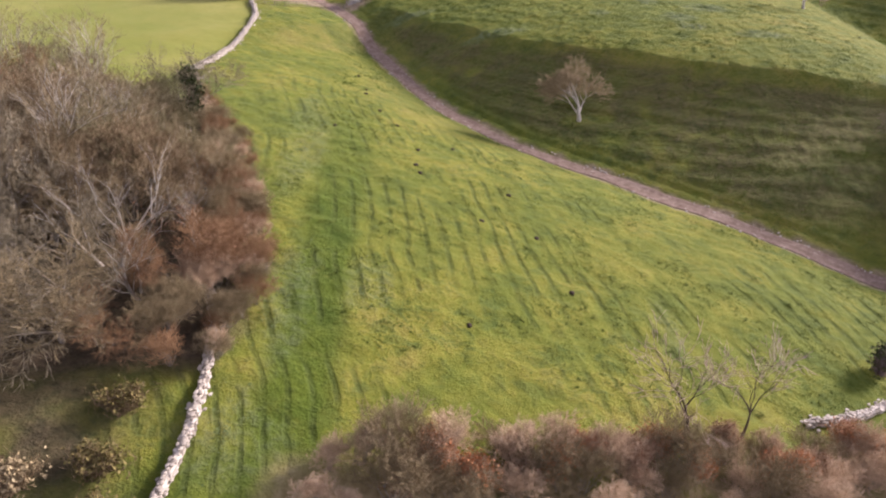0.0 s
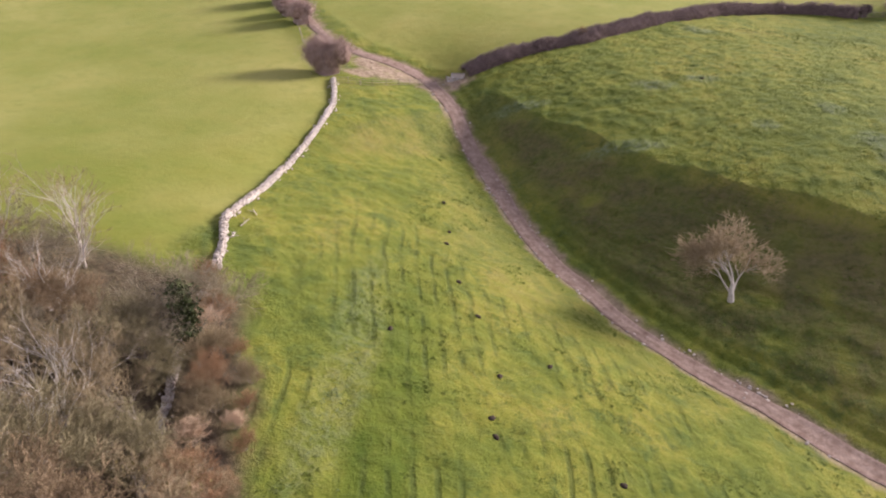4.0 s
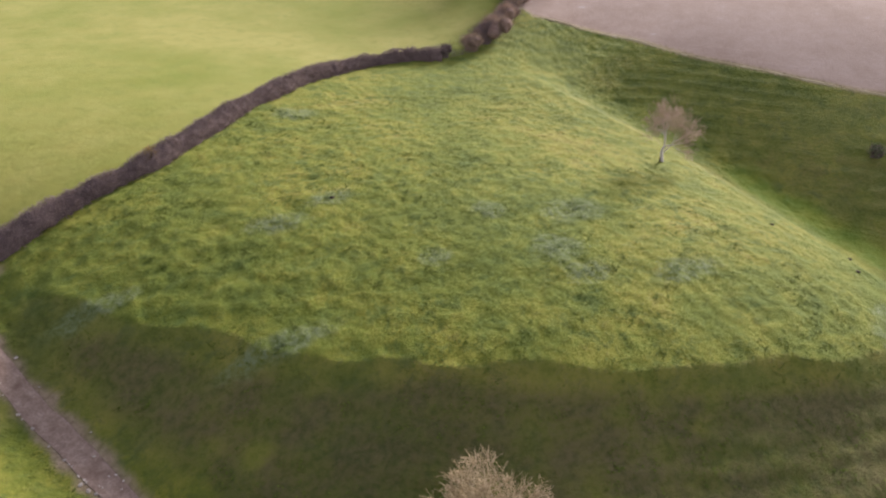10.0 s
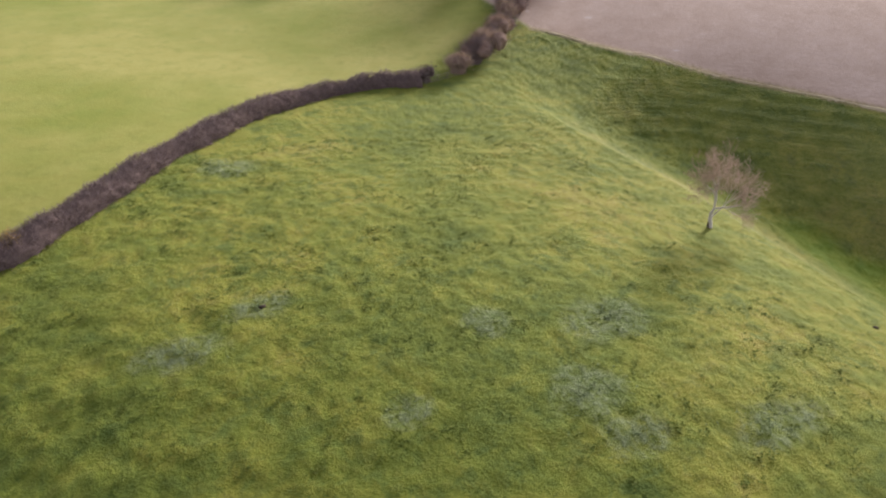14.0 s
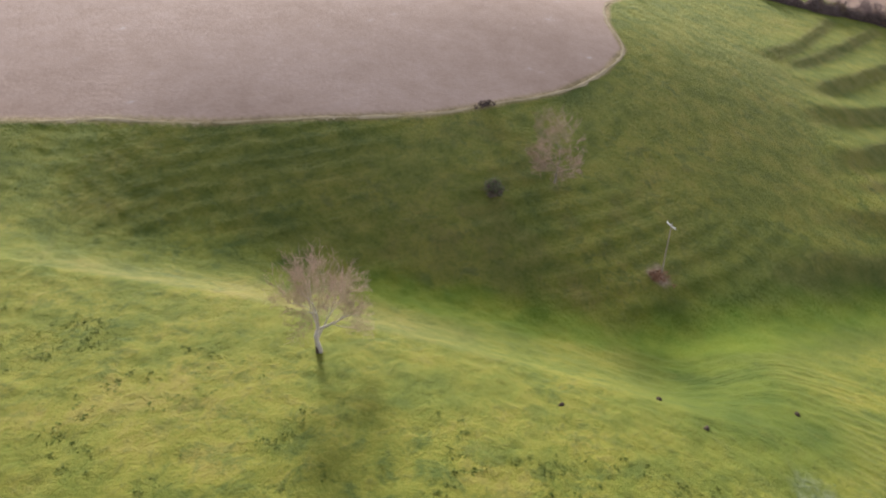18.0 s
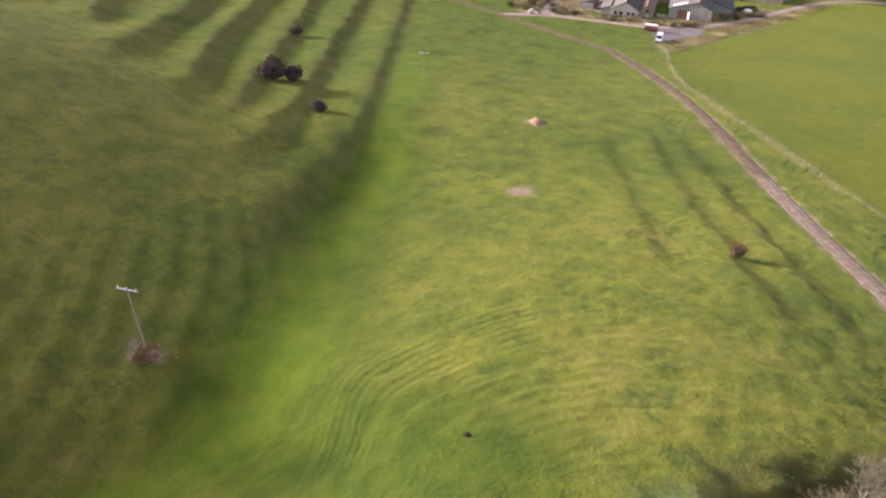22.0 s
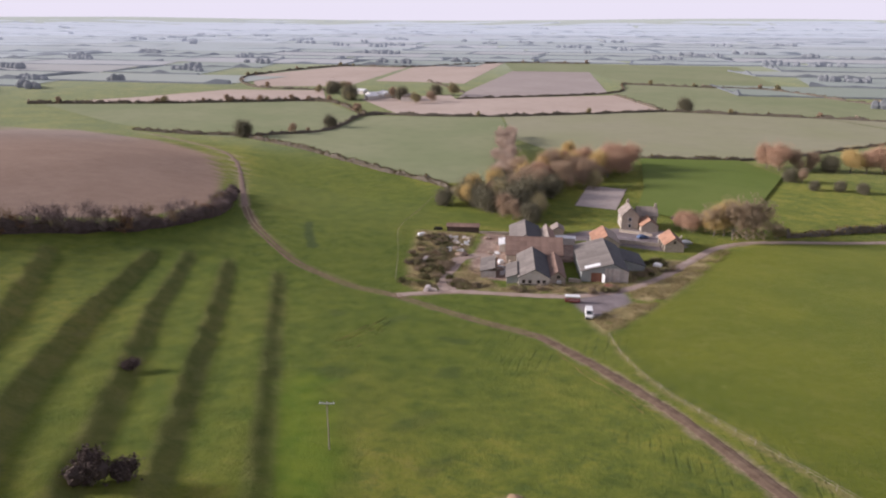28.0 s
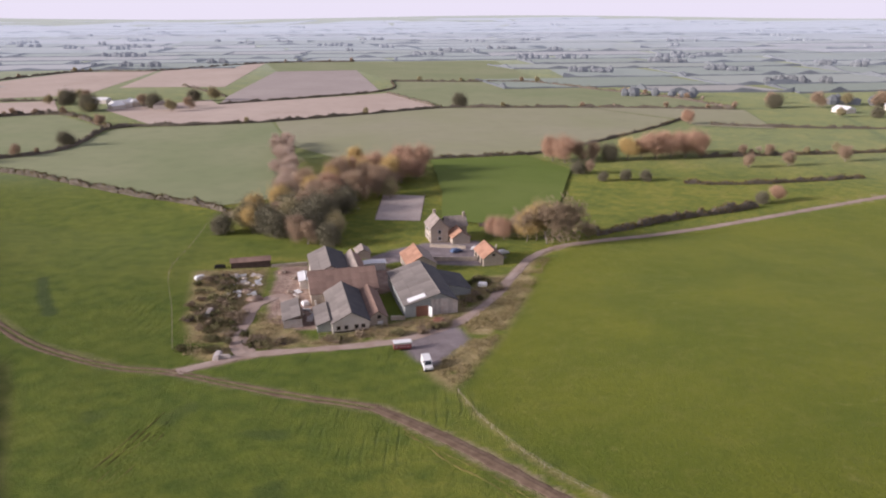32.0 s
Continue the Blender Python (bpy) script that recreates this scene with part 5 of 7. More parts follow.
def hedge(line, wide, high, seed, label, twigs=None, leaf=None, per_m=40, leaves_m=0, step=0.6, body=None, name="hedge", rough=0.5, twig_r=.014, twig_l=.5):
    """A hedge along a line: a lumpy mass, its inner shade put into a dark colour, thick with twigs."""
    c = curve_through(line, step)
    r = np.random.RandomState(seed)
    t = np.gradient(c, axis=0)
    t /= np.linalg.norm(t, axis=1)[:, None]
    nrm = np.stack([-t[:, 1], t[:, 0]], 1)
    k = 9
    w = np.linspace(-.15, np.pi + .15, k)
    run = np.arange(len(c)) * step
    hh = high * (1 + rough * (value_noise(run, run * 0, 4.0, seed) - .5) + rough * .6 * (value_noise(run, run * 0, 1.4, seed + 1) - .5))
    ww = wide / 2 * (1 + rough * (value_noise(run, run * 0, 5.0, seed + 2) - .5))
    lump_ = 1 + .4 * (r.rand(len(c), k) - .5)
    off = np.cos(w)[None] * ww[:, None] * lump_ * .86
    up = np.maximum(np.sin(w), -.1)[None] ** 1.0 * hh[:, None] * lump_ * .82
    px, py = c[:, :1] + nrm[:, :1] * off, c[:, 1:2] + nrm[:, 1:2] * off
    gzv = ground(c[:, 0], c[:, 1])[:, None]
    v = np.stack([px, py, gzv + up], -1).reshape(-1, 3)
    i = np.arange(len(c) * k).reshape(len(c), k)
    q = np.stack([i[:-1, :-1], i[:-1, 1:], i[1:, 1:], i[1:, :-1]], -1).reshape(-1, 4)
    root = thing(name, 0, 0, label, "hedge", z=0)
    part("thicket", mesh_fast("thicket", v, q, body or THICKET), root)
    n = int(len(c) * step * per_m)
    s = r.randint(0, len(c) - 1, n)
    u = r.uniform(0, np.pi, n)
    o = np.cos(u) * ww[s] * r.uniform(.7, 1.0, n)
    z0 = np.sin(u) * hh[s] * r.uniform(.7, 1.0, n)
    p = np.stack([c[s, 0] + nrm[s, 0] * o + t[s, 0] * r.uniform(-.5, .5, n), c[s, 1] + nrm[s, 1] * o + t[s, 1] * r.uniform(-.5, .5, n), gzv[s, 0] + z0], 1)
    way = np.stack([nrm[s, 0] * np.cos(u), nrm[s, 1] * np.cos(u), np.sin(u) + .4], 1) + r.normal(0, .5, (n, 3))
    way /= np.linalg.norm(way, axis=1)[:, None]
    tv, tf_ = tubes(p, p + way * r.uniform(.4, 1.2, n)[:, None] * twig_l, np.full(n, twig_r), np.full(n, twig_r * .5), 3)
    part("twig_mass", mesh_fast("twig_mass", tv, tf_, twigs or TWIG_DARK), root)
    if leaves_m:
        rng = random.Random(seed)
        lv, lf = leaf_cards(rng, [tuple(a) for a in p[::3]], int(len(c) * step * leaves_m), .15, .16 if twig_r < .03 else .4)
        part("foliage", mesh_fast("foliage", lv, lf, leaf or LEAF_OLIVE), root)
    return root


hedge([(-18.0, 168.6), (-9.5, 174), (5.4, 183.3), (20, 199), (31, 210), (43, 218.5), (57.6, 222.6), (67, 221)], 4.0, 2.1, 21, "long clipped leafless hedge over the hilltop", body=HEDGE_DUSK, per_m=300, twig_l=.55, twig_r=.022)
shrub(68.5, 221.5, 3.6, 3.0, 51, "rounded bush at the end of the hedge", GORSE, twigs=TWIG_DARK, count=500, size=.15)
for i, (x, y) in enumerate(curve_through([(76, 223.4), (81, 226.5), (90.5, 234.8), (99, 244.5), (109, 253), (122, 268), (140, 300)], 3.4)):
    shrub(x, y, 5.6 + (i % 3) * .5, 4.0 + (i * 7 % 5) * .35, 800 + i, "tall overgrown thorn in the ploughland hedge", (LEAF_OLIVE, LEAF_RUST, LEAF_OLIVE)[i % 3], twigs=TWIG_DARK if i % 2 else TWIG_ROSE, count=700, size=.12, stems=900, group="overgrown hedge by ploughland", core=ROSE_HEART)
for i in range(24):
    x, y = (112 + (i % 4) * 7 + (i * 37 % 5), 268 + (i // 4) * 9) if i < 16 else (60 + (i - 16) * 7, 306 + (i * 37 % 5))
    root = thing("bare_tree", x, y, "bare woodland tree beyond the upper field", "tree", "far wood beyond the hill", i * 53)
    limbs, crown, high = wood_kinds[i % 6]
    part("trunk" if i % 6 < 2 else "stem_mass", limbs, root)
    part("crown", crown, root)
shrub(3.0, 181.5, 2.2, 2.6, 53, "pale orange willow bush in the hedge", LEAF_GOLD, twigs=TWIG_BROWN, count=380, size=.1)
hedge([(324, 112), (332, 88), (343, 63), (334, 34), (329, 6), (324, -12), (326, -40), (342, -62), (354, -74)], 5.5, 3.2, 25, "dark leafless hedge along the top of the terraces", per_m=90, rough=1.2, step=1.2, twig_l=1.2, twig_r=.03)
hedge_tree_kinds = []
for seed, twig, plan in ((141, TWIG_DARK, SLIM), (142, TWIG_BROWN, SLIM), (143, TWIG_DARK, DENSE), (144, TWIG_DARK, SLIM), (145, TWIG_RUST, DENSE)):
    hedge_tree_kinds.append((*tree_parts(skeleton_of(seed, 7.0, plan[:5], .25, .14, 2), BARK, twig, min_r=.028), 7.0))
for i, (x, y, h) in enumerate(((328, 95, 7), (330, 90, 8), (341, 66, 7), (342, 56, 7.5), (338, 46, 8), (333, 29, 8), (330, 11, 7), (328, 4, 8), (326, -3, 7), (324, -17, 7), (325, -30, 7), (328, -44, 6), (344, 70, 7), (343, 61, 8), (340, 51, 6.5), (336, 40, 9), (334, 34, 8), (332, 25, 7), (330, 15, 8.5), (329, 8, 7), (327, 0, 8), (325, -6, 7), (324, -12, 7.5), (324, -22, 6), (337, 78, 6))):
    root = thing("bare_tree", x + 1, y, "slender bare hedgerow tree above the terraces", "tree", "trees of the terrace hedge", i * 67)
    limbs, crown, high = hedge_tree_kinds[i % 4]
    s = 1.25 * h / high
    root.scale = (s * .8, s * .8, s)
    part("trunk", limbs, root)
    part("crown", crown, root)
for i, (x, y) in enumerate(curve_through([(331, 90), (343, 64), (334, 34), (329, 6), (324, -12), (326, -40), (340, -60)], 2.3)):
    s = (.45, .7, .55, .85, .6, .75, .5)[i * 3 % 7]
    root = thing("thorn_tree", x + (i * 7 % 5) * .7 - 1.2, y, "dark leafless thorn filling the terrace hedge", "tree", "thorns of the terrace hedge", i * 71)
    root.scale = (s * 1.25, s * 1.25, s)
    limbs, crown, high = hedge_tree_kinds[(i * 5 + i // 3) % 5]
    part("trunk", limbs, root)
    part("crown", crown, root)
# ---- the farm ----
CEMENT_ROOF = plain_mat("fibre_cement_roof", (0.185, 0.165, 0.15), (0.275, 0.245, 0.225), .35, .9, .15, .02, vary=.16)
DARK_ROOF = plain_mat("dark_sheet_roof", (0.060, 0.060, 0.068), (0.105, 0.103, 0.108), .4, .75, .25, .01, vary=.15)
TILE_BROWN = plain_mat("brown_clay_tiles", (0.22, 0.145, 0.115), (0.31, 0.215, 0.175), .5, .9, .15, .04, vary=.14, fine=6)
TILE_ORANGE = plain_mat("orange_pantiles", (0.38, 0.20, 0.13), (0.46, 0.29, 0.205), .5, .9, .15, .04, vary=.14, fine=6)
TILE_GREY = plain_mat("grey_stone_tiles", (0.27, 0.225, 0.20), (0.37, 0.32, 0.28), .5, .9, .15, .04, vary=.14, fine=6)
WALL_STONE = plain_mat("rubble_stone_wall", (0.40, 0.335, 0.265), (0.53, 0.46, 0.385), 1.2, .95, .1, .05, vary=.05, fine=5)
WALL_PALE = plain_mat("pale_render", (0.62, 0.57, 0.51), (0.72, 0.68, 0.62), .8, .9, .1, .01, vary=.05)
SHEET_WHITE = plain_mat("weathered_white_sheet", (0.58, 0.55, 0.53), (0.44, 0.35, 0.31), .9, .7, .25, .01, vary=.14)
SHEET_GREEN = plain_mat("grey_green_sheet", (0.30, 0.32, 0.31), (0.38, 0.39, 0.375), .8, .75, .2, .01, vary=.1)
RUST = plain_mat("rusty_brown_door", (0.24, 0.105, 0.075), (0.33, 0.17, 0.12), 1.2, .85, .15, .01)
# near-black; on doors, windows and bays it stands for the shade inside
DARK = plain_mat("dark_opening", (0.018, 0.017, 0.016), (0.03, 0.028, 0.026), 1.0, .9, .1, .0)
WHITE = plain_mat("white_paint", (0.74, 0.74, 0.74), (0.82, 0.82, 0.82), 1.0, .45, .4, .002, vary=.04)
DARK_TIMBER = plain_mat("dark_stained_boards", (0.075, 0.055, 0.05), (0.12, 0.085, 0.075), 1.2, .9, .1, .01)
RED = plain_mat("dark_red_paint", (0.17, 0.03, 0.035), (0.22, 0.045, 0.045), 1.0, .4, .4, .002)
BLUE = plain_mat("faded_blue_paint", (0.10, 0.16, 0.30), (0.15, 0.22, 0.36), 1.0, .5, .4, .002)
BLACK = plain_mat("black_rubber", (0.02, 0.02, 0.02), (0.035, 0.035, 0.035), 2.0, .8, .2, .004)
GLASS = start("dark_glass", 0.08, 0.6)[0]
GLASS.node_tree.nodes["Principled BSDF"].inputs["Base Color"].default_value = (0.025, 0.03, 0.035, 1)
SAND = plain_mat("riding_sand", (0.43, 0.36, 0.325), (0.50, 0.43, 0.39), .15, .95, .1, .03, vary=0)
FARM_TURN = math.degrees(math.atan2(-0.51, -0.86))


def farm_thing(name, a, b, label, category, group="", turn=0.0, lower=0.0):
    x, y = farm_xy(a, b)
    return thing(name, x, y, label, category, group, FARM_TURN + turn, gz(x, y) - lower)


def slab_roof(root, x0, x1, zlo, zhi, y0, y1, mat, sheet, label=""):
    """One slope of a roof from eave (x0, zlo) to ridge (x1, zhi), laid in separate sheets."""
    run = math.hypot(x1 - x0, zhi - zlo)
    nu, nv = max(1, round(run / sheet[0])), max(1, round(abs(y1 - y0) / sheet[1]))
    su, sv = run / nu, (y1 - y0) / nv
    base = part("roof_slope", mesh_of("roof_slope", [(x0, y0, zlo), (x1, y0, zhi), (x1, y1, zhi), (x0, y1, zlo), (x0, y0, zlo - .12), (x1, y0, zhi - .12), (x1, y1, zhi - .12), (x0, y1, zlo - .12)], BOX_FACES, mat), root, label)
    corr = 8
    v, f = [], []
    for i in range(corr + 1):
        h = .05 + .035 * (i % 2)
        yy = sv * .99 * i / corr
        v += [(0, yy, h), (su * .985, yy, h), (0, yy, 0), (su * .985, yy, 0)]
        if i:
            k = len(v) - 8
            f += [(k, k + 1, k + 5, k + 4), (k, k + 4, k + 6, k + 2), (k + 1, k + 3, k + 7, k + 5)]
    f += [(0, 2, 3, 1), (len(v) - 4, len(v) - 3, len(v) - 1, len(v) - 2)]
    me = mesh_of("roof_sheet", v, f, mat)
    ang = math.atan2(zhi - zlo, x1 - x0)
    turn = Matrix.Translation((x0, y0, zlo)) @ Matrix.Rotation(-ang, 4, "Y")
    for i in range(nu):
        for j in range(nv):
            part("roof_sheet", me, base, at=turn @ Matrix.Translation((i * su, j * sv, .004 * (i + j % 2))))
    return base


def barn(name, a0, a1, b0, b1, eave, top, label, walls, roofs, ridge=None, sheet=(2.6, 2.6), front=None, low=None, along="b", category="barn"):
    """A gabled building in the farm's axes. Local x runs across, y along the ridge; the front gable is at y = 0."""
    if along == "a":
        ca, cb = a1, (b0 + b1) / 2
        root = farm_thing(name, a1, b0, label, category, turn=90, lower=.1)
        w, l = b1 - b0, a1 - a0
    else:
        root = farm_thing(name, a0, b0, label, category, lower=.1)
        w, l = a1 - a0, b1 - b0
    r = w / 2 if ridge is None else ridge
    low = eave if low is None else low
    th = .35
    for y, nm in ((0, "gable_wall"), (l - th, "gable_wall")):
        p = [(0, -.6), (w, -.6), (w, low), (r, top), (0, eave)]
        v = [(px, y, pz) for px, pz in p] + [(px, y + th, pz) for px, pz in p]
        f = [(0, 1, 2, 3, 4), (9, 8, 7, 6, 5)] + [(i, 5 + i, 5 + (i + 1) % 5, (i + 1) % 5) for i in range(5)]
        part(nm, mesh_of(nm, v, f, front if (front and y == 0) else walls), root)
    part("side_wall", box("side_wall", 0, th, -.6, th, l - th, eave - .03, walls), root)
    part("side_wall", box("side_wall", w - th, th, -.6, w, l - th, low - .03, walls), root)
    over = .35
    ka, kb = (top - eave) / r, (top - low) / (w - r)
    slab_roof(root, -over, r, eave - over * ka + .14, top + .14, -over, l + over, roofs[0], sheet)
    slab_roof(root, w + over, r, low - over * kb + .14, top + .14, -over, l + over, roofs[1], sheet)
    part("ridge_cap", rods("ridge_cap", [((r, -over, top + .2), (r, l + over, top + .2), .14, .14)], roofs[0], 6), root)
    return root, w, l


def opening(root, name, x, z, w, h, mat, side="front", depth=.12, at=0.0, frame=None):
    """A door or window let into a wall, with its frame."""
    m = {"front": pose(x, at, z, 0, 0, 0), "left": pose(at, x, z, 0, 0, -90), "right": pose(at, x, z, 0, 0, 90)}[side]
    ob = part(name, box(name, -w / 2, -.05, 0, w / 2, depth, h, mat), root, at=m)
    fr = frame or WOOD
    for q in ((-w / 2 - .1, -.08, -.08, -w / 2, depth, h + .1), (w / 2, -.08, -.08, w / 2 + .1, depth, h + .1), (-w / 2, -.08, h, w / 2, depth, h + .1), (-w / 2, -.08, -.08, w / 2, depth, 0)):
        part("frame", box("frame", *q, fr), ob)
    return ob


# the big barn
big, w, l = barn("barn", 2.2, 15.4, -21.5, 3.0, 3.3, 5.8, "large grey sheet-roofed barn with a white corrugated gable", SHEET_GREEN, (CEMENT_ROOF, DARK_ROOF), ridge=8.9, low=3.6, sheet=(3.0, 3.0))
for k in range(11):
    part("cladding_sheet", box("cladding_sheet", 6.6 + k * .62, -.07, -.3, 6.6 + k * .62 + .6, -.005, min(4.95 - max(0, (k * .62 + 6.6) - 8.9) * .30, 4.4), SHEET_WHITE, .02), big)
opening(big, "door", 4.3, .0, 3.0, 2.9, RUST, at=-.03)
leaf = part("open_door_leaf", box("open_door_leaf", 0, 0, 0, 1.6, .08, 2.8, WHITE, .01), big, "white door leaf standing open", pose(5.9, -.1, 0, 0, 0, -70))
part("rooflight", box("rooflight", 0, 0, 0, 4.6, 2.4, .03, WHITE, .005), big, "pale new roof sheets", pose(1.0, .4, 3.3 + .45 + .14, 0, -15.7, 0))
lean, w, l = barn("lean_to_shed", 15.4, 22.8, -8.5, 3.0, 3.3, 3.6, "low dark-roofed lean-to beside the big barn", SHEET_GREEN, (DARK_ROOF, DARK_ROOF), ridge=.6, low=1.8, sheet=(3.0, 3.0))
# two barns in the middle and the long tiled range behind
mid, w, l = barn("barn", -16.0, -7.3, -26.5, -6.2, 2.6, 5.0, "grey-roofed barn with one dark roof slope", WALL_PALE, (CEMENT_ROOF, DARK_ROOF), ridge=4.5, sheet=(2.4, 3.0))
for x in (1.4, 3.2, 5.6, 7.2):
    opening(mid, "window", x, .9, .8, .9, DARK, at=-.03)
# near-black panel along the front in place of a low bay's shade
part("dark_bay", box("dark_bay", .4, -.12, -.2, 8.4, -.02, .55, DARK), mid)
shed, w, l = barn("lean_to_shed", -19.4, -16.05, -25.0, -14.0, 1.9, 2.9, "low grey lean-to of a barn over bales", SHEET_GREEN, (CEMENT_ROOF, CEMENT_ROOF), ridge=3.0, low=2.8, sheet=(2.4, 3.0))
slim, w, l = barn("stone_barn", -7.1, -2.6, -24.0, -6.3, 1.9, 3.6, "narrow stone barn with brown tiled roof", WALL_STONE, (TILE_BROWN, TILE_BROWN), sheet=(2.0, 2.2))
opening(slim, "door", 2.7, -.1, 1.3, 1.2, WHITE, at=-.03)
opening(slim, "window", 2.5, 1.7, .8, .8, DARK, at=-.03)
rng_, w, l = barn("stone_barn", -19.4, -2.0, -6.0, 7.0, 3.4, 7.2, "long brown-tiled stone barn across the yard", WALL_STONE, (TILE_BROWN, TILE_BROWN), sheet=(2.2, 2.4), along="a")
opening(rng_, "door", 8, 0, 2.6, 2.6, DARK, side="left", at=-.03)
rear, w, l = barn("barn", -18.0, -8.0, 7.5, 25.5, 4.2, 6.4, "rear barn with pale and dark roof slopes", WALL_PALE, (CEMENT_ROOF, DARK_ROOF), ridge=5.1, sheet=(2.6, 3.0))
rear2, w, l = barn("stone_barn", -8.0, -3.0, 7.5, 23.5, 3.3, 5.6, "narrow tiled stone barn beside the rear barn", WALL_STONE, (TILE_GREY, TILE_BROWN), sheet=(2.0, 2.2))
white, w, l = barn("white_shed", -21.6, -18.3, 8.0, 15.0, 2.5, 2.75, "flat white-roofed store at the yard edge", WALL_PALE, (WHITE, WHITE), sheet=(1.7, 2.4))
flat, w, l = barn("white_shed", -2.6, 4.5, 20.5, 23.5, 2.2, 2.4, "low shed with a white sheet roof", WALL_PALE, (WHITE, WHITE), sheet=(1.6, 2.4))
long_, w, l = barn("timber_shed", -40.7, -29.2, 31.0, 34.6, 2.3, 2.9, "long dark timber shed on the farm edge", DARK_TIMBER, (TILE_BROWN, TILE_BROWN), sheet=(1.8, 2.3), along="a")
# farmhouse and its outbuildings
house, w, l = barn("farmhouse", 24.2, 30.4, 45.0, 53.5, 5.3, 8.4, "tall stone farmhouse with grey tiled gables and chimney", WALL_STONE, (TILE_GREY, TILE_GREY), sheet=(1.8, 2.0), category="house", front=WALL_STONE)
for z in (.9, 3.3):
    for y in (1.8, 4.3, 6.8):
        opening(house, "window", y, z, .9, 1.2, GLASS, side="left", at=-.03, frame=WHITE)
    opening(house, "window", 3.1, z, 1.0, 1.2, GLASS, at=-.03, frame=WHITE)
part("chimney", box("chimney", 2.7, 7.6, 7.6, 3.6, 8.5, 9.8, WALL_STONE, .05), house)
wing, w, l = barn("house_wing", 30.5, 38.0, 48.5, 54.5, 4.6, 7.2, "dark-roofed wing of the stone farmhouse with chimney", WALL_STONE, (TILE_GREY, TILE_GREY), sheet=(1.8, 2.0), along="a", category="house")
part("chimney", box("chimney", 2.4, .1, 6.4, 3.2, .9, 8.8, WALL_STONE, .05), wing)
for y in (2.0, 5.0):
    opening(wing, "window", y, 2.6, .9, 1.1, GLASS, side="left", at=-.03, frame=WHITE)
low_wing, w, l = barn("house_wing", 31.0, 37.2, 41.5, 48.3, 2.4, 4.6, "low pinkish tiled outbuilding of the farmhouse", WALL_STONE, (TILE_ORANGE, TILE_BROWN), sheet=(1.6, 1.8), category="house")
cart, w, l = barn("stone_barn", 10.2, 18.8, 14.5, 26.5, 2.8, 5.4, "stone cart shed with weathered orange pantile roof", WALL_STONE, (TILE_ORANGE, TILE_GREY), sheet=(2.0, 2.2))
cot, w, l = barn("cottage", 34.2, 40.6, 16.5, 26.5, 2.7, 5.0, "small stone cottage with an orange pantile roof", WALL_STONE, (TILE_ORANGE, TILE_BROWN), sheet=(1.8, 2.0), category="house")
opening(cot, "window", 3.2, 3.2, .7, .7, DARK, at=-.03)
for y in (2.0, 5.0, 8.0):
    opening(cot, "door", y, 0, 1.6, 2.0, DARK, side="left", at=-.03)
ruin, w, l = barn("stone_shed", -2.5, 1.8, 33.5, 39.0, 2.0, 3.2, "roofed stone garden shed behind the barns", WALL_STONE, (TILE_GREY, TILE_GREY), sheet=(1.6, 1.8))
# open-fronted shed
osh = farm_thing("open_shed", -27.0, -20.0, "open-fronted pale sheet shed with dark bays", "shed")
part("back_wall", box("back_wall", 0, 0, -.3, .1, 11.5, 2.0, SHEET_GREEN), osh)
part("end_wall", box("end_wall", .1, 0, -.3, 4.4, .1, 2.2, SHEET_WHITE), osh)
part("end_wall", box("end_wall", .1, 11.4, -.3, 4.4, 11.5, 2.2, SHEET_WHITE), osh)
for k in range(5):
    part("post", box("post", 4.3, .2 + k * 2.75, -.3, 4.5, .4 + k * 2.75, 2.75, WOOD), osh)
# near-black sheet added inside the shed for the shade of its bays
part("partition", box("partition", 1.2, .1, -.2, 1.3, 11.4, 2.2, DARK), osh)
slab_roof(osh, -.3, 4.2, 2.1, 3.2, -.2, 11.7, CEMENT_ROOF, (2.6, 2.4))
# pens before the barns, heaps of soil, garden hedge
fence("stock_pen", [farm_xy(-19.3, -28.4), farm_xy(-12, -28.2), farm_xy(-3, -26)], 1.5, "dark timber stock pen along the barn front", 4, 1.25, .08)
heap_rng = random.Random(12)
for a, b, r in ((-24, -2, 1.6), (-22.5, -12, 1.2), (-24.5, 6, 1.3), (-36, 9, 1.8), (-34, 2, 2.2), (-38, 18, 1.5), (-23, 18, 1.1), (-26, 24, 1.3)):
    heap = farm_thing("soil_heap", a, b, "low heap of reddish soil and rubble in the yard", "soil heap", "yard heaps", heap_rng.uniform(0, 360))
    part("mound", mesh_of("mound", *lump(heap_rng, r, .3), EARTH, True), heap).matrix_basis = pose(0, 0, .1)
    for k in range(5):
        w = heap_rng.uniform(0, 6.28)
        part("stone", heap_rng.choice(STONES), heap).matrix_basis = pose(math.cos(w) * r * .7, math.sin(w) * r * .7, r * .3, 0, 0, 50 * k) @ Matrix.Scale(heap_rng.uniform(.3, .6), 4)
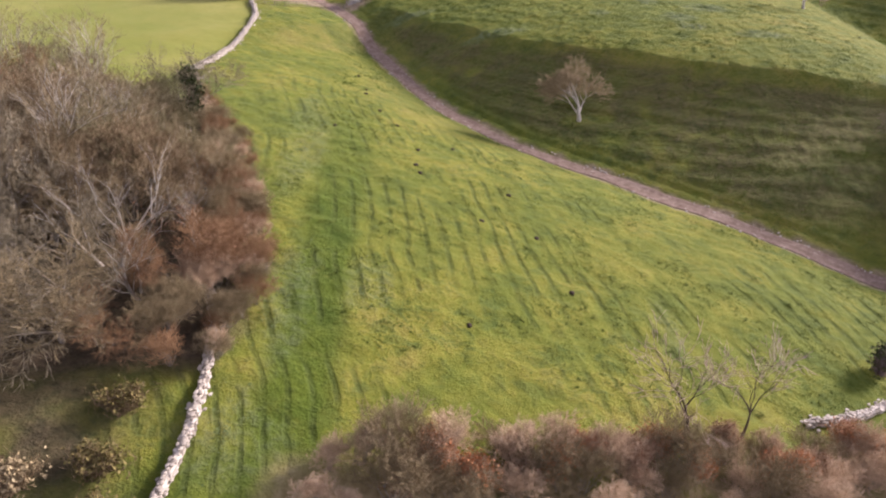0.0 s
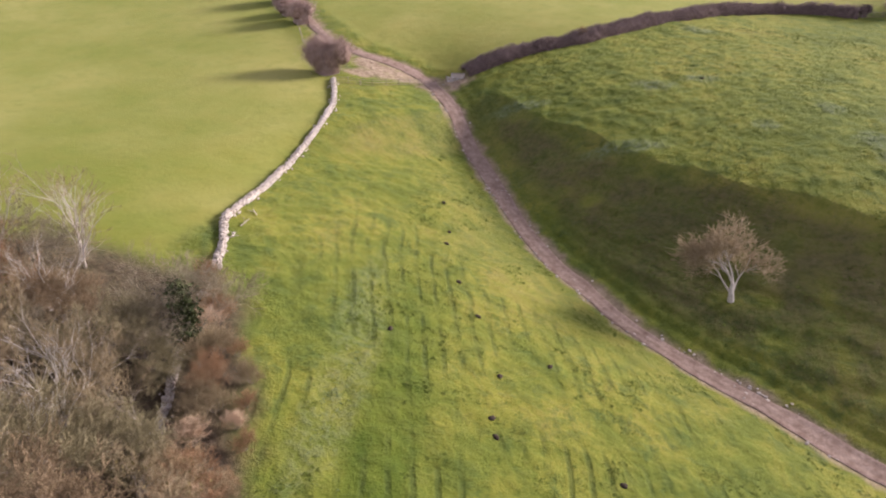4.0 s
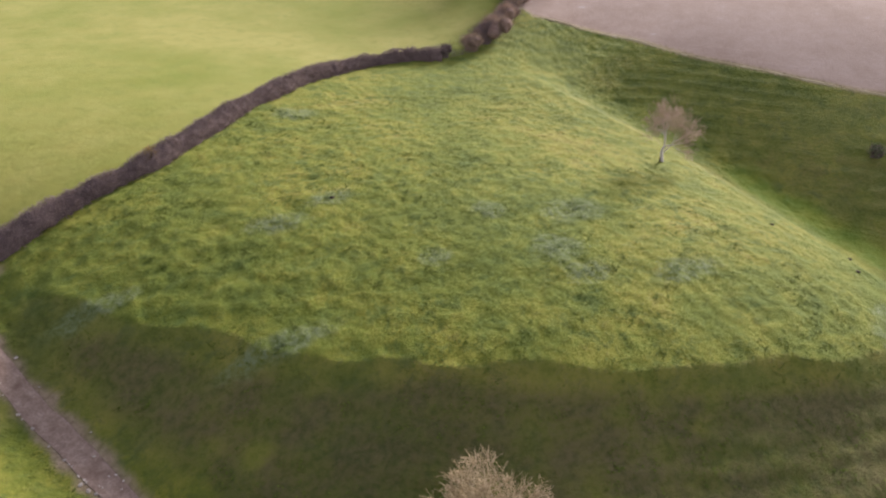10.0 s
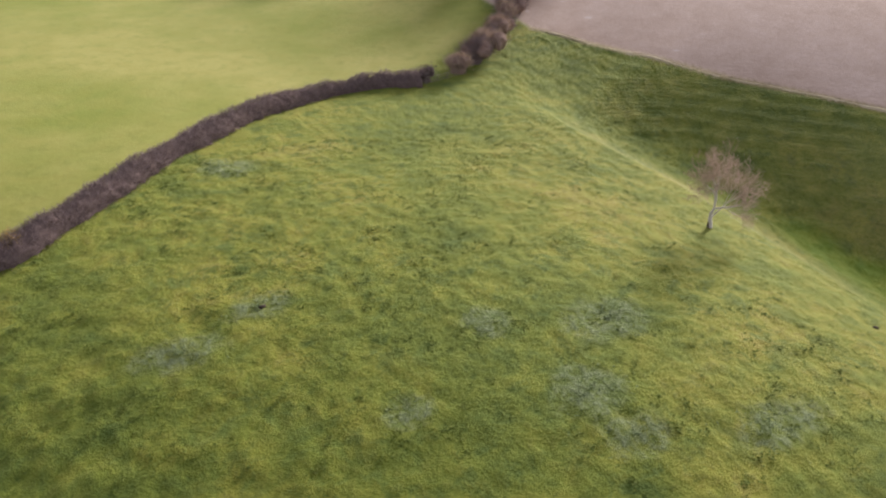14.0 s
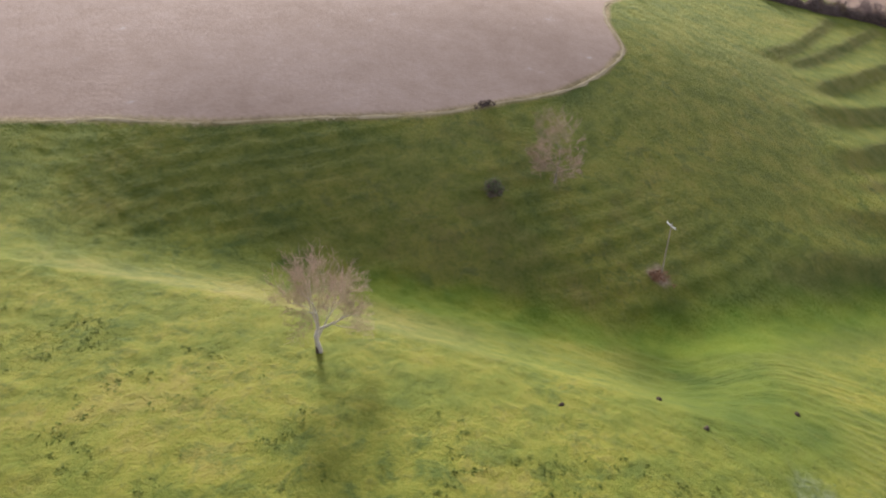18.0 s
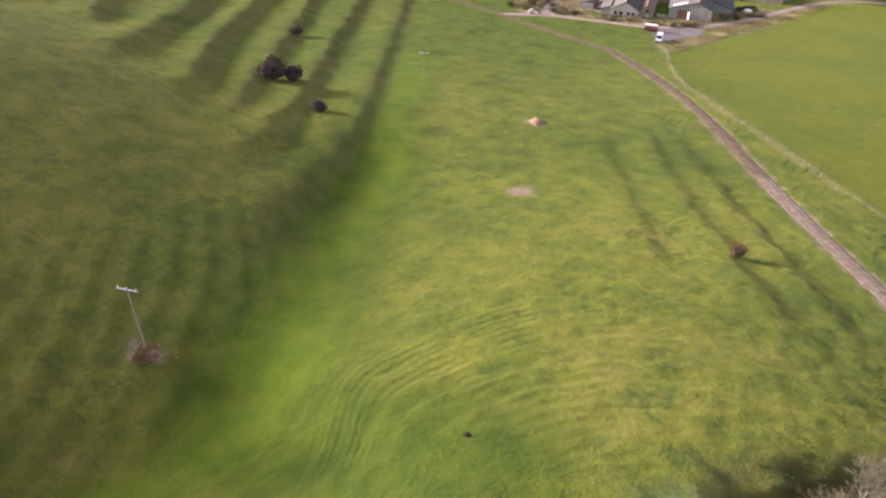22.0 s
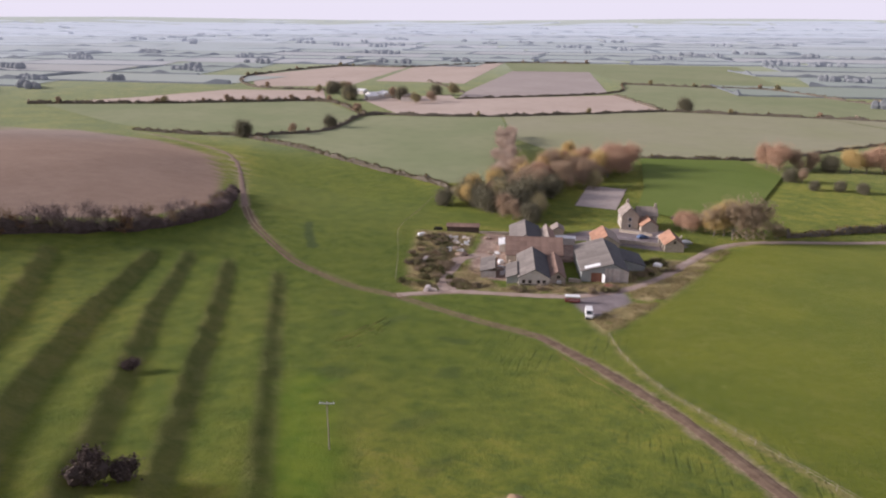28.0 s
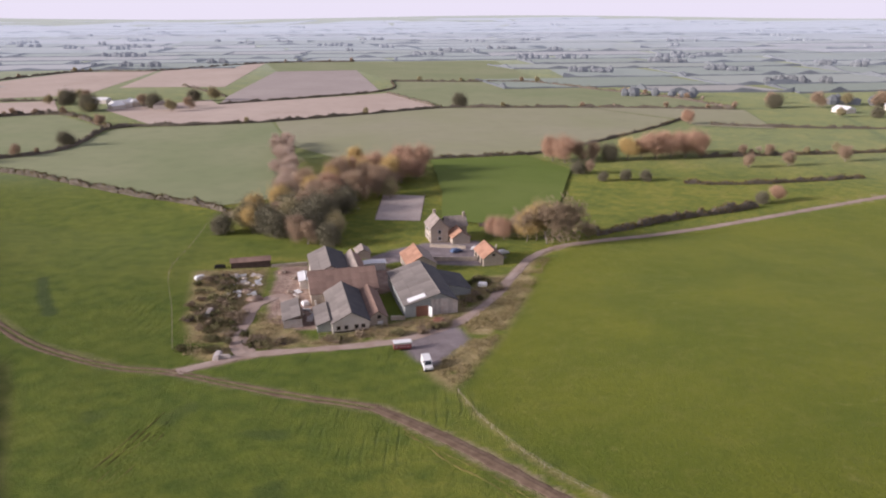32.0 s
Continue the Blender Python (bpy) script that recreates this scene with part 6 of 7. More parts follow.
# yard walls
for a0, b0, a1, b1, h in ((-18.5, -6, -18.5, -18, 1.4), (-18, 30.5, -29, 30.5, 1.0), (23, 41, 34, 36, 1.0), (18, 27, 34, 23, 1.2), (40.8, 26.5, 44, 34, 1.0), (-1.5, -22, 2, -22.5, 1.0)):
    (x0, y0), (x1, y1) = farm_xy(a0, b0), farm_xy(a1, b1)
    n = math.hypot(x1 - x0, y1 - y0)
    yw = thing("yard_wall", x0, y0, "low stone yard wall between farm buildings", "stone wall", "yard walls", math.degrees(math.atan2(y1 - y0, x1 - x0)))
    part("wall_body", box("wall_body", 0, -.2, -.4, n, .2, h, WALL_STONE, .03), yw)
    for k in range(int(n / .9)):
        part("coping", box("coping", k * .9, -.26, h + .003, k * .9 + .87, .26, h + .12, STONE, .02), yw)


def van(x, y, turn):
    root = thing("van", x, y, "small white van parked on the gravel", "van", turn=turn)
    prof = [(-2.3, .45), (2.15, .45), (2.3, .75), (2.25, 1.05), (1.45, 1.25), (.85, 2.05), (.5, 2.2), (-2.1, 2.2), (-2.3, 1.9)]
    n = len(prof)
    v = [(px, s * .9 * (1 if pz < 1.3 else .9), pz) for s in (-1, 1) for px, pz in prof]
    f = [tuple(range(n))[::-1], tuple(range(n, 2 * n))] + [(i, (i + 1) % n, n + (i + 1) % n, n + i) for i in range(n)]
    part("body", mesh_of("body", v, f, WHITE), root)
    part("windscreen", mesh_of("windscreen", [(1.42, -.74, 1.3), (1.42, .74, 1.3), (.9, .70, 2.02), (.9, -.70, 2.02), (1.47, -.74, 1.3), (1.47, .74, 1.3), (.95, .70, 2.02), (.95, -.70, 2.02)], BOX_FACES, GLASS), root)
    for s in (-1, 1):
        part("side_window", box("side_window", .1, s * .84 - .03, 1.3, 1.0, s * .84 + .03, 1.85, GLASS), root)
        for wx in (-1.5, 1.45):
            tyre = part("tyre", rods("tyre", [((wx, s * .72, .33), (wx, s * .93, .33), .33, .33)], BLACK, 14), root)
            part("rim", rods("rim", [((wx, s * .90, .33), (wx, s * .945, .33), .2, .18)], STEEL, 10), tyre)
        part("headlight", box("headlight", 2.2, s * .65 - .15, .75, 2.3, s * .65 + .15, .95, GLASS, .02), root)
    part("bumper", box("bumper", 2.15, -.88, .3, 2.38, .88, .55, BLACK, .04), root)
    return root


def horse_lorry(x, y, turn):
    root = thing("livestock_trailer", x, y, "dark red livestock trailer with a white roof", "trailer", turn=turn)
    part("body", box("body", -2.4, -1.05, .6, 2.4, 1.05, 1.9, RED, .05), root)
    part("upper_body", box("upper_body", -2.4, -1.04, 1.903, 2.4, 1.04, 2.4, SHEET_WHITE, .05), root)
    part("roof", box("roof", -2.5, -1.12, 2.4, 2.5, 1.12, 2.58, WHITE, .06), root)
    for k in range(4):
        for s in (-1, 1):
            part("slat", box("slat", -2.0 + k * 1.05, s * 1.06 - .02, 1.3, -1.3 + k * 1.05, s * 1.06 + .02, 1.42, WHITE), root)
    for s in (-1, 1):
        for wx in (-.6, .35):
            tyre = part("tyre", rods("tyre", [((wx, s * .85, .38), (wx, s * 1.1, .38), .38, .38)], BLACK, 14), root)
            part("rim", rods("rim", [((wx, s * 1.07, .38), (wx, s * 1.12, .38), .2, .18)], STEEL, 10), tyre)
    root.scale = (.8, .8, .8)
    part("drawbar", box("drawbar", 2.4, -.08, .5, 3.5, .08, .62, BLACK), root)
    return root


van(178.0, -41.2, 118)
horse_lorry(186.2, -49.0, 208)
for a, b, t in ((30, 33, 20), (37, 33, -30), (44, 27, 10)):
    x, y = farm_xy(a, b)
    car = thing("parked_car", x, y, "small parked car in the farmhouse yard", "car", "cars at the farmhouse", FARM_TURN + t)
    prof = [(-2.0, .35), (2.0, .35), (2.05, .7), (1.2, .9), (.55, 1.4), (-1.1, 1.42), (-1.9, .95), (-2.05, .7)]
    v = [(px, s * .82 * (1 if pz < 1.0 else .8), pz) for s in (-1, 1) for px, pz in prof]
    part("body", mesh_of("body", v, [tuple(range(8))[::-1], tuple(range(8, 16))] + [(i, (i + 1) % 8, 8 + (i + 1) % 8, 8 + i) for i in range(8)], BLUE if t == 20 else STEEL), car)
    part("glasshouse", box("glasshouse", -1.0, -.7, .95, .6, .7, 1.36, GLASS, .1), car)
    for s in (-1, 1):
        for wx in (-1.25, 1.25):
            part("wheel", rods("wheel", [((wx, s * .68, .3), (wx, s * .85, .3), .3, .3)], BLACK, 12), car)

# arena behind the house
arena = new("riding_arena", mesh_of("riding_arena", [(236.5, -158.5, PLAIN + .75), (248, -197.5, PLAIN + .75), (230, -200, PLAIN + .75), (219.5, -162, PLAIN + .75)], [(0, 1, 2, 3)], SAND))
tagged(arena, "pale pinkish sand riding arena", "arena", kind="structure")
for v in arena.data.vertices:
    v.co.z = gz(v.co.x, v.co.y) + .12
fence("arena_fence", [(236.5, -158.5), (248, -197.5)], 4.0, "wooden rail fence along the riding arena", 2, 1.2, .06)
fence("arena_fence", [(219.5, -162), (230, -200)], 4.0, "wooden rail fence beside the sand arena", 2, 1.2, .06)
# junk, bales and rubble in the scrub
rng = random.Random(31)
for i in range(46):
    a, b = rng.uniform(-41, -32), rng.uniform(5, 24)
    if rng.random() < .3:
        a, b = rng.uniform(-24, -19), rng.uniform(-20, 8)
    s = rng.uniform(.4, 1.3)
    ob = farm_thing("scrap_sheet", a, b, "pale scrap sheet dumped in farm scrub", "scrap", "scrap heap", rng.uniform(0, 360))
    part("panel", box("panel", -s, -s * .6, 0, s, s * .6, rng.uniform(.1, .5), rng.choice((WHITE, SHEET_WHITE, STEEL, STONE)), .03), ob).matrix_basis = pose(0, 0, .1, rng.uniform(-12, 12), rng.uniform(-12, 12))
for a, b, sx, sy, m, lab in ((-45, -6, .8, 2.6, SHEET_WHITE, "abandoned pale trailer body in brambles"), (-41.5, -33, .7, 1.6, SHEET_WHITE, "pile of pale scrap metal by the lane"), (-40, -34, 1.4, .2, SHEET_WHITE, "long white scrap pole by the lane"), (-49, 22, 1.4, .8, WHITE, "white scrap bundle on grass"), (-21, -5, .9, .9, WHITE, "round white feed bin in the yard"), (28, -2.5, 1.3, .8, WHITE, "white boat hull on rough grass"), (-44, 32, 1.6, .5, DARK, "dark cattle trough on grass"), (9.5, -27, 1.4, .6, RUST, "rusty trailer in front of the barn")):
    ob = farm_thing("farm_scrap", a, b, lab, "scrap", turn=rng.uniform(-25, 25))
    part("bulk", box("bulk", -sx, -sy, 0, sx, sy, .9, m, .12), ob)
    part("top", box("top", -sx * .8, -sy * .8, .903, sx * .8, sy * .8, 1.15, m, .08), ob)
SCRUB_OLIVE = island_mat("bramble_olive", [(0.14, 0.135, 0.06), (0.21, 0.195, 0.09), (0.29, 0.26, 0.15)], scale=.4)
SCRUB_DARK = island_mat("bramble_dark", [(0.05, 0.055, 0.022), (0.09, 0.09, 0.038), (0.14, 0.13, 0.06)], scale=.4)
SCRUB_BROWN = island_mat("bramble_brown", [(0.19, 0.145, 0.095), (0.27, 0.21, 0.145), (0.36, 0.29, 0.20)], scale=.4)
for i in range(120):
    a, b = rng.choice(((rng.uniform(-50, -39), rng.uniform(-30, 28)), (rng.uniform(-50, -38), rng.uniform(-10, 30)), (rng.uniform(-50, -38), rng.uniform(-24, 24)), (rng.uniform(-22, 14), rng.uniform(-32.5, -28.5)), (rng.uniform(18, 32), rng.uniform(-14, 4)), (rng.uniform(-48, -36), rng.uniform(-26, 5)), (rng.uniform(-36, -27), rng.uniform(-30, -24))))
    x, y = farm_xy(a, b)
    green = rng.random()
    shrub(x, y, rng.uniform(1.6, 4.2), rng.uniform(.5, 1.3), 600 + i, "straggling bramble scrub round the farmyard" if green < .6 else "clump of brown dead growth by the farm", (SCRUB_OLIVE if green < .3 else SCRUB_DARK) if green < .6 else SCRUB_BROWN, twigs=TWIG_BROWN, count=520, size=.15, stems=40, group="farm scrub", body=green < .2)
# ---- trees round the farm, the plain beyond ----
# olive, gold, rust and dark crowns carry haze as a lighter colour
CROWN_OLIVE = island_mat("crown_olive", [(0.278, 0.240, 0.132), (0.335, 0.290, 0.161), (0.392, 0.340, 0.193)], scale=.25)
CROWN_GOLD = island_mat("crown_gold", [(0.486, 0.354, 0.147), (0.565, 0.418, 0.176), (0.629, 0.475, 0.215)], scale=.25)
CROWN_RUST = island_mat("crown_rust", [(0.405, 0.260, 0.177), (0.476, 0.314, 0.216), (0.540, 0.360, 0.249)], scale=.25)
CROWN_BROWN = island_mat("crown_brown", [(0.30, 0.215, 0.145), (0.37, 0.27, 0.185), (0.44, 0.33, 0.235)], scale=.25)
CROWN_DARK = island_mat("crown_dark", [(0.145, 0.136, 0.092), (0.174, 0.161, 0.108), (0.206, 0.190, 0.126)], scale=.25)
CROWN_TAN = island_mat("crown_tan", [(0.27, 0.205, 0.135), (0.36, 0.28, 0.19), (0.45, 0.355, 0.25)], scale=.25)
CROWN_PINK = island_mat("crown_pink", [(0.39, 0.30, 0.235), (0.47, 0.365, 0.295), (0.55, 0.44, 0.365)], scale=.25)
def leafy_kind(seed, high, wide, leaf, count, size, twig=TWIG_BROWN, plan=DENSE, share=.25):
    segs = skeleton_of(seed, high, plan[:4], share, .22)
    k = wide / (2 * max(max(abs(b.x), abs(b.y)) for _, b, *_ in segs))
    segs = [(Vector((a.x * k, a.y * k, a.z)), Vector((b.x * k, b.y * k, b.z)), r, q, l) for a, b, r, q, l in segs]
    thick = tubes([s[0] for s in segs], [s[1] for s in segs], [max(s[2], .03) for s in segs], [max(s[3], .025) for s in segs], 4)
    rng = random.Random(seed)
    tips = [tuple(s[1]) for s in segs if s[4] >= 2]
    v, f = leaf_cards(rng, tips, int(count * 12), .95, size * .42)
    me = mesh_fast("crown", v, f, leaf)
    return mesh_fast("trunk", *thick, BARK), me


KINDS = {
    "olive": (leafy_kind(901, 8, 7, CROWN_OLIVE, 1500, .34), "tree with thin olive autumn leaves by the farm"),
    "gold": (leafy_kind(902, 8.5, 7, CROWN_GOLD, 1700, .34), "golden autumn tree by the farm"),
    "rust": (leafy_kind(903, 9, 7.5, CROWN_RUST, 1700, .34), "rust-coloured autumn tree in the farm copse"),
    "brown": (leafy_kind(904, 8, 7, CROWN_BROWN, 1300, .30), "nearly bare brown tree in the farm copse"),
    "dark": (leafy_kind(905, 5, 5.5, CROWN_DARK, 1100, .34), "dark evergreen bush by the copse"),
    "grey": (tree_parts(skeleton_of(906, 9, SLIM, .3, .16, 3), BARK, CROWN_PINK, min_r=.026), "tall bare pinkish poplar in a young belt"),
    "poplar": (tree_parts(skeleton_of(907, 9, ROUND, .3, .22, 1), BARK, CROWN_TAN, min_r=.030), "tall nearly bare tan tree beside the farm lane"),
}


def plant(kind, x, y, high, turn, group, label=""):
    (limbs, crown), lab = KINDS[kind]
    base = {"olive": 8, "gold": 8.5, "rust": 9, "brown": 8, "dark": 5, "grey": 9, "poplar": 9}[kind]
    root = thing("tree" if kind != "dark" else "bush", x, y, label or lab, "tree" if kind != "dark" else "bush", group, turn)
    s = high / base * (1.4 if group in ("farm copse", "trees by the lane", "bare poplar belt") else 1.15)
    root.scale = (s, s, s)
    part("trunk", limbs, root)
    part("crown", crown, root)


rng = random.Random(15)
COPSE = [(276, -136, 4.5), (268, -131, 5.5), (261, -128, 5), (254, -126, 6), (247, -124, 5), (241, -125, 5), (266, -140, 6), (258, -138, 7), (250, -136, 7), (243, -137, 6), (270, -152, 7), (262, -152, 8), (253, -150, 7), (266, -166, 8), (258, -168, 8), (272, -178, 7), (264, -184, 8), (256, -186, 8), (268, -200, 9), (260, -205, 8), (254, -215, 9), (262, -222, 9), (252, -232, 9), (246, -240, 9), (256, -245, 8), (275, -165, 6), (248, -222, 8), (244, -230, 8), (280, -190, 6), (276, -210, 7)]
COPSE += [(rng.uniform(243, 282), y, rng.uniform(5, 8)) for y in np.linspace(-128, -245, 34)]
for i, (x, y, h) in enumerate(COPSE):
    kind = rng.choice(("olive", "brown", "olive", "gold", "brown", "dark") if y > -170 else ("gold", "rust", "brown", "olive", "brown")) if i > 5 else rng.choice(("dark", "olive", "brown"))
    if y < -220:
        kind = rng.choice(("rust", "rust", "gold"))
    plant(kind, x + rng.uniform(-2, 2), y + rng.uniform(-2, 2), h * rng.uniform(.9, 1.15), rng.uniform(0, 360), "farm copse")
for i in range(90):
    u = i / 89
    plant("grey", 279 + u * 70 + rng.uniform(-3, 7), -174 - u * 124 + rng.uniform(-3, 3), rng.uniform(5.4, 7.6), rng.uniform(0, 360), "bare poplar belt")
for x, y, h, k in ((169, -146, 12.5, "poplar"), (165, -149, 13, "poplar"), (173, -149, 8.5, "gold"), (176, -147, 7.5, "gold"), (171, -153, 9, "olive"), (184, -147, 5.5, "rust"), (188, -149, 5, "rust"), (180, -151, 5.5, "brown"), (156, -156, 4, "olive")):
    plant(k, x, y, h, rng.uniform(0, 360), "trees by the lane")
for x, y, h, k in ((181, -287, 12, "rust"), (188, -292, 11, "rust"), (175, -292, 9, "brown"), (168, -297, 8, "brown"), (150, -304, 10, "gold"), (143, -308, 11, "rust"), (136, -312, 12, "rust"), (128, -316, 12, "rust"), (120, -320, 12, "rust"), (113, -323, 12, "rust"), (132, -322, 11, "rust"), (122, -328, 11, "rust"), (160, -302, 7, "dark"), (115, -446, 9, "rust"), (172, -262, 5, "dark"), (166, -264, 5.5, "brown"), (158, -250, 3.5, "dark"), (148, -254, 4, "dark"), (140, -256, 4, "dark"), (298, -500, 9, "dark"), (493, -195, 8.5, "dark"), (475, -257, 7, "dark"), (86, -232, 6, "rust"), (92, -225, 4, "dark"), (90, -300, 6, "brown"), (70, -310, 6, "brown"), (40, -330, 7, "brown")):
    plant(k, x, y, h, rng.uniform(0, 360), "trees on the plain")

# lighter than the near thickets: haze over the plain put into the colour
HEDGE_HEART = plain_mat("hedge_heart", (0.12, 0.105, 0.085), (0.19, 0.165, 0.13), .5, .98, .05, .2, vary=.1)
HEDGES = [
    ([(572, -165), (530, -180), (498, -194), (455, -190), (420, -184), (390, -176), (353, -167), (330, -163), (307, -158), (285, -143)], 2.2, 3.0),
    ([(489, -200), (467, -248), (496, -321), (450, -350), (406, -380), (355, -436), (309, -488), (250, -506), (192, -523), (130, -534), (77, -542)], 2.4, 3.2),
    ([(254, -276), (240, -283), (221, -293), (205, -303)], 2.0, 2.6),
    ([(155, -161), (132, -186), (111, -205), (95, -219)], 2.4, 3.4),
    ([(122, -255), (93, -262), (40, -290)], 1.8, 2.6),
    ([(496, -321), (587, -371), (640, -330), (700, -270), (790, -200)], 3.0, 4.0),
    ([(503, -462), (405, -598), (433, -704)], 2.0, 2.6),
    ([(530, -514), (587, -560), (640, -600)], 2.0, 2.6),
    ([(433, -704), (355, -720), (277, -733), (200, -672), (123, -613), (77, -545)], 2.4, 3.2),
    ([(662, -445), (754, -427), (872, -524), (900, -725), (805, -774), (739, -953), (615, -1019)], 2.4, 3.2),
    ([(309, -488), (394, -586)], 2.0, 2.6),
    ([(205, -303), (180, -340), (140, -420), (120, -470)], 1.5, 2.0),
    ([(112, -323), (60, -345), (-20, -380), (-120, -420)], 2.0, 3.0),
    ([(100, -446), (40, -450), (-60, -470)], 2.0, 2.6),
]
for i, (line, high, wide) in enumerate(HEDGES):
    far = max(-y for _, y in line) > 430
    hedge(line, wide, high, 700 + i, "dark hedgerow between fields on the plain", twigs=TWIG_BROWN, leaf=LEAF_OLIVE, per_m=5 if far else 14, leaves_m=4 if far else 14, step=3.0 if far else 1.6, rough=1.0, twig_r=.05, twig_l=1.0, body=HEDGE_HEART)
hedge([(196.5, -161.5), (188, -163.5), (179, -166)], 1.6, 1.5, 771, "dark evergreen garden hedge behind the farmhouse", twigs=TWIG_DARK, leaf=LEAF_DARK, per_m=30, leaves_m=60, step=.8)
for i in range(70):
    line, high, wide = HEDGES[rng.choice((1, 5, 5, 8, 9, 12))]
    c = curve_through(line, 5)
    x, y = c[rng.randrange(len(c))]
    plant(rng.choice(("brown", "brown", "olive", "grey")), x, y, rng.uniform(3, 6), rng.uniform(0, 360), "hedgerow trees on the plain")


def field(name, outline, mat, label, lift):
    v = [(x, y, PLAIN + lift) for x, y in outline]
    return tagged(new(name, mesh_of(name, v, [tuple(range(len(v)))], mat)), label, "field", kind="structure")


def field_mat(name, a, b, lines=0.0):
    m, nt, bs = start(name, .95, .1)
    n1, n2 = noise_of(nt, .012, 4), noise_of(nt, .09, 4, .6)
    c = blend(nt, span(nt, n1, .35, .65), a, b)
    c = blend(nt, span(nt, n2, .45, .75, 0, .4), c, tuple(v * .8 for v in a))
    if lines:
        w = node(nt, "ShaderNodeTexWave", Scale=lines, Distortion=.6)
        g = node(nt, "ShaderNodeNewGeometry")
        nt.links.new(g.outputs["Position"], w.inputs["Vector"])
        c = blend(nt, calc(nt, "MULTIPLY", w.outputs["Fac"], .18), c, tuple(v * .7 for v in a))
    nt.links.new(c, bs.inputs["Base Color"])
    bumped(nt, bs, n2, .4, .3)
    return m


# haze over the plain put into these paler colours, F_STRIPE apart
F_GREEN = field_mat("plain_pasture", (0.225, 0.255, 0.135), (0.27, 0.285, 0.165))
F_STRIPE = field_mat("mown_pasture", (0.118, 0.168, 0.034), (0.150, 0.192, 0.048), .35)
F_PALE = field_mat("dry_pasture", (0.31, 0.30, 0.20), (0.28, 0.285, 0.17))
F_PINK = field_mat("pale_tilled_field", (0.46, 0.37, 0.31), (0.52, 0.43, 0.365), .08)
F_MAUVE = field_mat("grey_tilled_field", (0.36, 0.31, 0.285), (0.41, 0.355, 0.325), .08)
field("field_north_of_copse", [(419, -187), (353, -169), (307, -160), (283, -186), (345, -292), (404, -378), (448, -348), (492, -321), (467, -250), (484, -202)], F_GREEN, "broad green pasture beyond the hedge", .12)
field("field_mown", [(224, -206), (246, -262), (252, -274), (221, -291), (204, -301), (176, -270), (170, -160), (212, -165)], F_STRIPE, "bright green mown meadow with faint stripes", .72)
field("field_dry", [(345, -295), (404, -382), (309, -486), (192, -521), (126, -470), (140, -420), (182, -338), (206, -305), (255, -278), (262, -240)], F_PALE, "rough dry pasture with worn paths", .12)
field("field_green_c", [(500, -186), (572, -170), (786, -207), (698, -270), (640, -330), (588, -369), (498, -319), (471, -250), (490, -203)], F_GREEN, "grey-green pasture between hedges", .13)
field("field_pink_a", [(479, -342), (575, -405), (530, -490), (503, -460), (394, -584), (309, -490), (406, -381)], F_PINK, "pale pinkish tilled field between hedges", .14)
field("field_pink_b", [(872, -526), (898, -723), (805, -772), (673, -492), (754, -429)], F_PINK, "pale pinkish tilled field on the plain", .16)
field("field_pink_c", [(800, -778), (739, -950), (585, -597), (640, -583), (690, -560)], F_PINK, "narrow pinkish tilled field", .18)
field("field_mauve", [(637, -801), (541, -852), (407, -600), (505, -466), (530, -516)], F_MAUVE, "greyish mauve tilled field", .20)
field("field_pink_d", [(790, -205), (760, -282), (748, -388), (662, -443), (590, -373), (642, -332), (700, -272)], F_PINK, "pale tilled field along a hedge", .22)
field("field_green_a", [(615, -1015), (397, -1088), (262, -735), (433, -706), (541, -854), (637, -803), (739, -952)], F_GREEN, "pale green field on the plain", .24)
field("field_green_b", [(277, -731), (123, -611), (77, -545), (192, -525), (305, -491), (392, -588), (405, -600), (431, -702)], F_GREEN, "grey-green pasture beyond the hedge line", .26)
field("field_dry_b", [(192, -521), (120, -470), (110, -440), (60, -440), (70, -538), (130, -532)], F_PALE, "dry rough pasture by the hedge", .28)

# far farms among trees
def far_farm(cx, cy, label, seed, count=7):
    rng = random.Random(seed)
    for i in range(count):
        x, y = cx + rng.uniform(-45, 45), cy + rng.uniform(-30, 30)
        root = thing("farm_building", x, y, label, "building", "far farm buildings", rng.uniform(0, 180))
        w, l, h = rng.uniform(4, 7), rng.uniform(9, 22), rng.uniform(2.5, 4)
        part("wall", box("wall", -w, -l / 2, -.3, w, l / 2, h, WALL_PALE), root)
        part("roof", mesh_of("roof", [(-w - .4, -l / 2 - .3, h), (w + .4, -l / 2 - .3, h), (w + .4, l / 2 + .3, h), (-w - .4, l / 2 + .3, h), (0, -l / 2 - .3, h + w * .45), (0, l / 2 + .3, h + w * .45)], [(0, 4, 5, 3), (1, 2, 5, 4), (0, 1, 4), (2, 3, 5), (0, 3, 2, 1)], rng.choice((WHITE, CEMENT_ROOF, WHITE))), root)
    for i in range(16):
        plant(rng.choice(("brown", "olive", "dark")), cx + rng.uniform(-75, 75), cy + rng.uniform(-50, 50), rng.uniform(6, 11), rng.uniform(0, 360), "trees of a far farm")


far_farm(575, -440, "pale-roofed far farm building among trees", 3)
far_farm(-30, -560, "white-roofed barn far across the plain", 4, 5)

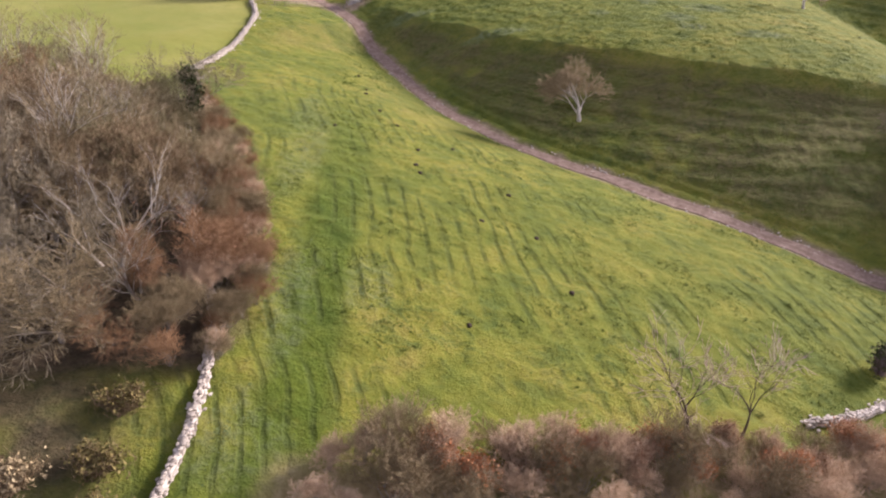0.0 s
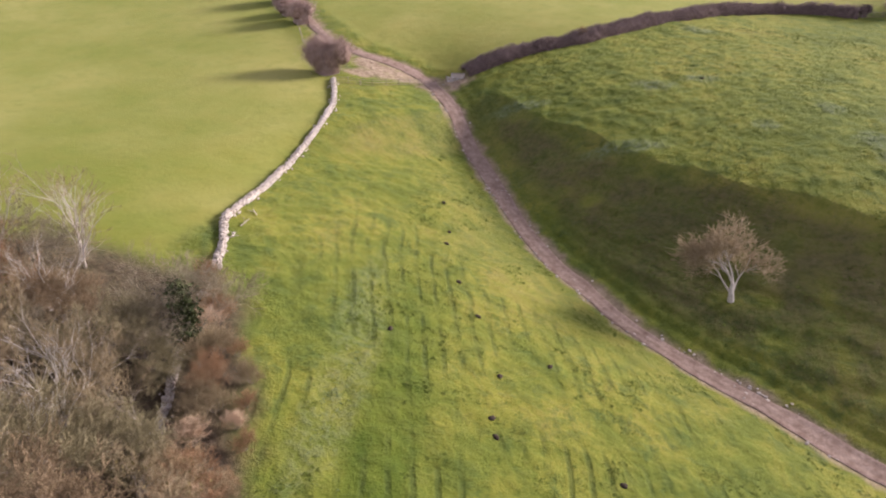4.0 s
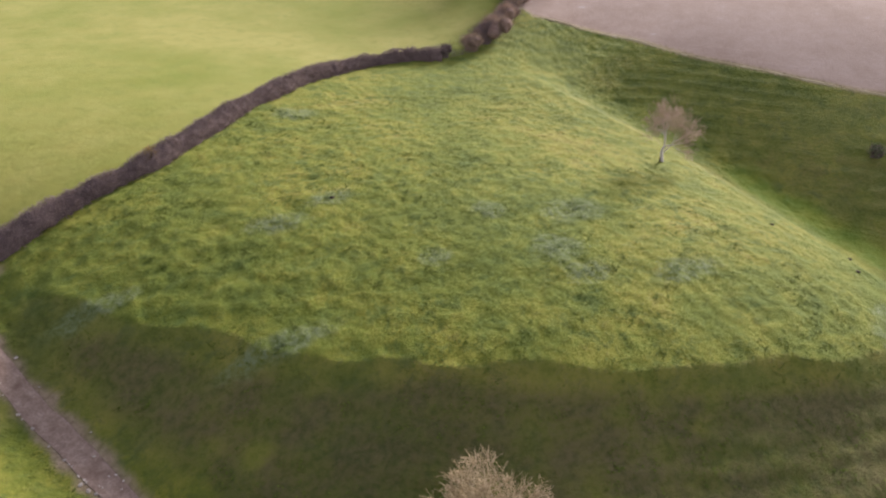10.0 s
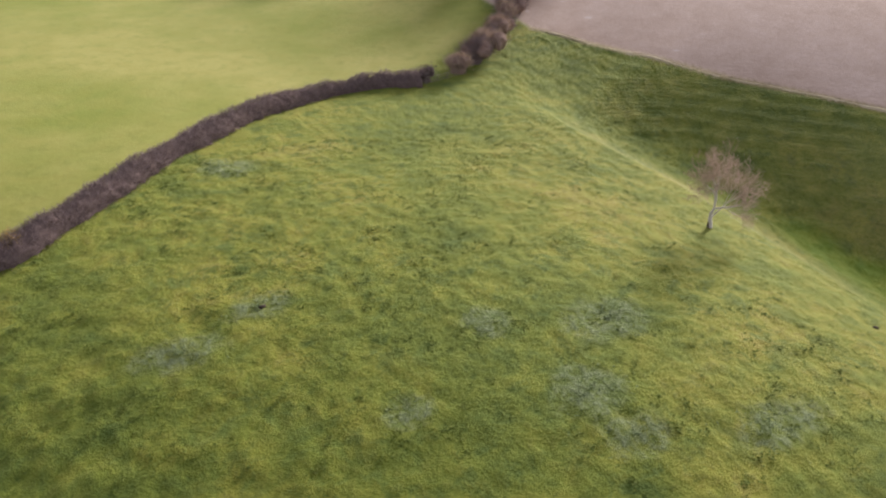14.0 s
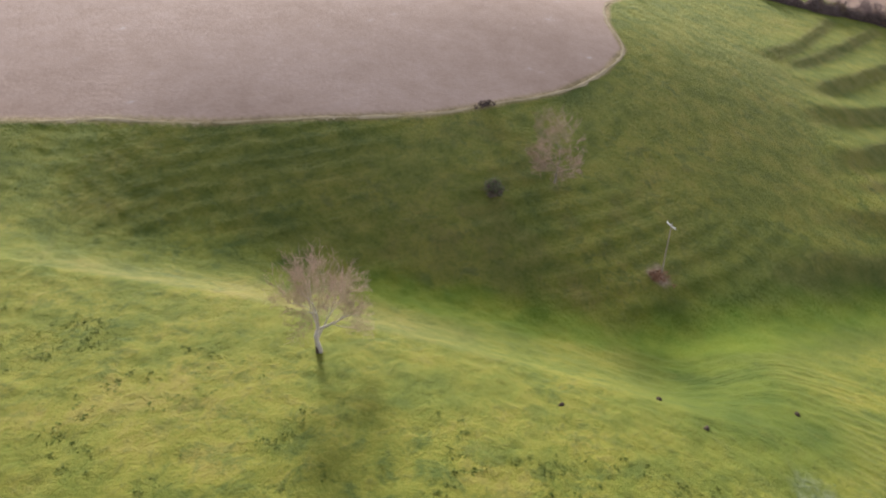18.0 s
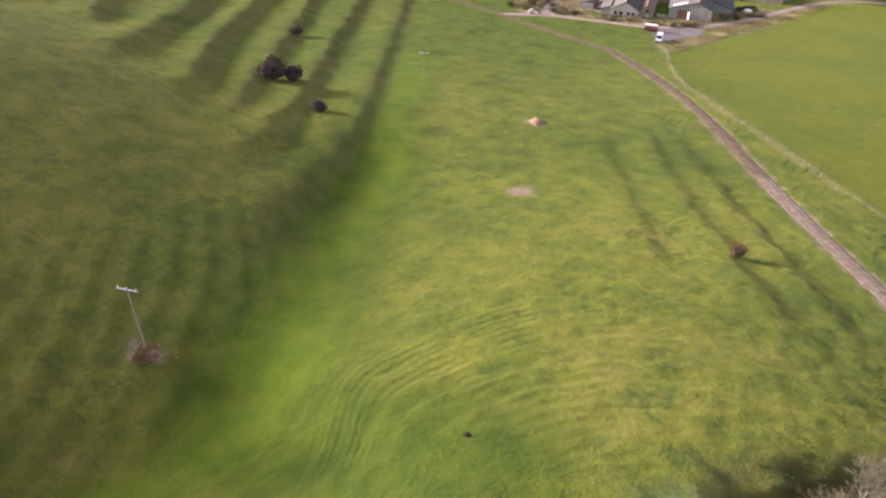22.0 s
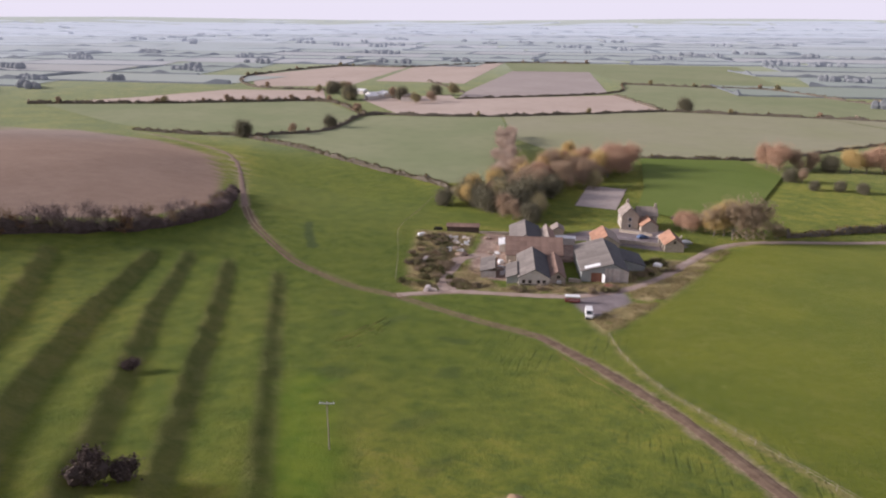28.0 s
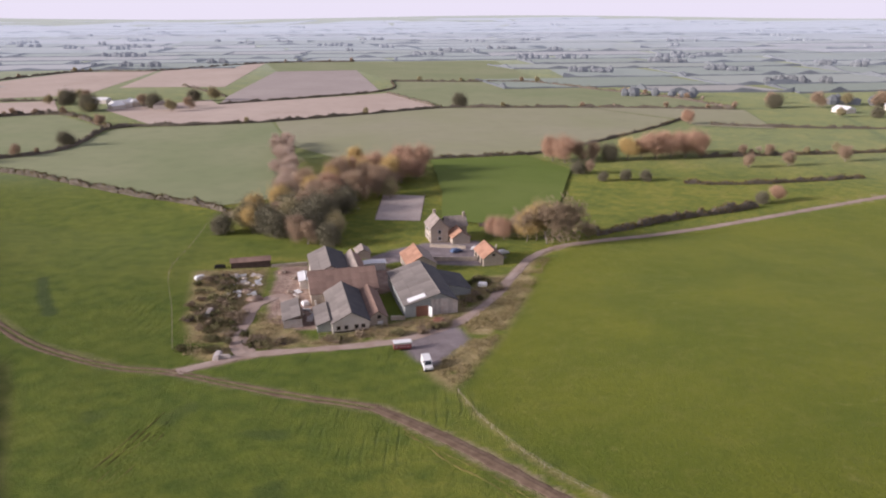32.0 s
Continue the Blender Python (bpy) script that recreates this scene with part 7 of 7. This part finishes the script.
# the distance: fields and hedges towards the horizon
def hazed_tone(name, c, k, glow):
    """A tone of the distance: haze mixed into the colour, a glow for the white air before it."""
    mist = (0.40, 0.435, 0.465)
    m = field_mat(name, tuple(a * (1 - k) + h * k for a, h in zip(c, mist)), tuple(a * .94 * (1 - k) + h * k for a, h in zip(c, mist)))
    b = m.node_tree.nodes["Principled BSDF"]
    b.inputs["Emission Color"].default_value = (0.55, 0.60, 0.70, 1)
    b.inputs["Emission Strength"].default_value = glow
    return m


rng = random.Random(91)
turn = radians(24)
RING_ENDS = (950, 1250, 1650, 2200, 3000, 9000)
# share of haze in the colour and glow of each ring, growing with distance
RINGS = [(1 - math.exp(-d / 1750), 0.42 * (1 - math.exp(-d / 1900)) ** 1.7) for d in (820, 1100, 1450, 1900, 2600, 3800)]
tones = [[hazed_tone("distant_pasture", (0.15, 0.19, 0.07), k, g), hazed_tone("distant_meadow", (0.21, 0.23, 0.11), k, g), hazed_tone("distant_tillage", (0.30, 0.265, 0.19), k, g), hazed_tone("distant_hedges", (0.035, 0.040, 0.032), k * .6, g)] for k, g in RINGS]
cells = [dict() for _ in RINGS]
hedge_v, hedge_f = [[] for _ in RINGS], [[] for _ in RINGS]
y = -640.0
while y > -4600:
    deep = rng.uniform(70, 130) * (1 + (-y - 640) / 2500)
    x = -2900.0 + rng.uniform(0, 150)
    while x < 3600:
        wide = rng.uniform(120, 300) * (1 + (-y - 640) / 3500)
        pts = [(x, y), (x + wide, y + rng.uniform(-18, 18)), (x + wide + rng.uniform(-25, 25), y - deep), (x + rng.uniform(-25, 25), y - deep)]
        q = [(px * math.cos(turn) - py * math.sin(turn), px * math.sin(turn) + py * math.cos(turn)) for px, py in pts]
        cx, cy = sum(p[0] for p in q) / 4, sum(p[1] for p in q) / 4
        d = math.hypot(cx - 120, cy - 90)
        skip = d < 700 or d > 4700 or cy > (-60 if cx > 700 else -250) or inside([(898, -300), (920, -740), (740, -960), (615, -1020), (397, -1095), (262, -735), (60, -545), (-60, -480), (200, -200), (700, -100)], np.array([cx]), np.array([cy]))[0]
        if not skip:
            ring = next(i for i, e in enumerate(RING_ENDS) if d < e)
            kind = rng.choices((0, 1, 2), (5, 3, 1.2))[0]
            cells[ring].setdefault(kind, []).append(q)
            n0 = len(hedge_v[ring])
            for (ax_, ay_), (bx_, by_) in ((q[0], q[1]), (q[1], q[2])) if ring < 3 and rng.random() < .8 else ((q[0], q[1]),) if rng.random() < .6 else ():
                m = max(2, int(math.hypot(bx_ - ax_, by_ - ay_) / (10 + ring * 5)))
                h = 0
                for s in range(m + 1):
                    u = s / m
                    px, py = ax_ + (bx_ - ax_) * u, ay_ + (by_ - ay_) * u
                    tall = rng.uniform(1.2, 2.0) if rng.random() > .13 else rng.uniform(2.5, 6)
                    w = rng.uniform(1.0, 1.8) * (1 + ring * .17) * (1 if tall < 2.4 else 1.4)
                    z = gz(px, py)
                    k = len(hedge_v[ring])
                    hedge_v[ring] += [(px - w, py - w, z), (px + w, py + w, z), (px + w * .6, py + w * .6, z + tall), (px - w * .6, py - w * .6, z + tall)]
                    if s:
                        hedge_f[ring] += [(k - 4, k - 1, k + 3, k), (k - 1, k - 2, k + 2, k + 3), (k - 2, k - 3, k + 1, k + 2)]
        x += wide
    y -= deep
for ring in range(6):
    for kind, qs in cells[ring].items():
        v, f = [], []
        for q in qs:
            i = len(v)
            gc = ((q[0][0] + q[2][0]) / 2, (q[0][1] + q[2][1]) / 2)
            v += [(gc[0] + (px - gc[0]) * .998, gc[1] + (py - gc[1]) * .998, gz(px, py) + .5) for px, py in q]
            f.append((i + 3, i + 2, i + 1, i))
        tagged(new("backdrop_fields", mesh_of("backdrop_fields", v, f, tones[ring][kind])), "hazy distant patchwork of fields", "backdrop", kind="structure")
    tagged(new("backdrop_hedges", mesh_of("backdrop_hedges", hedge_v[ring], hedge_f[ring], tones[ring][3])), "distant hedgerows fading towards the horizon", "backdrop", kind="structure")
# coarse dead grass on the verges of the lane and round the yards
verges = [[farm_xy(*q) for q in outline] for outline in ([(-50, 28), (-49, -30), (-40, -34), (-34, -4), (-31, 28)], [(-34, -26), (-33, -8), (-27, -12), (-22, -31), (-30, -31)], [(-22, -32), (-2, -32.5), (13, -26), (38, 5), (24, -4), (15, -22), (-16, -28)])] + [[(177, -40), (168, -33), (167, -62), (165.5, -131), (171, -127), (172, -90), (177, -67), (173, -58)]]
for outline, count, blade in zip(verges, (2600, 700, 1500, 2600), (STRAW, STRAW, STRAW, VERGE)):
    o = np.array(outline)
    r = np.random.RandomState(len(outline) * 7 + count)
    p = np.stack([r.uniform(o[:, 0].min(), o[:, 0].max(), count * 3), r.uniform(o[:, 1].min(), o[:, 1].max(), count * 3)], 1)
    p = p[inside(outline, p[:, 0], p[:, 1]) & (value_noise(p[:, 0], p[:, 1], 3.5, 63) > .36) & (from_line(LANE, p[:, 0], p[:, 1])[0] > 1.8) & (from_line(LOOP, p[:, 0], p[:, 1])[0] > 2.4)][:count]
    v, f = leaf_cards(random.Random(count), [(x, y, gz(x, y) + .12) for x, y in p], count * 7, .35, .13)
    v[:, 2] -= .06
    tagged(new("dead_grass", mesh_fast("dead_grass", v, f, blade)), "coarse straw-coloured dead grass on the verge", "grass", kind="stuff")
# woods in the distance
for k in range(6):
    v, f = [], []
    for i in range((30, 30, 30, 26, 22, 18)[k]):
        d = rng.uniform((700, *RING_ENDS)[k], min(RING_ENDS[k], 4300))
        w = rng.uniform(-1.0, 1.2)
        cx, cy = 120 + d * math.sin(w + .25), 90 - d * math.cos(w + .25)
        if inside([(898, -300), (920, -740), (740, -960), (615, -1020), (397, -1095), (262, -735), (60, -545), (-60, -480), (200, -200), (700, -100)], np.array([cx]), np.array([cy]))[0]:
            continue
        n = rng.randint(3, 14)
        for j in range(n):
            px, py = cx + rng.uniform(-9, 9) * n * .35, cy + rng.uniform(-6, 6)
            r, h = rng.uniform(3, 6) * (1 + k * .12), rng.uniform(5, 9)
            z, b = gz(px, py), len(v)
            for lev, (rr, hh) in enumerate(((.7, 0), (1.0, .45), (.75, .8), (.25, 1.0))):
                for a in range(6):
                    jj = rng.uniform(.8, 1.2)
                    v.append((px + math.cos(a * 1.047) * r * rr * jj, py + math.sin(a * 1.047) * r * rr * jj, z + h * hh))
            for lev in range(3):
                f += [(b + lev * 6 + a, b + lev * 6 + (a + 1) % 6, b + lev * 6 + 6 + (a + 1) % 6, b + lev * 6 + 6 + a) for a in range(6)]
    tagged(new("backdrop_woods", mesh_of("backdrop_woods", v, f, hazed_tone("distant_woods", (0.055, 0.055, 0.045), RINGS[k][0] * .6, RINGS[k][1]))), "distant woods and hedgerow trees in haze", "backdrop", kind="structure")
# ---- small things ----
MOLE = plain_mat("fresh_soil", (0.045, 0.035, 0.026), (0.08, 0.062, 0.045), 4.0, .98, .05, .03)
CLAY = plain_mat("orange_clay", (0.34, 0.23, 0.14), (0.43, 0.31, 0.20), 1.5, .95, .05, .05)
rng = random.Random(55)
for x, y in ((-2.7, 88.0), (-2.8, 81.7), (-2.2, 79.8), (8.7, 78.6), (-12.1, 115.4), (-14.3, 123.7), (-11.8, 111.5), (13.6, 59.0), (11.1, 68.8), (-13.8, 90.0), (3.0, 50.6), (81.2, 139.2), (24.2, 162.7), (88, 131), (84, 127), (93, 118), (-6, 97), (2, 92), (5, 70), (-9, 103)):
    v, f = lump(rng, .34, .5)
    hill = thing("molehill", x, y, "small dark molehill in the grass", "molehill", "molehills")
    part("soil_mound", mesh_of("soil_mound", v, f, MOLE, True), hill).matrix_basis = pose(0, 0, .02, 0, 0, rng.uniform(0, 360)) @ Matrix.Diagonal((1.1, .8, .8, 1))


def power_pole(x, y, turn, label):
    root = thing("power_pole", x, y, label, "power pole", "power poles", turn)
    part("pole", rods("pole", [((0, 0, -.3), (0, 0, 8.3), .11, .07)], WOOD, 10), root)
    part("crossarm", box("crossarm", -1.15, -.07, 8.0, 1.15, .07, 8.16, STEEL, .01), root)
    for k in (-1.0, 0, 1.0):
        part("insulator", rods("insulator", [((k, 0, 8.16), (k, 0, 8.42), .07, .05)], WHITE, 8), root)
    return root


LINE = [(70.2, 217.5), (126.8, 131.3), (182.0, 46.6), (238, -38)]
ang = math.degrees(math.atan2(LINE[1][1] - LINE[0][1], LINE[1][0] - LINE[0][0])) + 90
for i, (x, y) in enumerate(LINE[1:3]):
    power_pole(x, y, ang, "wooden electricity pole with a pale crossarm on pasture")
lane_pole = thing("telegraph_pole", 171.5, -159.0, "plain wooden telegraph pole beside the lane", "telegraph pole")
part("pole", rods("pole", [((0, 0, -.3), (0, 0, 9.0), .14, .09)], WOOD, 8), lane_pole)
part("step_iron", rods("step_iron", [((-.25, 0, 8.2), (.25, 0, 8.2), .03, .03)], STEEL, 5), lane_pole)
# the sandy scrape, fallen post and thistle clumps
scrape = thing("sand_scrape", 151.2, 43.0, "pale sandy scrape dug into the turf", "bare earth", turn=40)
v, f = lump(rng, 1.6, .12)
part("sand", mesh_of("sand", v, f, CLAY, True), scrape).matrix_basis = pose(0, 0, .1) @ Matrix.Diagonal((1.0, 1.5, 1, 1))
red = thing("bracken_patch", 126.0, 131.9, "reddish dead bracken at the foot of a pole", "bracken")
v, f = leaf_cards(rng, [(rng.gauss(0, .8), rng.gauss(0, .8), .25) for _ in range(60)], 500, .2, .16)
part("foliage", mesh_fast("foliage", v, f, LEAF_RUST), red)
smudge = thing("bramble_patch", 149.5, 164.8, "low dark bramble patch at the ploughland edge", "bramble")
v, f = leaf_cards(rng, [(rng.gauss(0, 1.3), rng.gauss(0, .6), .1) for _ in range(60)], 500, .12, .16)
part("foliage", mesh_fast("foliage", v, f, GORSE), smudge)
for k in range(3):
    log = thing("fallen_branch", -33.9 + k * .5, 97.5 + k * 3.2, "pale fallen branch beside the broken wall", "branch", turn=20 + 50 * k)
    part("limb", rods("limb", [((0, 0, .15), (1.6, .2, .25), .07, .04), ((.8, .1, .2), (1.3, .8, .35), .04, .02)], STONE, 5), log)
for i, (wx, wy, rx, ry) in enumerate(WEED_BEDS):
    n = int((7 if wy < 100 else 18) * rx * ry)
    pts = []
    for _ in range(n):
        a, r = rng.uniform(0, 6.283), abs(rng.gauss(0, .55))
        px, py = wx + math.cos(a) * r * rx, wy + math.sin(a) * r * ry
        pts.append((px, py, gz(px, py) + rng.uniform(.03, .14)))
    pts = [p for p in pts if value_noise(np.array([p[0]]), np.array([p[1]]), 1.7, 81)[0] > .42] or pts
    v, f = leaf_cards(rng, pts, n * 3, .10, .09)
    v = v.reshape(-1, 4, 3)
    mid = v.mean(1, keepdims=True)
    v = (mid + (v - mid) * [1, 1, .35]).reshape(-1, 3)
    tagged(new("thistle_bed", mesh_fast("thistle_bed", v, f, WEED_LEAF)), "bed of grey-green thistles in the turf", "weeds", kind="stuff")
# dark tufts of coarse grass scattered over the hill and the valley field
spots = np.array([(rng.uniform(-18, 76), rng.uniform(45, 200)) for _ in range(15000)])
ok = (area(FIELD_NORTH, spots[:, 0], spots[:, 1]) < .3) & (area(FIELD_FARM, spots[:, 0], spots[:, 1]) < .3) & (area(PLOUGH_TOP, spots[:, 0], spots[:, 1]) < .3) & (from_line(TRACK_WEST + TRACK_EAST[1:], spots[:, 0], spots[:, 1])[0] > 2.5) & (value_noise(spots[:, 0], spots[:, 1], 9, 71) * .3 + value_noise(spots[:, 0], spots[:, 1], 2.6, 72) * .7 > .52)
pts = []
for x, y in spots[ok]:
    r = rng.uniform(.10, .30)
    for _ in range(int(4 + 14 * r)):
        px, py = x + rng.gauss(0, r), y + rng.gauss(0, r * .7)
        pts.append((px, py, gz(px, py) + rng.uniform(.0, .07)))
v, f = leaf_cards(rng, pts, len(pts) * 2, .05, .13)
v = v.reshape(-1, 4, 3)
mid = v.mean(1, keepdims=True)
v = (mid + (v - mid) * [1, 1, .3]).reshape(-1, 3)
tagged(new("grass_tufts", mesh_fast("grass_tufts", v, f, TUFT)), "dark tufts of coarse grass on the pasture", "grass", kind="stuff")
